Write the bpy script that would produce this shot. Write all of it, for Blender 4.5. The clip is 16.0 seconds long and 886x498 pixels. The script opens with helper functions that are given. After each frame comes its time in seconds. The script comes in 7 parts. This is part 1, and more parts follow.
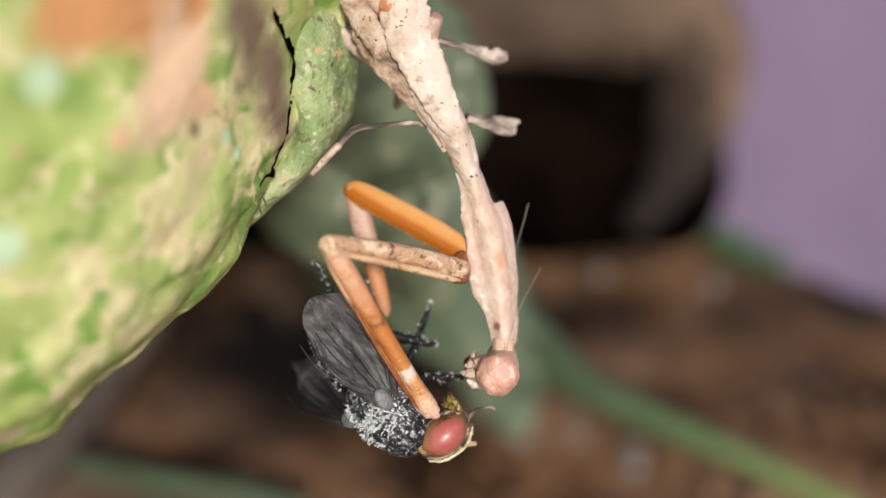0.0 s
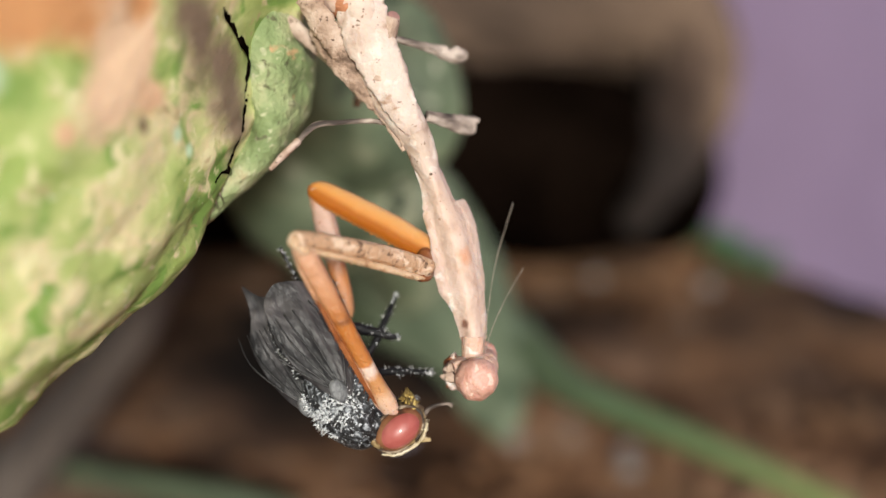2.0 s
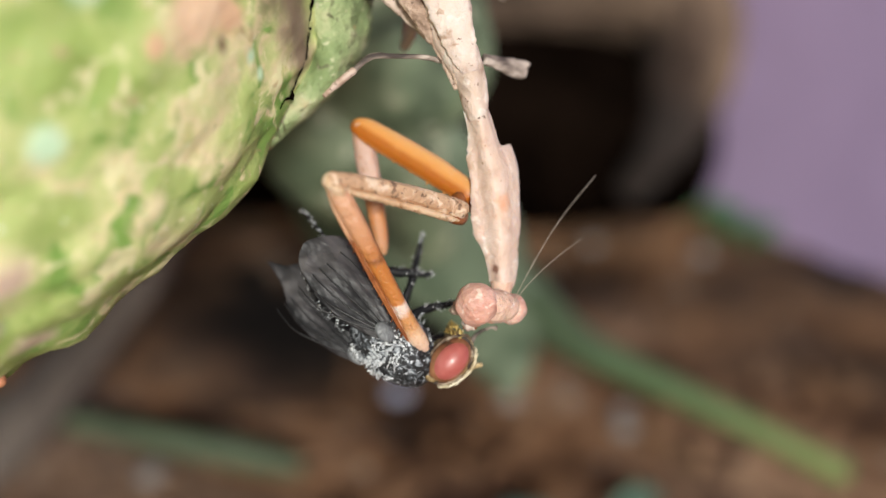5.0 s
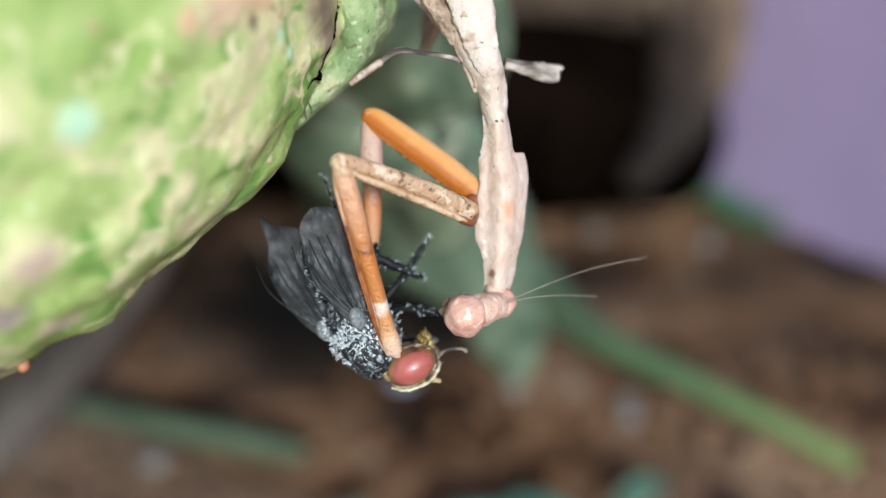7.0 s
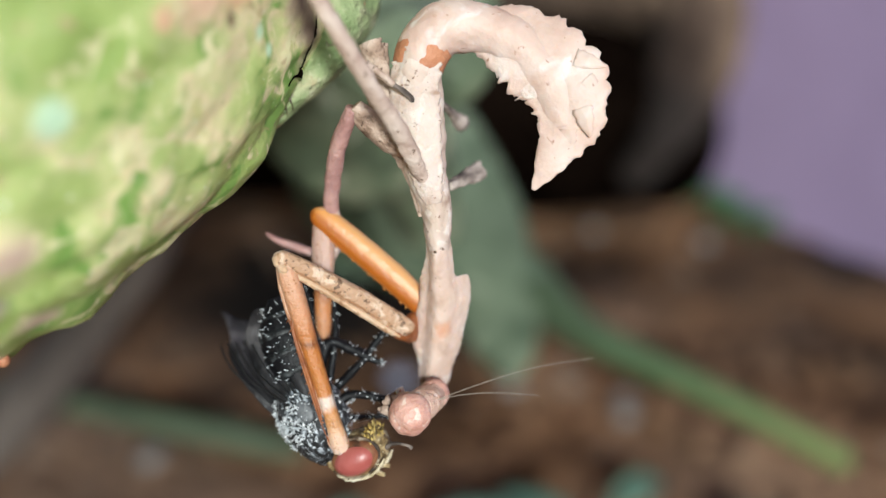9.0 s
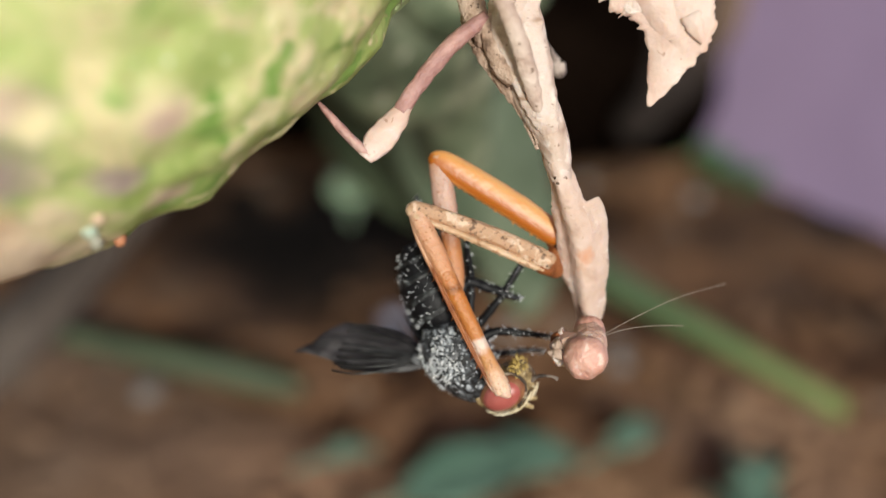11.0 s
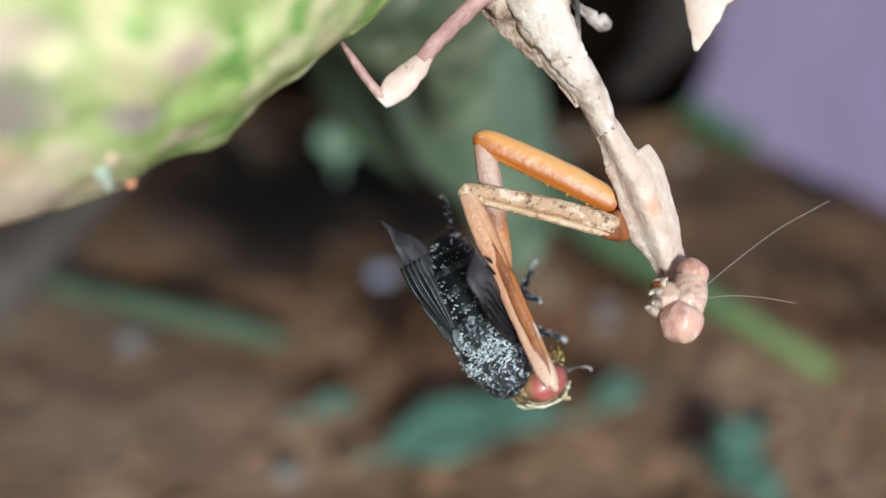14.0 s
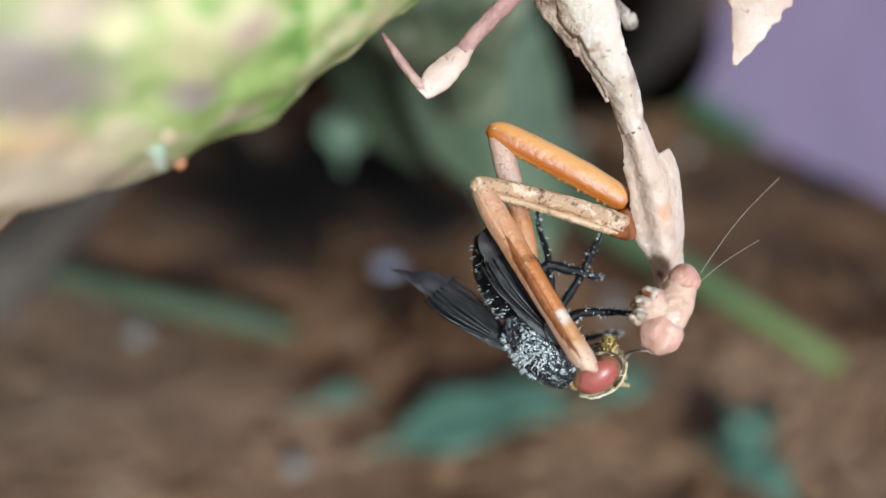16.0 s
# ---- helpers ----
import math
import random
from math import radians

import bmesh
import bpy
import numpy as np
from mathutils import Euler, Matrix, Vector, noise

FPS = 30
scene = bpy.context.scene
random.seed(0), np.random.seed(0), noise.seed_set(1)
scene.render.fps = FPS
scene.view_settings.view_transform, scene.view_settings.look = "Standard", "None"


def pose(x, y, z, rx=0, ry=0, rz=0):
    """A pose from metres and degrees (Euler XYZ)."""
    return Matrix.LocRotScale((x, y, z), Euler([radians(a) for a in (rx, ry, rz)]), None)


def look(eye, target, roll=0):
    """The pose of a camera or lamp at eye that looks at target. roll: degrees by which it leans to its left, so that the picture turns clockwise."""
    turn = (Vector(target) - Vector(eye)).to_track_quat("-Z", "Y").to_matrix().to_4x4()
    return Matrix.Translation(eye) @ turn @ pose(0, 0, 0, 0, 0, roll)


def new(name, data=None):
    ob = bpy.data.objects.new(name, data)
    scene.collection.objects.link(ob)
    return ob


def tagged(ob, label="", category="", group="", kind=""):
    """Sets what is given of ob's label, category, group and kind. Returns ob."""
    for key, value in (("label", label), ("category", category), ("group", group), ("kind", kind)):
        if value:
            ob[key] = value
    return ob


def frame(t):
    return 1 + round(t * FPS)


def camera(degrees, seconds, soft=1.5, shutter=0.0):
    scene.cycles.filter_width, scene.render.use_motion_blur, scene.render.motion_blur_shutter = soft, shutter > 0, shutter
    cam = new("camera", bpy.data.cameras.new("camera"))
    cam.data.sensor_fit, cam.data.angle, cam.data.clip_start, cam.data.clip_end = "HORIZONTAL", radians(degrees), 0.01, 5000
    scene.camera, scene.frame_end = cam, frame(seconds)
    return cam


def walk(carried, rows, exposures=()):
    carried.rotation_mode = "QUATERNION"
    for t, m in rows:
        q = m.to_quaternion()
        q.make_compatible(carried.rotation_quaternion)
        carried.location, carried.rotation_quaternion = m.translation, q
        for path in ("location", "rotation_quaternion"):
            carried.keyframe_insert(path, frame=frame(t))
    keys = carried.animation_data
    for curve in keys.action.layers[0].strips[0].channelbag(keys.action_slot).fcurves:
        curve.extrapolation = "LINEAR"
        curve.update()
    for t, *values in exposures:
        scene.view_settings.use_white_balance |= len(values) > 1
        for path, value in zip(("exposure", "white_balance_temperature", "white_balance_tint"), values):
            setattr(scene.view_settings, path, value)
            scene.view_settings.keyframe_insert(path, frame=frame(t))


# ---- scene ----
cam = camera(50.0, 16.0, soft=1.5)
cam.data.dof.use_dof = True
cam.data.dof.focus_distance = 0.0570
cam.data.dof.aperture_fstop = 13.5
walk(cam, [
    (0, pose(0.00000, 0.00001, 0.15000, 65.1, 0.6, -0.3)),
    (0.5, pose(0.00114, -0.00041, 0.14985, 65.2, 0.9, -0.6)),
    (1, pose(0.00184, -0.00053, 0.14980, 65.3, 1.1, -0.3)),
    (1.5, pose(0.00151, -0.00040, 0.14985, 65.3, 1.2, -0.3)),
    (2, pose(0.00310, -0.00120, 0.14963, 65.5, 1.2, -0.3)),
    (2.5, pose(-0.00073, 0.00005, 0.14945, 65.2, 0.9, -0.3)),
    (3, pose(0.00134, -0.00072, 0.14964, 65.3, 1.2, -0.4)),
    (3.5, pose(0.00235, -0.00114, 0.15083, 65.6, 1.2, -0.3)),
    (4, pose(0.00276, -0.00199, 0.15039, 65.1, 0.8, -0.5)),
    (4.5, pose(0.00039, -0.00363, 0.14861, 64.3, -0.0, -0.6)),
    (7, pose(-0.00343, -0.00259, 0.14720, 63.0, -0.6, -0.6)),
    (7.5, pose(-0.00179, -0.00318, 0.14737, 62.9, -0.6, -0.5)),
    (8, pose(-0.00212, -0.00300, 0.14729, 63.0, -0.6, -0.4)),
    (8.2, pose(-0.00187, -0.00300, 0.14729, 63.0, -0.6, -0.4)),
    (10.3, pose(-0.00535, -0.00269, 0.14630, 62.0, -1.7, -1.1)),
    (10.5, pose(-0.00650, -0.00418, 0.14516, 61.7, -2.4, -1.2)),
    (11, pose(-0.01101, -0.00383, 0.14328, 60.4, -3.3, -1.4)),
    (11.5, pose(-0.01276, -0.00272, 0.14331, 59.2, -4.0, -1.1)),
    (12, pose(-0.01265, -0.00274, 0.14348, 59.0, -4.2, -1.7)),
    (12.5, pose(-0.01330, -0.00227, 0.14240, 58.3, -4.8, -1.8)),
    (13, pose(-0.01418, -0.00243, 0.14213, 58.1, -4.8, -2.3)),
    (13.5, pose(-0.01330, -0.00251, 0.14203, 57.9, -4.9, -2.1)),
    (14, pose(-0.01328, -0.00239, 0.14193, 57.8, -4.9, -1.9)),
    (14.5, pose(-0.01348, -0.00297, 0.14166, 58.1, -4.6, -2.5)),
    (15, pose(-0.01494, -0.00236, 0.14120, 57.9, -4.9, -2.4)),
    (15.5, pose(-0.01484, -0.00204, 0.14116, 57.5, -5.2, -2.1)),
    (16, pose(-0.01621, -0.00221, 0.14083, 57.5, -5.2, -2.1)),
], exposures=[(0.0, 0.0, 6500, 6), (4.5, 0.0, 6450, 6), (7.0, 0.14, 5500, -3), (8.2, 0.12, 5500, -3), (10.3, -0.24, 6450, 5), (11.0, -0.08, 6450, 4), (11.5, 0.07, 5520, -4), (13.0, 0.13, 5420, -5), (16.0, 0.08, 5420, -4)])

# ---- light ----
world = bpy.data.worlds.new("world")
scene.world = world
world.use_nodes = True
wn = world.node_tree.nodes
sky = wn.new("ShaderNodeTexSky")
sky.sky_type, sky.sun_disc = "NISHITA", False
sky.sun_elevation, sky.sun_rotation = radians(25), radians(170)
sky.air_density, sky.dust_density = 1.0, 2.0
world.node_tree.links.new(sky.outputs[0], wn["Background"].inputs[0])
wn["Background"].inputs[1].default_value = 0.05
sun_data = bpy.data.lights.new("sun", "SUN")
sun_data.energy, sun_data.angle, sun_data.color = 4.9, radians(9), (1.0, 0.95, 0.88)
sun = new("sun", sun_data)
sun.matrix_world = look((0.17, -1.0, 0.47), (0, 0, 0))


# ---- helpers ----
def cm(x, y, z):
    return Vector((x, y, z)) * 0.01


def part(name, bm, material, parent=None, label="", smooth=True):
    me = bpy.data.meshes.new(name)
    bm.normal_update()
    bm.to_mesh(me)
    bm.free()
    me.materials.append(material)
    if smooth:
        me.polygons.foreach_set("use_smooth", [True] * len(me.polygons))
    ob = new(name, me)
    ob.parent = parent
    if label:
        tagged(ob, label)
    return ob


def spline(points, n):
    """Points along a smooth curve through the given ones; each may carry radii after its place."""
    p = np.array(points, float)
    out = []
    for i in range(n):
        u = i / (n - 1) * (len(p) - 1)
        k = min(int(u), len(p) - 2)
        f = u - k
        a, b, c, d = p[max(k - 1, 0)], p[k], p[k + 1], p[min(k + 2, len(p) - 1)]
        out.append(0.5 * (2 * b + (c - a) * f + (2 * a - 5 * b + 4 * c - d) * f * f + (3 * b - a - 3 * c + d) * f ** 3))
    return np.array(out)


def tube(bm, points, n=24, seg=14, side=(0, 1, 0), rough=0.0, grain=3000.0, ridge=0.0, closed=True, box=1.0):
    """A tube along a smooth curve. Rows x, y, z, half width, half depth, in cm. ridge: a keel on the front and back."""
    rows = spline(points, n)
    side = Vector(side).normalized()
    rings = []
    for i, row in enumerate(rows):
        c = cm(*row[:3])
        ahead = Vector(rows[min(i + 1, n - 1)][:3] - rows[max(i - 1, 0)][:3]).normalized()
        across = ahead.cross(side).normalized()
        deep = across.cross(ahead).normalized()
        ring = []
        for s in range(seg):
            a = 2 * math.pi * s / seg
            k = 1 + ridge * max(0.0, abs(math.sin(a)) - 0.75)
            ca, sa = math.cos(a), math.sin(a)
            ca, sa = math.copysign(abs(ca) ** box, ca), math.copysign(abs(sa) ** box, sa)
            v = across * (ca * max(row[3], 0.002) * 0.01) + deep * (sa * max(row[4], 0.002) * 0.01 * k)
            if rough:
                v *= 1 + rough * noise.noise((c + v) * grain)
            ring.append(bm.verts.new(c + v))
        rings.append(ring)
    for a, b in zip(rings, rings[1:]):
        for s in range(seg):
            bm.faces.new((a[s], a[(s + 1) % seg], b[(s + 1) % seg], b[s]))
    if closed:
        bm.faces.new(rings[0][::-1])
        bm.faces.new(rings[-1])
    return bm


def blob(bm, centre, radii, turn=None, level=3, rough=0.0, grain=3000.0):
    """An ellipsoid, in cm, with a rough skin."""
    made = bmesh.ops.create_icosphere(bm, subdivisions=level, radius=1.0)["verts"]
    turn = turn or Matrix.Identity(3)
    for v in made:
        k = 1 + (rough * noise.noise(Vector((v.co.x * radii[0], v.co.y * radii[1], v.co.z * radii[2])) * 0.01 * grain) if rough else 0)
        v.co = cm(*centre) + turn @ (Vector((v.co.x * radii[0], v.co.y * radii[1], v.co.z * radii[2])) * 0.01 * k)
    return bm


def cone(bm, base, tip, r, seg=4):
    base, tip = cm(*base), cm(*tip)
    ahead = (tip - base).normalized()
    x = ahead.orthogonal().normalized()
    y = ahead.cross(x)
    ring = [bm.verts.new(base + (x * math.cos(2 * math.pi * s / seg) + y * math.sin(2 * math.pi * s / seg)) * r * 0.01) for s in range(seg)]
    top = bm.verts.new(tip)
    for s in range(seg):
        bm.faces.new((ring[s], ring[(s + 1) % seg], top))
    return bm


def sheet(bm, centre_line, n=18, across=8, cup=0.0, thick=0.012, ragged=0.0, wave=0.0, seed=0.0):
    """A thin blade. Rows x, y, z, half width on one side, half width on the other, in cm; wide in the x-z plane."""
    rows = spline(centre_line, n)
    grid = []
    for i, row in enumerate(rows):
        ahead = Vector(rows[min(i + 1, n - 1)][:3] - rows[max(i - 1, 0)][:3]).normalized()
        side = ahead.cross(Vector((0, 1, 0))).normalized()
        line = []
        for s in range(across + 1):
            f = s / across * 2 - 1
            w = row[3] if f < 0 else row[4]
            w *= 1 + ragged * (noise.noise(Vector((i * 26 / n, f * 1.2 + seed, seed))) + 0.45 * noise.noise(Vector((i * 62 / n, f + seed, 7))))
            p = Vector(row[:3]) + side * f * w
            p.y += cup * f * f * max(abs(w), 0.02) + wave * noise.noise(Vector((p.x * 3 + seed, p.z * 3, seed)))
            line.append(p)
        grid.append(line)
    front = [[bm.verts.new(cm(p.x, p.y - thick / 2, p.z)) for p in l] for l in grid]
    back = [[bm.verts.new(cm(p.x, p.y + thick / 2, p.z)) for p in l] for l in grid]
    for i in range(n - 1):
        for s in range(across):
            bm.faces.new((front[i][s], front[i + 1][s], front[i + 1][s + 1], front[i][s + 1]))
            bm.faces.new((back[i][s], back[i][s + 1], back[i + 1][s + 1], back[i + 1][s]))
        for s, flip in ((0, False), (across, True)):
            q = (front[i][s], back[i][s], back[i + 1][s], front[i + 1][s])
            bm.faces.new(q if not flip else q[::-1])
    for i in (0, n - 1):
        for s in range(across):
            bm.faces.new((front[i][s], front[i][s + 1], back[i][s + 1], back[i][s]))
    bmesh.ops.recalc_face_normals(bm, faces=bm.faces[:])
    return bm


# ---- materials ----
def surface(name, stops, size, rough=0.6, bump=0.3, fine=6.0, specks=None, speck_size=None, speck_at=0.62, metal=0.0, sub=0.0,
            stretch=(1, 1, 1), detail=5.0, coat=0.0, alpha=1.0, spec=0.5):
    """Two scales of mottling. stops: (place, colour); size: how many mottles to the metre; specks: a second colour in small spots."""
    m = bpy.data.materials.new(name)
    m.use_nodes = True
    nt = m.node_tree
    nodes, link = nt.nodes, nt.links.new
    bsdf = nodes["Principled BSDF"]
    co = nodes.new("ShaderNodeTexCoord")
    mp = nodes.new("ShaderNodeMapping")
    mp.inputs["Scale"].default_value = stretch
    link(co.outputs["Object"], mp.inputs[0])
    n1 = nodes.new("ShaderNodeTexNoise")
    n1.inputs["Scale"].default_value, n1.inputs["Detail"].default_value, n1.inputs["Distortion"].default_value = size, detail, 0.4
    link(mp.outputs[0], n1.inputs["Vector"])
    ramp = nodes.new("ShaderNodeValToRGB")
    els = ramp.color_ramp.elements
    while len(els) < len(stops):
        els.new(0.5)
    for e, (at, col) in zip(els, stops):
        e.position, e.color = at, (*col, 1)
    link(n1.outputs["Fac"], ramp.inputs[0])
    colour = ramp.outputs[0]
    n2 = nodes.new("ShaderNodeTexNoise")
    n2.inputs["Scale"].default_value, n2.inputs["Detail"].default_value = size * fine, 4.0
    link(mp.outputs[0], n2.inputs["Vector"])
    if specks:
        n3 = nodes.new("ShaderNodeTexNoise")
        n3.inputs["Scale"].default_value, n3.inputs["Detail"].default_value = speck_size or size * 4, 3.0
        link(co.outputs["Object"], n3.inputs["Vector"])
        r3 = nodes.new("ShaderNodeValToRGB")
        r3.color_ramp.elements[0].position, r3.color_ramp.elements[1].position = speck_at, speck_at + 0.05
        link(n3.outputs["Fac"], r3.inputs[0])
        mix = nodes.new("ShaderNodeMix")
        mix.data_type = "RGBA"
        link(r3.outputs[0], mix.inputs["Factor"])
        link(colour, mix.inputs["A"])
        mix.inputs["B"].default_value = (*specks, 1)
        colour = mix.outputs["Result"]
    link(colour, bsdf.inputs["Base Color"])
    bsdf.inputs["Roughness"].default_value, bsdf.inputs["Metallic"].default_value = rough, metal
    bsdf.inputs["Coat Weight"].default_value = coat
    bsdf.inputs["Specular IOR Level"].default_value = spec
    if alpha < 1:
        bsdf.inputs["Alpha"].default_value = alpha
    if sub:
        bsdf.inputs["Subsurface Weight"].default_value = sub
        bsdf.inputs["Subsurface Radius"].default_value = (1.0, 0.5, 0.25)
        bsdf.inputs["Subsurface Scale"].default_value = 0.0008
    if bump:
        add = nodes.new("ShaderNodeMath")
        add.operation = "MULTIPLY_ADD"
        link(n2.outputs["Fac"], add.inputs[0])
        add.inputs[1].default_value = 0.6
        link(n1.outputs["Fac"], add.inputs[2])
        b = nodes.new("ShaderNodeBump")
        b.inputs["Strength"].default_value, b.inputs["Distance"].default_value = bump, 0.4 / size
        link(add.outputs[0], b.inputs["Height"])
        link(b.outputs[0], bsdf.inputs["Normal"])
    return m


def stained_or_shaded(m, spots, grain=240.0):
    """Stains or painted shade with a ragged edge on a material made by surface(): rows of place in cm, radius in cm,
    colour.
    """
    nt = m.node_tree
    nodes, link = nt.nodes, nt.links.new
    bsdf = nodes["Principled BSDF"]
    colour = bsdf.inputs["Base Color"].links[0].from_socket
    co = nodes.new("ShaderNodeTexCoord")
    edge = nodes.new("ShaderNodeTexNoise")
    edge.inputs["Scale"].default_value, edge.inputs["Detail"].default_value = grain, 4.0
    link(co.outputs["Object"], edge.inputs["Vector"])
    for place, radius, col, hard in spots:
        dist = nodes.new("ShaderNodeVectorMath")
        dist.operation = "DISTANCE"
        link(co.outputs["Object"], dist.inputs[0])
        dist.inputs[1].default_value = cm(*place)
        away = nodes.new("ShaderNodeMath")
        away.operation = "MULTIPLY_ADD"
        link(edge.outputs["Fac"], away.inputs[0])
        away.inputs[1].default_value = radius * 0.01 * 1.6
        link(dist.outputs["Value"], away.inputs[2])
        rng = nodes.new("ShaderNodeMapRange")
        rng.inputs["From Min"].default_value, rng.inputs["From Max"].default_value = radius * 0.01 * (1.8 - hard), radius * 0.01 * 1.8
        rng.inputs["To Min"].default_value, rng.inputs["To Max"].default_value = 1.0, 0.0
        link(away.outputs[0], rng.inputs[0])
        mix = nodes.new("ShaderNodeMix")
        mix.data_type = "RGBA"
        link(rng.outputs[0], mix.inputs["Factor"])
        link(colour, mix.inputs["A"])
        mix.inputs["B"].default_value = (*col, 1)
        colour = mix.outputs["Result"]
    link(colour, bsdf.inputs["Base Color"])
    return m


def flecked(m, rows):
    """Small flecks over a material made by surface(): rows of colour, how many to the metre, how rare, how soft."""
    nt = m.node_tree
    nodes, link = nt.nodes, nt.links.new
    bsdf = nodes["Principled BSDF"]
    colour = bsdf.inputs["Base Color"].links[0].from_socket
    co = nodes.new("ShaderNodeTexCoord")
    for k, (col, size, rare, soft) in enumerate(rows):
        shift = nodes.new("ShaderNodeMapping")
        shift.inputs["Location"].default_value = (0.31 * k + 0.1, 0.17 * k, 0.23 * k)
        link(co.outputs["Object"], shift.inputs[0])
        n = nodes.new("ShaderNodeTexNoise")
        n.inputs["Scale"].default_value, n.inputs["Detail"].default_value, n.inputs["Distortion"].default_value = size, 4.0, 0.6
        link(shift.outputs[0], n.inputs["Vector"])
        rng = nodes.new("ShaderNodeMapRange")
        rng.inputs["From Min"].default_value, rng.inputs["From Max"].default_value = rare, rare + soft
        link(n.outputs["Fac"], rng.inputs[0])
        mix = nodes.new("ShaderNodeMix")
        mix.data_type = "RGBA"
        link(rng.outputs[0], mix.inputs["Factor"])
        link(colour, mix.inputs["A"])
        mix.inputs["B"].default_value = (*col, 1)
        colour = mix.outputs["Result"]
    link(colour, bsdf.inputs["Base Color"])
    return m


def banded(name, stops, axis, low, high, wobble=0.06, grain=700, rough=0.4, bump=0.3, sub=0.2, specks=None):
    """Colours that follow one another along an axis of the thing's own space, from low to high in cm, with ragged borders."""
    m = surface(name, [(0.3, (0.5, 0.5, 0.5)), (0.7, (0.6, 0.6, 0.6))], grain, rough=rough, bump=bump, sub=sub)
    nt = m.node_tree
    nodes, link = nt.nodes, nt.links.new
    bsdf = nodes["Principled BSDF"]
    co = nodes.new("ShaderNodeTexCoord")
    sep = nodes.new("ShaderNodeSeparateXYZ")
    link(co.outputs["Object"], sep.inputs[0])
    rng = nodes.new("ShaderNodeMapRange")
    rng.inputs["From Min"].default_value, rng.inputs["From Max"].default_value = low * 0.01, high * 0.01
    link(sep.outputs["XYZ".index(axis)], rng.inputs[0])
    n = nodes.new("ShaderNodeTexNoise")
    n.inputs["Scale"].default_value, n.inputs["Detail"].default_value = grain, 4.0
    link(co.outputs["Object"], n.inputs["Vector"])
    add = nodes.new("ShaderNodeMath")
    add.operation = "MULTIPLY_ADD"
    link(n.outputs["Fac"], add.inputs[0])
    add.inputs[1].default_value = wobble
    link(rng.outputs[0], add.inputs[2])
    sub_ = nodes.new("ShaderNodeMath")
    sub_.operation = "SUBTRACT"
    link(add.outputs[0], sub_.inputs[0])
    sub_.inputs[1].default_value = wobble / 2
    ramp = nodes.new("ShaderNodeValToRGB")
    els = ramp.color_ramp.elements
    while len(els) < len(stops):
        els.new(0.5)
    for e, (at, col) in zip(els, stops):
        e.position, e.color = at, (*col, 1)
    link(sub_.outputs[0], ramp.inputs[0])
    colour = ramp.outputs[0]
    if specks:
        n3 = nodes.new("ShaderNodeTexNoise")
        n3.inputs["Scale"].default_value, n3.inputs["Detail"].default_value = grain * 5, 2.0
        link(co.outputs["Object"], n3.inputs["Vector"])
        r3 = nodes.new("ShaderNodeValToRGB")
        r3.color_ramp.elements[0].position, r3.color_ramp.elements[1].position = 0.63, 0.70
        link(n3.outputs["Fac"], r3.inputs[0])
        mix = nodes.new("ShaderNodeMix")
        mix.data_type = "RGBA"
        link(r3.outputs[0], mix.inputs["Factor"])
        link(colour, mix.inputs["A"])
        mix.inputs["B"].default_value = (*specks, 1)
        colour = mix.outputs["Result"]
    link(colour, bsdf.inputs["Base Color"])
    return m


BUFF, UMBER = (0.76, 0.54, 0.36), (0.17, 0.11, 0.065)
RUST, TAN, CORK, CREAM, MINT, PEACH, SAND, PINK, DUSK = (0.60, 0.30, 0.13), (0.70, 0.46, 0.29), (0.20, 0.145, 0.10), (0.78, 0.70, 0.42), (0.52, 0.70, 0.48), (0.70, 0.46, 0.27), (0.58, 0.46, 0.34), (0.66, 0.50, 0.40), (0.36, 0.29, 0.26)
pad_skin = flecked(surface("pad_skin", [(0.26, (0.23, 0.31, 0.075)), (0.38, (0.33, 0.43, 0.125)), (0.48, (0.42, 0.50, 0.18)), (0.55, (0.55, 0.57, 0.26)), (0.61, (0.70, 0.60, 0.36)), (0.67, (0.48, 0.50, 0.20)), (0.76, (0.60, 0.43, 0.25))],
                           270, rough=0.62, bump=0.16, specks=(0.70, 0.62, 0.38), speck_size=360, speck_at=0.63, sub=0.05, stretch=(1, 0.4, 0.8), detail=7.0),
                   [((0.20, 0.335, 0.075), 330, 0.53, 0.10), ((0.70, 0.66, 0.38), 520, 0.58, 0.07), ((0.46, 0.36, 0.20), 560, 0.63, 0.10), ((0.22, 0.30, 0.08), 900, 0.66, 0.08), ((0.70, 0.74, 0.54), 1500, 0.68, 0.05)])
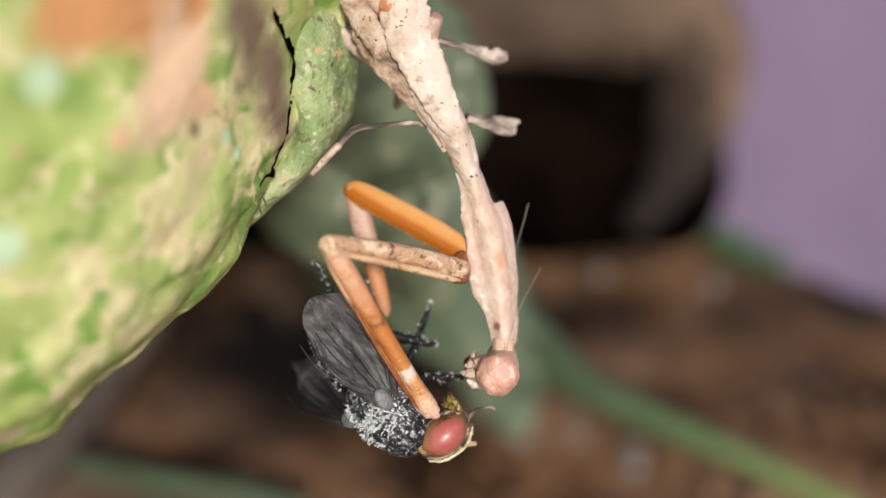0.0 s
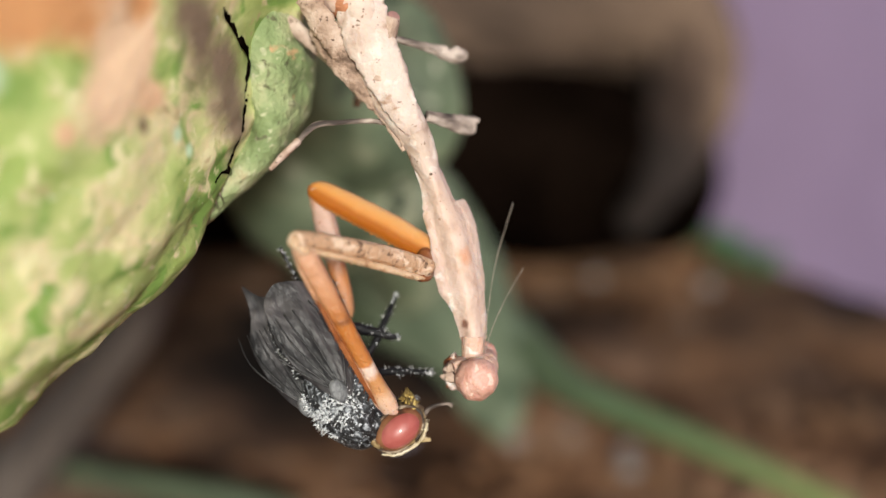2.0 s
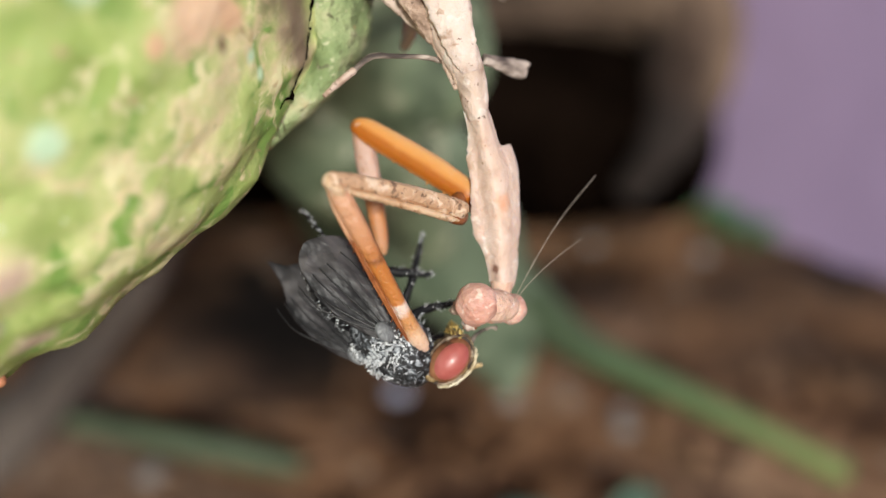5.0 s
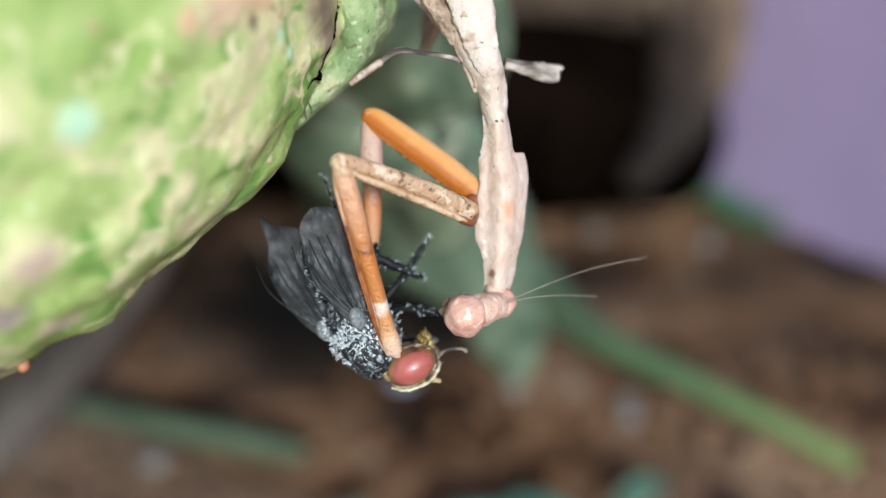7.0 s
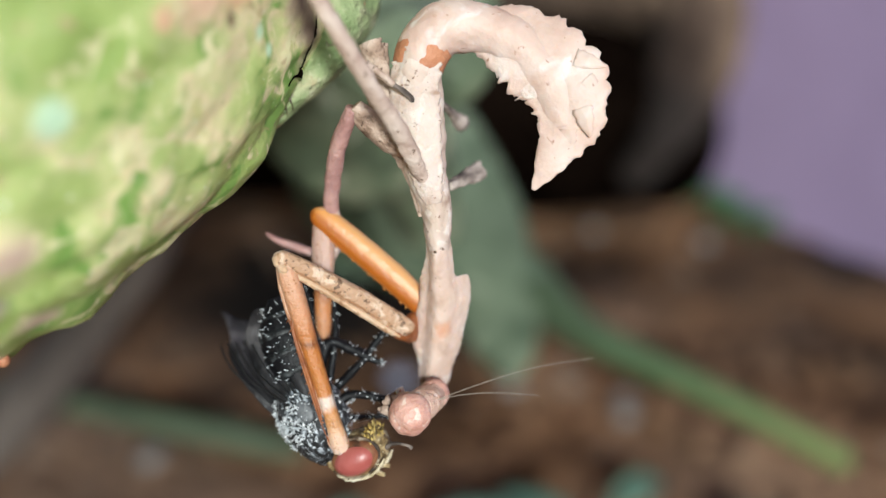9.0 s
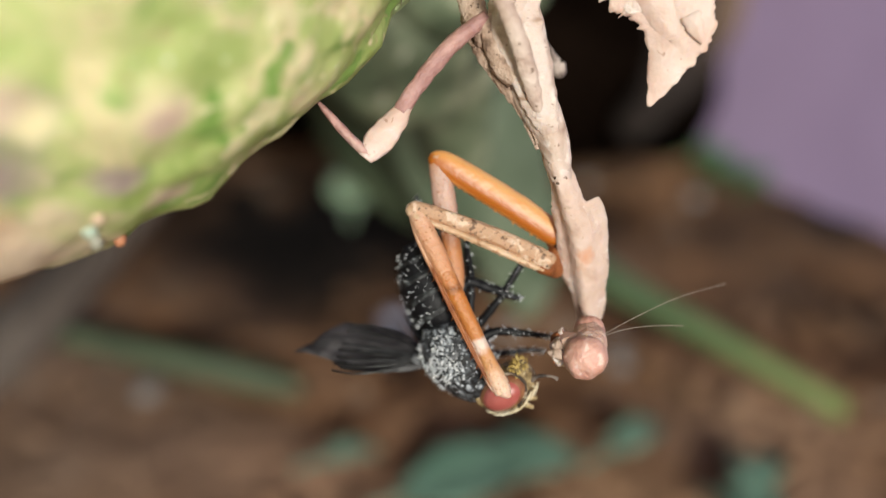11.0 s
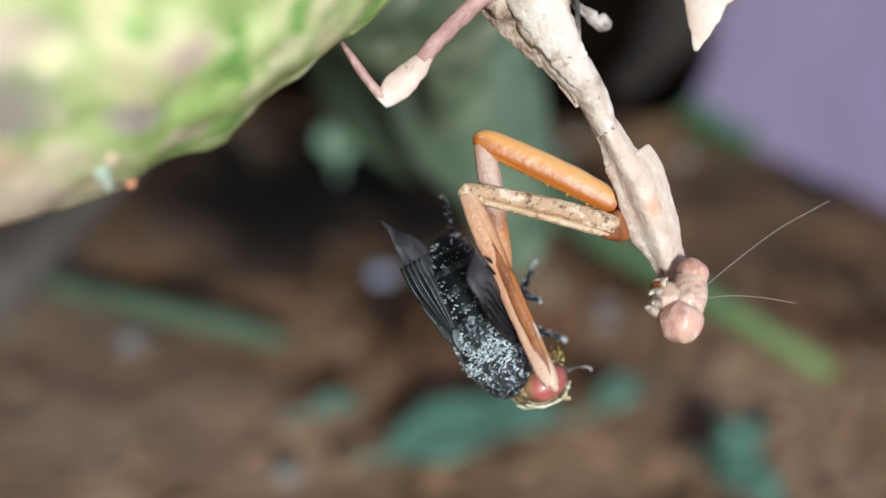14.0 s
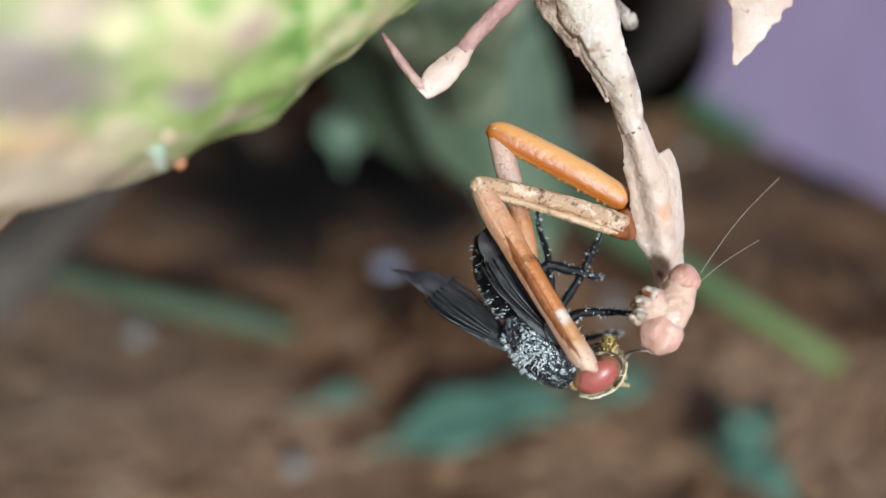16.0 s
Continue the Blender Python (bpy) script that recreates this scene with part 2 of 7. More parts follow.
stained_or_shaded(pad_skin, [((-1.51, 4.13, 14.25), 0.30, RUST, 0.5), ((-1.30, 4.40, 14.22), 0.34, RUST, 0.5), ((-1.22, 4.66, 14.02), 0.30, BUFF, 0.5), ((-1.26, 4.60, 13.86), 0.30, BUFF, 0.5), ((-1.33, 4.48, 13.70), 0.26, BUFF, 0.5), ((-1.22, 4.74, 13.66), 0.15, TAN, 0.5), ((-1.20, 4.72, 14.16), 0.16, RUST, 0.6),
                   ((-1.50, 4.20, 13.64), 0.10, TAN, 0.6), ((-1.27, 4.69, 13.52), 0.07, UMBER, 0.8), ((-1.04, 5.02, 14.06), 0.32, CORK, 0.8), ((-1.02, 5.16, 13.90), 0.33, CORK, 0.8), ((-1.00, 5.32, 13.70), 0.32, CORK, 0.8), ((-0.98, 5.42, 13.48), 0.27, CORK, 0.8), ((-0.96, 5.52, 13.28), 0.19, CORK, 0.8), ((-1.17, 4.94, 13.39), 0.06, MINT, 0.8), ((-1.14, 5.02, 13.27), 0.05, MINT, 0.8),
                   ((-1.68, 3.95, 13.98), 0.12, MINT, 0.9), ((-1.39, 4.53, 12.83), 0.10, CREAM, 0.8), ((-1.58, 4.18, 12.80), 0.12, CREAM, 0.8), ((-2.20, 3.59, 12.69), 0.26, CREAM, 0.8), ((-1.87, 3.71, 13.30), 0.11, MINT, 0.8), ((-2.82, 3.36, 12.45), 0.3, DUSK, 0.7), ((-2.39, 3.69, 12.30), 0.16, DUSK, 0.8), ((-3.01, 3.76, 11.78), 0.62, SAND, 0.7),
                   ((-3.10, 3.44, 12.12), 0.34, PEACH, 0.7), ((-2.94, 3.25, 12.61), 0.5, DUSK, 0.7), ((-2.69, 3.63, 12.13), 0.22, SAND, 0.8), ((-3.23, 3.59, 11.83), 0.5, SAND, 0.7), ((-2.27, 3.98, 12.10), 0.16, SAND, 0.8), ((-2.16, 3.64, 12.64), 0.16, PINK, 0.8), ((-2.64, 3.34, 12.71), 0.16, CREAM, 0.8), ((-2.81, 3.24, 12.80), 0.2, PINK, 0.8), ((-2.44, 3.64, 12.34), 0.16, DUSK, 0.9)])
lobe_skin = flecked(surface("lobe_skin", [(0.25, (0.135, 0.185, 0.07)), (0.42, (0.205, 0.27, 0.115)), (0.55, (0.285, 0.34, 0.165)), (0.65, (0.40, 0.41, 0.235)), (0.76, (0.42, 0.32, 0.18))], 420, rough=0.75, bump=0.5, fine=9, detail=9.0), [((0.11, 0.115, 0.055), 1100, 0.62, 0.06), ((0.48, 0.31, 0.16), 700, 0.66, 0.06), ((0.45, 0.46, 0.29), 1600, 0.60, 0.08)])
far_skin = flecked(surface("far_skin", [(0.3, (0.05, 0.068, 0.042)), (0.45, (0.11, 0.145, 0.088)), (0.56, (0.185, 0.22, 0.14)), (0.66, (0.33, 0.345, 0.245))], 130, rough=0.6, bump=0.2), [((0.035, 0.05, 0.03), 190, 0.56, 0.08), ((0.42, 0.44, 0.34), 260, 0.62, 0.06)])
leaf_skin = flecked(surface("leaf_skin", [(0.3, (0.050, 0.070, 0.046)), (0.5, (0.095, 0.125, 0.082)), (0.7, (0.17, 0.20, 0.14))], 45, rough=0.55, bump=0.2), [((0.035, 0.055, 0.032), 90, 0.56, 0.10), ((0.24, 0.27, 0.20), 130, 0.64, 0.08)])
# Darker green at the low end paints in the shade on the upper stalk.
stem_skin = banded("stem_skin", [(0.0, (0.040, 0.060, 0.035)), (0.35, (0.048, 0.080, 0.034)), (0.62, (0.080, 0.118, 0.042)), (1.0, (0.140, 0.175, 0.055))], "X", 1.2, 8.2, wobble=0.2, grain=70, rough=0.5, bump=0.2, sub=0.0)
cut_skin = surface("cut_skin", [(0.3, (0.45, 0.50, 0.14)), (0.7, (0.55, 0.58, 0.22))], 200, rough=0.6)
teal_leaf = surface("teal_leaf", [(0.3, (0.07, 0.14, 0.095)), (0.6, (0.13, 0.225, 0.165)), (0.8, (0.24, 0.34, 0.27))], 60, rough=0.5, bump=0.2)
# Brighter than the other leaves: a highlight is painted as pale green.
glint_leaf = surface("glint_leaf", [(0.3, (0.30, 0.46, 0.29)), (0.7, (0.44, 0.58, 0.42))], 60, rough=0.4, bump=0.2)
weed_leaf = surface("weed_leaf", [(0.3, (0.03, 0.085, 0.035)), (0.7, (0.07, 0.18, 0.075))], 80, rough=0.5, bump=0.2)
# The near-black rows paint the shade of cactus and logs onto the soil.
soil = stained_or_shaded(surface("soil", [(0.30, (0.032, 0.016, 0.009)), (0.45, (0.135, 0.069, 0.035)), (0.58, (0.225, 0.125, 0.069)), (0.75, (0.38, 0.25, 0.16))], 28, rough=1.0, spec=0.15, bump=0.8, fine=9, specks=(0.32, 0.25, 0.19), speck_size=70, speck_at=0.64),
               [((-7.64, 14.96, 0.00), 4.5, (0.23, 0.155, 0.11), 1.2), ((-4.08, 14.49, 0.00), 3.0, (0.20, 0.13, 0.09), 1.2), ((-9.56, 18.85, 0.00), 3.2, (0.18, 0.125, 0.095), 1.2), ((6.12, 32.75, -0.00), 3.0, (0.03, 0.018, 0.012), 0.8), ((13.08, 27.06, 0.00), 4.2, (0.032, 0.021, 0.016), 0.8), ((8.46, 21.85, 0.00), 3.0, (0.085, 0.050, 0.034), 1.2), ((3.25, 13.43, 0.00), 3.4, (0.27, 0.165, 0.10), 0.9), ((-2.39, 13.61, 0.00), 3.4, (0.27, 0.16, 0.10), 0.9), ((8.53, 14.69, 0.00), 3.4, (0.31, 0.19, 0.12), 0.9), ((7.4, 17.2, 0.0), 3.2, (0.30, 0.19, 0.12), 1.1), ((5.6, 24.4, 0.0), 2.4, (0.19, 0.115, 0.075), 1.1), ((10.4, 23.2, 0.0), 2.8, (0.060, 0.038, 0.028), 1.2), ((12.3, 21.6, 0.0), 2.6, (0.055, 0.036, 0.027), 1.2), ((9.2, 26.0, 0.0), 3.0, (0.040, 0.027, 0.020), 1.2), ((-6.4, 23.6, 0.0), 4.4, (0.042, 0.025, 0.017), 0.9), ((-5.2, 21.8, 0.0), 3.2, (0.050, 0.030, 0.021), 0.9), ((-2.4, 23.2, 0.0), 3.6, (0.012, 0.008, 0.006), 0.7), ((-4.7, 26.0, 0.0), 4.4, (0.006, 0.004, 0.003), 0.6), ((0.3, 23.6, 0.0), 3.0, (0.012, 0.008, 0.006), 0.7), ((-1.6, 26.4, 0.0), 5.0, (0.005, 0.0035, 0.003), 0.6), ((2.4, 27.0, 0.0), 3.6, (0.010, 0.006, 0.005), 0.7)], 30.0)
pebble_skin = surface("pebble_skin", [(0.3, (0.15, 0.135, 0.125)), (0.7, (0.24, 0.22, 0.21))], 150, rough=0.6)
# The pale blue of this pebble paints in a bright glint on the soil.
glint_pebble_skin = surface("glint_pebble_skin", [(0.3, (0.17, 0.172, 0.23)), (0.7, (0.24, 0.245, 0.32))], 150, rough=0.4)
# The dark spots on this bark are shade painted along the log's bent end.
bark = stained_or_shaded(surface("bark", [(0.3, (0.065, 0.042, 0.030)), (0.55, (0.165, 0.108, 0.073)), (0.75, (0.26, 0.18, 0.13))], 22, rough=0.9, bump=0.8, stretch=(0.35, 1, 1)), [((6.51, 26.67, 3.69), 3.2, (0.014, 0.008, 0.006), 0.8), ((6.54, 27.32, 5.10), 2.6, (0.014, 0.008, 0.006), 0.8), ((5.36, 27.87, 6.30), 2.0, (0.014, 0.008, 0.006), 0.8), ((7.40, 29.40, 6.10), 2.2, (0.022, 0.013, 0.009), 0.9), ((8.10, 31.00, 7.40), 1.5, (0.045, 0.029, 0.021), 0.9), ((7.60, 28.40, 7.00), 2.0, (0.040, 0.025, 0.018), 0.8), ((6.80, 28.60, 6.10), 2.2, (0.012, 0.008, 0.006), 0.7), ((7.20, 27.30, 5.50), 2.4, (0.020, 0.012, 0.009), 0.7), ((7.90, 28.60, 7.60), 1.8, (0.060, 0.035, 0.024), 0.7), ((7.50, 27.90, 6.60), 2.0, (0.038, 0.021, 0.014), 0.6), ((7.00, 26.90, 5.00), 2.2, (0.014, 0.008, 0.006), 0.55)], 30.0)
# Near-black of the log that stands in for shade; the crack shares it.
near_black = surface("near_black", [(0.3, (0.0012, 0.0008, 0.0006)), (0.7, (0.007, 0.0042, 0.003))], 30, rough=1.0, bump=0.8, spec=0.0)
grey_bark = surface("grey_bark", [(0.3, (0.07, 0.056, 0.05)), (0.7, (0.14, 0.115, 0.10))], 60, rough=0.9, bump=0.6, stretch=(1, 1, 0.3))
tan_bark = surface("tan_bark", [(0.3, (0.46, 0.33, 0.24)), (0.6, (0.60, 0.44, 0.31)), (0.8, (0.66, 0.52, 0.40))], 120, rough=0.8, bump=0.5)
plaster = surface("plaster", [(0.3, (0.335, 0.247, 0.41)), (0.7, (0.375, 0.28, 0.45))], 5, rough=0.85, bump=0.04)

husk = flecked(surface("husk", [(0.26, (0.28, 0.18, 0.135)), (0.36, (0.48, 0.365, 0.30)), (0.54, (0.57, 0.445, 0.385)), (0.75, (0.625, 0.515, 0.46))], 520, rough=0.65, bump=0.3, fine=5, specks=(0.20, 0.125, 0.09), speck_size=2600, speck_at=0.66, sub=0.08, detail=6.0), [((0.34, 0.22, 0.16), 620, 0.60, 0.08), ((0.66, 0.57, 0.52), 900, 0.58, 0.10), ((0.20, 0.125, 0.09), 1900, 0.69, 0.04)])
ridge_skin = stained_or_shaded(surface("ridge_skin", [(0.28, (0.44, 0.30, 0.24)), (0.42, (0.545, 0.395, 0.325)), (0.58, (0.595, 0.45, 0.385)), (0.75, (0.63, 0.50, 0.445))], 600, rough=0.6, bump=0.3, fine=5, specks=(0.36, 0.23, 0.16), speck_size=2800, speck_at=0.70, sub=0.1, detail=8.0),
                     # The two tiny near-black spots paint the dark inside of the back's pit.
                     [((0.195, -0.1, -0.565), 0.10, (0.56, 0.26, 0.14), 0.9), ((0.205, -0.1, -0.54), 0.035, (0.72, 0.50, 0.40), 0.7), ((0.0, -0.08, 0.0), 0.020, (0.07, 0.045, 0.03), 0.4), ((0.012, -0.08, -0.03), 0.012, (0.10, 0.06, 0.04), 0.4), ((0.115, -0.05, -0.97), 0.04, (0.22, 0.11, 0.08), 0.5)], 1200.0)
husk_pale = flecked(surface("husk_pale", [(0.3, (0.40, 0.29, 0.24)), (0.42, (0.54, 0.42, 0.365)), (0.55, (0.59, 0.475, 0.425)), (0.8, (0.64, 0.535, 0.49))], 560, rough=0.6, bump=0.35, specks=(0.18, 0.11, 0.08), speck_size=1900, speck_at=0.66, sub=0.1, detail=8.0), [((0.34, 0.22, 0.16), 620, 0.60, 0.08), ((0.66, 0.57, 0.52), 900, 0.58, 0.10), ((0.20, 0.125, 0.09), 1900, 0.69, 0.04)])
husk_brown = surface("husk_brown", [(0.3, (0.13, 0.08, 0.055)), (0.41, (0.32, 0.215, 0.16)), (0.53, (0.46, 0.335, 0.265)), (0.68, (0.58, 0.46, 0.39))], 800, rough=0.65, bump=0.6, specks=(0.11, 0.065, 0.045), speck_size=2600, speck_at=0.64, detail=8.0)
husk_red = surface("husk_red", [(0.3, (0.34, 0.13, 0.065)), (0.6, (0.48, 0.21, 0.11)), (0.8, (0.58, 0.33, 0.20))], 700, rough=0.6, bump=0.4)
husk_leaf = flecked(surface("husk_leaf", [(0.3, (0.47, 0.31, 0.255)), (0.5, (0.59, 0.43, 0.37)), (0.7, (0.66, 0.535, 0.49))], 330, rough=0.6, bump=0.2, sub=0.15, detail=8.0), [((0.70, 0.62, 0.60), 420, 0.60, 0.12), ((0.36, 0.21, 0.16), 1400, 0.66, 0.05)])
collar_skin = flecked(surface("collar_skin", [(0.3, (0.49, 0.345, 0.285)), (0.5, (0.57, 0.415, 0.355)), (0.75, (0.63, 0.49, 0.435))], 400, rough=0.55, bump=0.3, sub=0.25, specks=(0.42, 0.27, 0.20), speck_size=1800, speck_at=0.72), [((0.45, 0.30, 0.225), 760, 0.62, 0.08), ((0.68, 0.58, 0.53), 1000, 0.58, 0.10)])
grey_leg = surface("grey_leg", [(0.40, (0.05, 0.038, 0.033)), (0.50, (0.22, 0.175, 0.15)), (0.62, (0.50, 0.42, 0.37))], 900, rough=0.65, bump=0.6, stretch=(0.35, 1, 1))
mauve_leg = surface("mauve_leg", [(0.3, (0.34, 0.235, 0.195)), (0.5, (0.47, 0.355, 0.30)), (0.7, (0.58, 0.47, 0.41))], 700, rough=0.6, bump=0.4, specks=(0.18, 0.12, 0.09), speck_size=2400, speck_at=0.66, detail=8.0)
pink_leg = surface("pink_leg", [(0.3, (0.30, 0.155, 0.145)), (0.6, (0.44, 0.255, 0.23)), (0.8, (0.58, 0.43, 0.37))], 500, rough=0.55, bump=0.4, sub=0.1)
amber_dark = surface("amber_dark", [(0.3, (0.10, 0.030, 0.010)), (0.5, (0.21, 0.062, 0.016)), (0.7, (0.30, 0.105, 0.032))], 700, rough=0.5, bump=0.3)
mottled = surface("mottled", [(0.30, (0.24, 0.13, 0.075)), (0.44, (0.50, 0.32, 0.19)), (0.6, (0.62, 0.44, 0.30)), (0.8, (0.70, 0.55, 0.42))], 900, rough=0.55, bump=0.4, specks=(0.24, 0.14, 0.09), speck_size=3600, speck_at=0.62, sub=0.1)
shin_bands = banded("shin_bands", [(0.0, (0.54, 0.34, 0.23)), (0.10, (0.53, 0.29, 0.18)), (0.30, (0.49, 0.235, 0.12)), (0.40, (0.42, 0.165, 0.055)), (0.430, (0.20, 0.070, 0.022)), (0.465, (0.41, 0.145, 0.030)), (0.695, (0.43, 0.165, 0.045)),
                                   (0.715, (0.64, 0.50, 0.43)), (0.76, (0.64, 0.49, 0.42)), (0.79, (0.47, 0.215, 0.080)), (0.86, (0.50, 0.26, 0.12)), (0.92, (0.60, 0.39, 0.27)), (1.0, (0.62, 0.43, 0.33))], "X", 0.0, 1.25, wobble=0.07, grain=900, sub=0.2, bump=0.45, specks=(0.34, 0.15, 0.06))
shin_pink = banded("shin_pink", [(0.0, (0.53, 0.31, 0.21)), (0.25, (0.52, 0.27, 0.16)), (0.45, (0.50, 0.23, 0.12)), (0.7, (0.53, 0.29, 0.19)), (1.0, (0.56, 0.35, 0.26))], "X", 0.0, 1.25, wobble=0.2, grain=900, sub=0.25, bump=0.4, specks=(0.40, 0.19, 0.10))
far_shin_bands = banded("far_shin_bands", [(0.0, (0.46, 0.24, 0.14)), (0.12, (0.44, 0.28, 0.225)), (0.42, (0.46, 0.30, 0.245)), (0.5, (0.26, 0.10, 0.04)), (0.6, (0.42, 0.17, 0.06)), (1.0, (0.46, 0.25, 0.15))], "X", 0.0, 1.0, wobble=0.12, grain=900, sub=0.3, bump=0.4, specks=(0.30, 0.15, 0.10))
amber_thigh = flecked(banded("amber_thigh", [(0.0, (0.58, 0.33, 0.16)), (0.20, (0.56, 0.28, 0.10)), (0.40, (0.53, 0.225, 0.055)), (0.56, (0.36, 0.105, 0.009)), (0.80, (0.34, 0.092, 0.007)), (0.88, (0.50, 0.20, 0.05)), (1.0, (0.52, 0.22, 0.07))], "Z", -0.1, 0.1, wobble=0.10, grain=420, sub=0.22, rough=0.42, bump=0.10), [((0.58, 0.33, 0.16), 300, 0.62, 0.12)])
tan_thigh = flecked(banded("tan_thigh", [(0.0, (0.55, 0.36, 0.24)), (0.14, (0.49, 0.31, 0.195)), (0.50, (0.43, 0.265, 0.165)), (0.74, (0.42, 0.25, 0.15)), (0.80, (0.32, 0.165, 0.085)), (1.0, (0.52, 0.32, 0.19))], "Z", -0.085, 0.04, wobble=0.35, grain=750, sub=0.08, rough=0.6, bump=0.55, specks=(0.20, 0.11, 0.065)),
                    [((0.62, 0.455, 0.34), 1100, 0.53, 0.10), ((0.155, 0.09, 0.055), 2600, 0.585, 0.06)])
peach_edge = flecked(surface("peach_edge", [(0.3, (0.42, 0.26, 0.15)), (0.5, (0.51, 0.335, 0.21)), (0.75, (0.60, 0.44, 0.31))], 900, rough=0.55, bump=0.4, sub=0.15), [((0.30, 0.16, 0.08), 1500, 0.57, 0.08)])
shell_pink = flecked(surface("shell_pink", [(0.3, (0.54, 0.33, 0.25)), (0.6, (0.63, 0.435, 0.35)), (0.8, (0.68, 0.52, 0.45))], 500, rough=0.5, bump=0.4, sub=0.2), [((0.70, 0.58, 0.52), 1400, 0.60, 0.06)])
eye_pink = flecked(surface("eye_pink", [(0.32, (0.42, 0.20, 0.155)), (0.44, (0.55, 0.295, 0.235)), (0.6, (0.62, 0.365, 0.30)), (0.75, (0.66, 0.44, 0.375))], 900, rough=0.45, bump=0.4, sub=0.15, stretch=(1, 0.45, 1)), [((0.68, 0.50, 0.43), 1700, 0.58, 0.05), ((0.30, 0.11, 0.08), 1300, 0.69, 0.04)])
hair = surface("hair", [(0.3, (0.26, 0.21, 0.17)), (0.7, (0.36, 0.31, 0.26))], 500, rough=0.5, bump=0)

fly_black = surface("fly_black", [(0.3, (0.002, 0.002, 0.003)), (0.7, (0.007, 0.007, 0.009))], 900, rough=0.5, bump=0.3, coat=0.0, spec=0.25)
fly_dust = flecked(surface("fly_dust", [(0.42, (0.004, 0.0045, 0.006)), (0.52, (0.016, 0.018, 0.022)), (0.59, (0.10, 0.11, 0.125)), (0.67, (0.40, 0.43, 0.47))], 2900, rough=0.45, bump=0.9, detail=8.0, stretch=(0.5, 1, 1)), [((0.55, 0.58, 0.63), 5200, 0.60, 0.05)])
fly_wing = surface("fly_wing", [(0.30, (0.005, 0.005, 0.006)), (0.44, (0.014, 0.013, 0.015)), (0.56, (0.040, 0.037, 0.040)), (0.70, (0.095, 0.088, 0.092))], 620, rough=0.48, bump=0.35, stretch=(0.4, 1, 1), alpha=0.95, detail=8.0, spec=0.4)
scale_grey = surface("scale_grey", [(0.3, (0.05, 0.052, 0.058)), (0.7, (0.17, 0.175, 0.185))], 900, rough=0.4, bump=0.4)
fly_vein = surface("fly_vein", [(0.3, (0.006, 0.006, 0.007)), (0.7, (0.015, 0.015, 0.016))], 500, rough=0.4, bump=0)
fly_ring = surface("fly_ring", [(0.4, (0.004, 0.0045, 0.006)), (0.55, (0.014, 0.016, 0.018)), (0.70, (0.08, 0.09, 0.095))], 1800, rough=0.35, bump=0.5, detail=8.0)
fly_hair = surface("fly_hair", [(0.35, (0.30, 0.32, 0.34)), (0.48, (0.58, 0.60, 0.63)), (0.62, (0.80, 0.81, 0.83))], 2600, rough=0.35, bump=0)
eye_red = surface("eye_red", [(0.3, (0.29, 0.065, 0.055)), (0.5, (0.35, 0.092, 0.080)), (0.75, (0.41, 0.13, 0.115))], 500, rough=0.4, bump=0.05, coat=0.15)
eye_rim = surface("eye_rim", [(0.3, (0.05, 0.022, 0.012)), (0.45, (0.17, 0.065, 0.03)), (0.7, (0.30, 0.14, 0.065))], 700, rough=0.5, bump=0.2)
face_gold = surface("face_gold", [(0.32, (0.06, 0.04, 0.018)), (0.45, (0.22, 0.145, 0.06)), (0.55, (0.44, 0.33, 0.17)), (0.68, (0.68, 0.58, 0.40))], 1500, rough=0.5, bump=0.7, detail=8.0)
cream_face = flecked(surface("cream_face", [(0.3, (0.42, 0.34, 0.20)), (0.5, (0.62, 0.54, 0.38)), (0.75, (0.76, 0.70, 0.56))], 1200, rough=0.5, bump=0.5), [((0.16, 0.10, 0.05), 2600, 0.62, 0.05)])
orbit_skin = surface("orbit_skin", [(0.40, (0.03, 0.02, 0.014)), (0.52, (0.11, 0.07, 0.042)), (0.66, (0.38, 0.31, 0.23))], 1500, rough=0.6, bump=0.6)
yellow_tuft = surface("yellow_tuft", [(0.3, (0.34, 0.22, 0.05)), (0.5, (0.50, 0.35, 0.10)), (0.7, (0.60, 0.48, 0.20))], 1900, rough=0.6, bump=0.3)
face_hair = surface("face_hair", [(0.35, (0.14, 0.10, 0.05)), (0.5, (0.50, 0.42, 0.27)), (0.65, (0.70, 0.63, 0.48))], 1800, rough=0.5, bump=0)


bead_skin = surface("bead_skin", [(0.3, (0.33, 0.42, 0.33)), (0.7, (0.44, 0.52, 0.43))], 600, rough=0.35)
grey_bead = surface("grey_bead", [(0.3, (0.24, 0.24, 0.19)), (0.7, (0.33, 0.32, 0.26))], 600, rough=0.4)


# ---- the ground, the wall, the log ----
def build_ground():
    bm = bmesh.new()
    # fine near the plant, coarse to the horizon
    xs = [-250, -120, -70, -45] + [-30 + i * 0.6 for i in range(101)] + [45, 70, 120, 250]
    ys = [-250, -120, -70, -30] + [-10 + i * 0.6 for i in range(101)] + [65, 90, 140, 250]
    rows = []
    for y in ys:
        line = []
        for x in xs:
            near = max(0.0, 1 - max(abs(x), abs(y - 20)) / 40)
            z = near * (0.55 * noise.noise(Vector((x * 0.22, y * 0.22, 0))) + 0.30 * noise.noise(Vector((x * 0.7, y * 0.7, 3))))
            line.append(bm.verts.new(cm(x, y, z)))
        rows.append(line)
    for a, b in zip(rows, rows[1:]):
        for s in range(len(xs) - 1):
            bm.faces.new((a[s], a[s + 1], b[s + 1], b[s]))
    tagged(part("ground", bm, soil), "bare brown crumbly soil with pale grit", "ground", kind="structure")


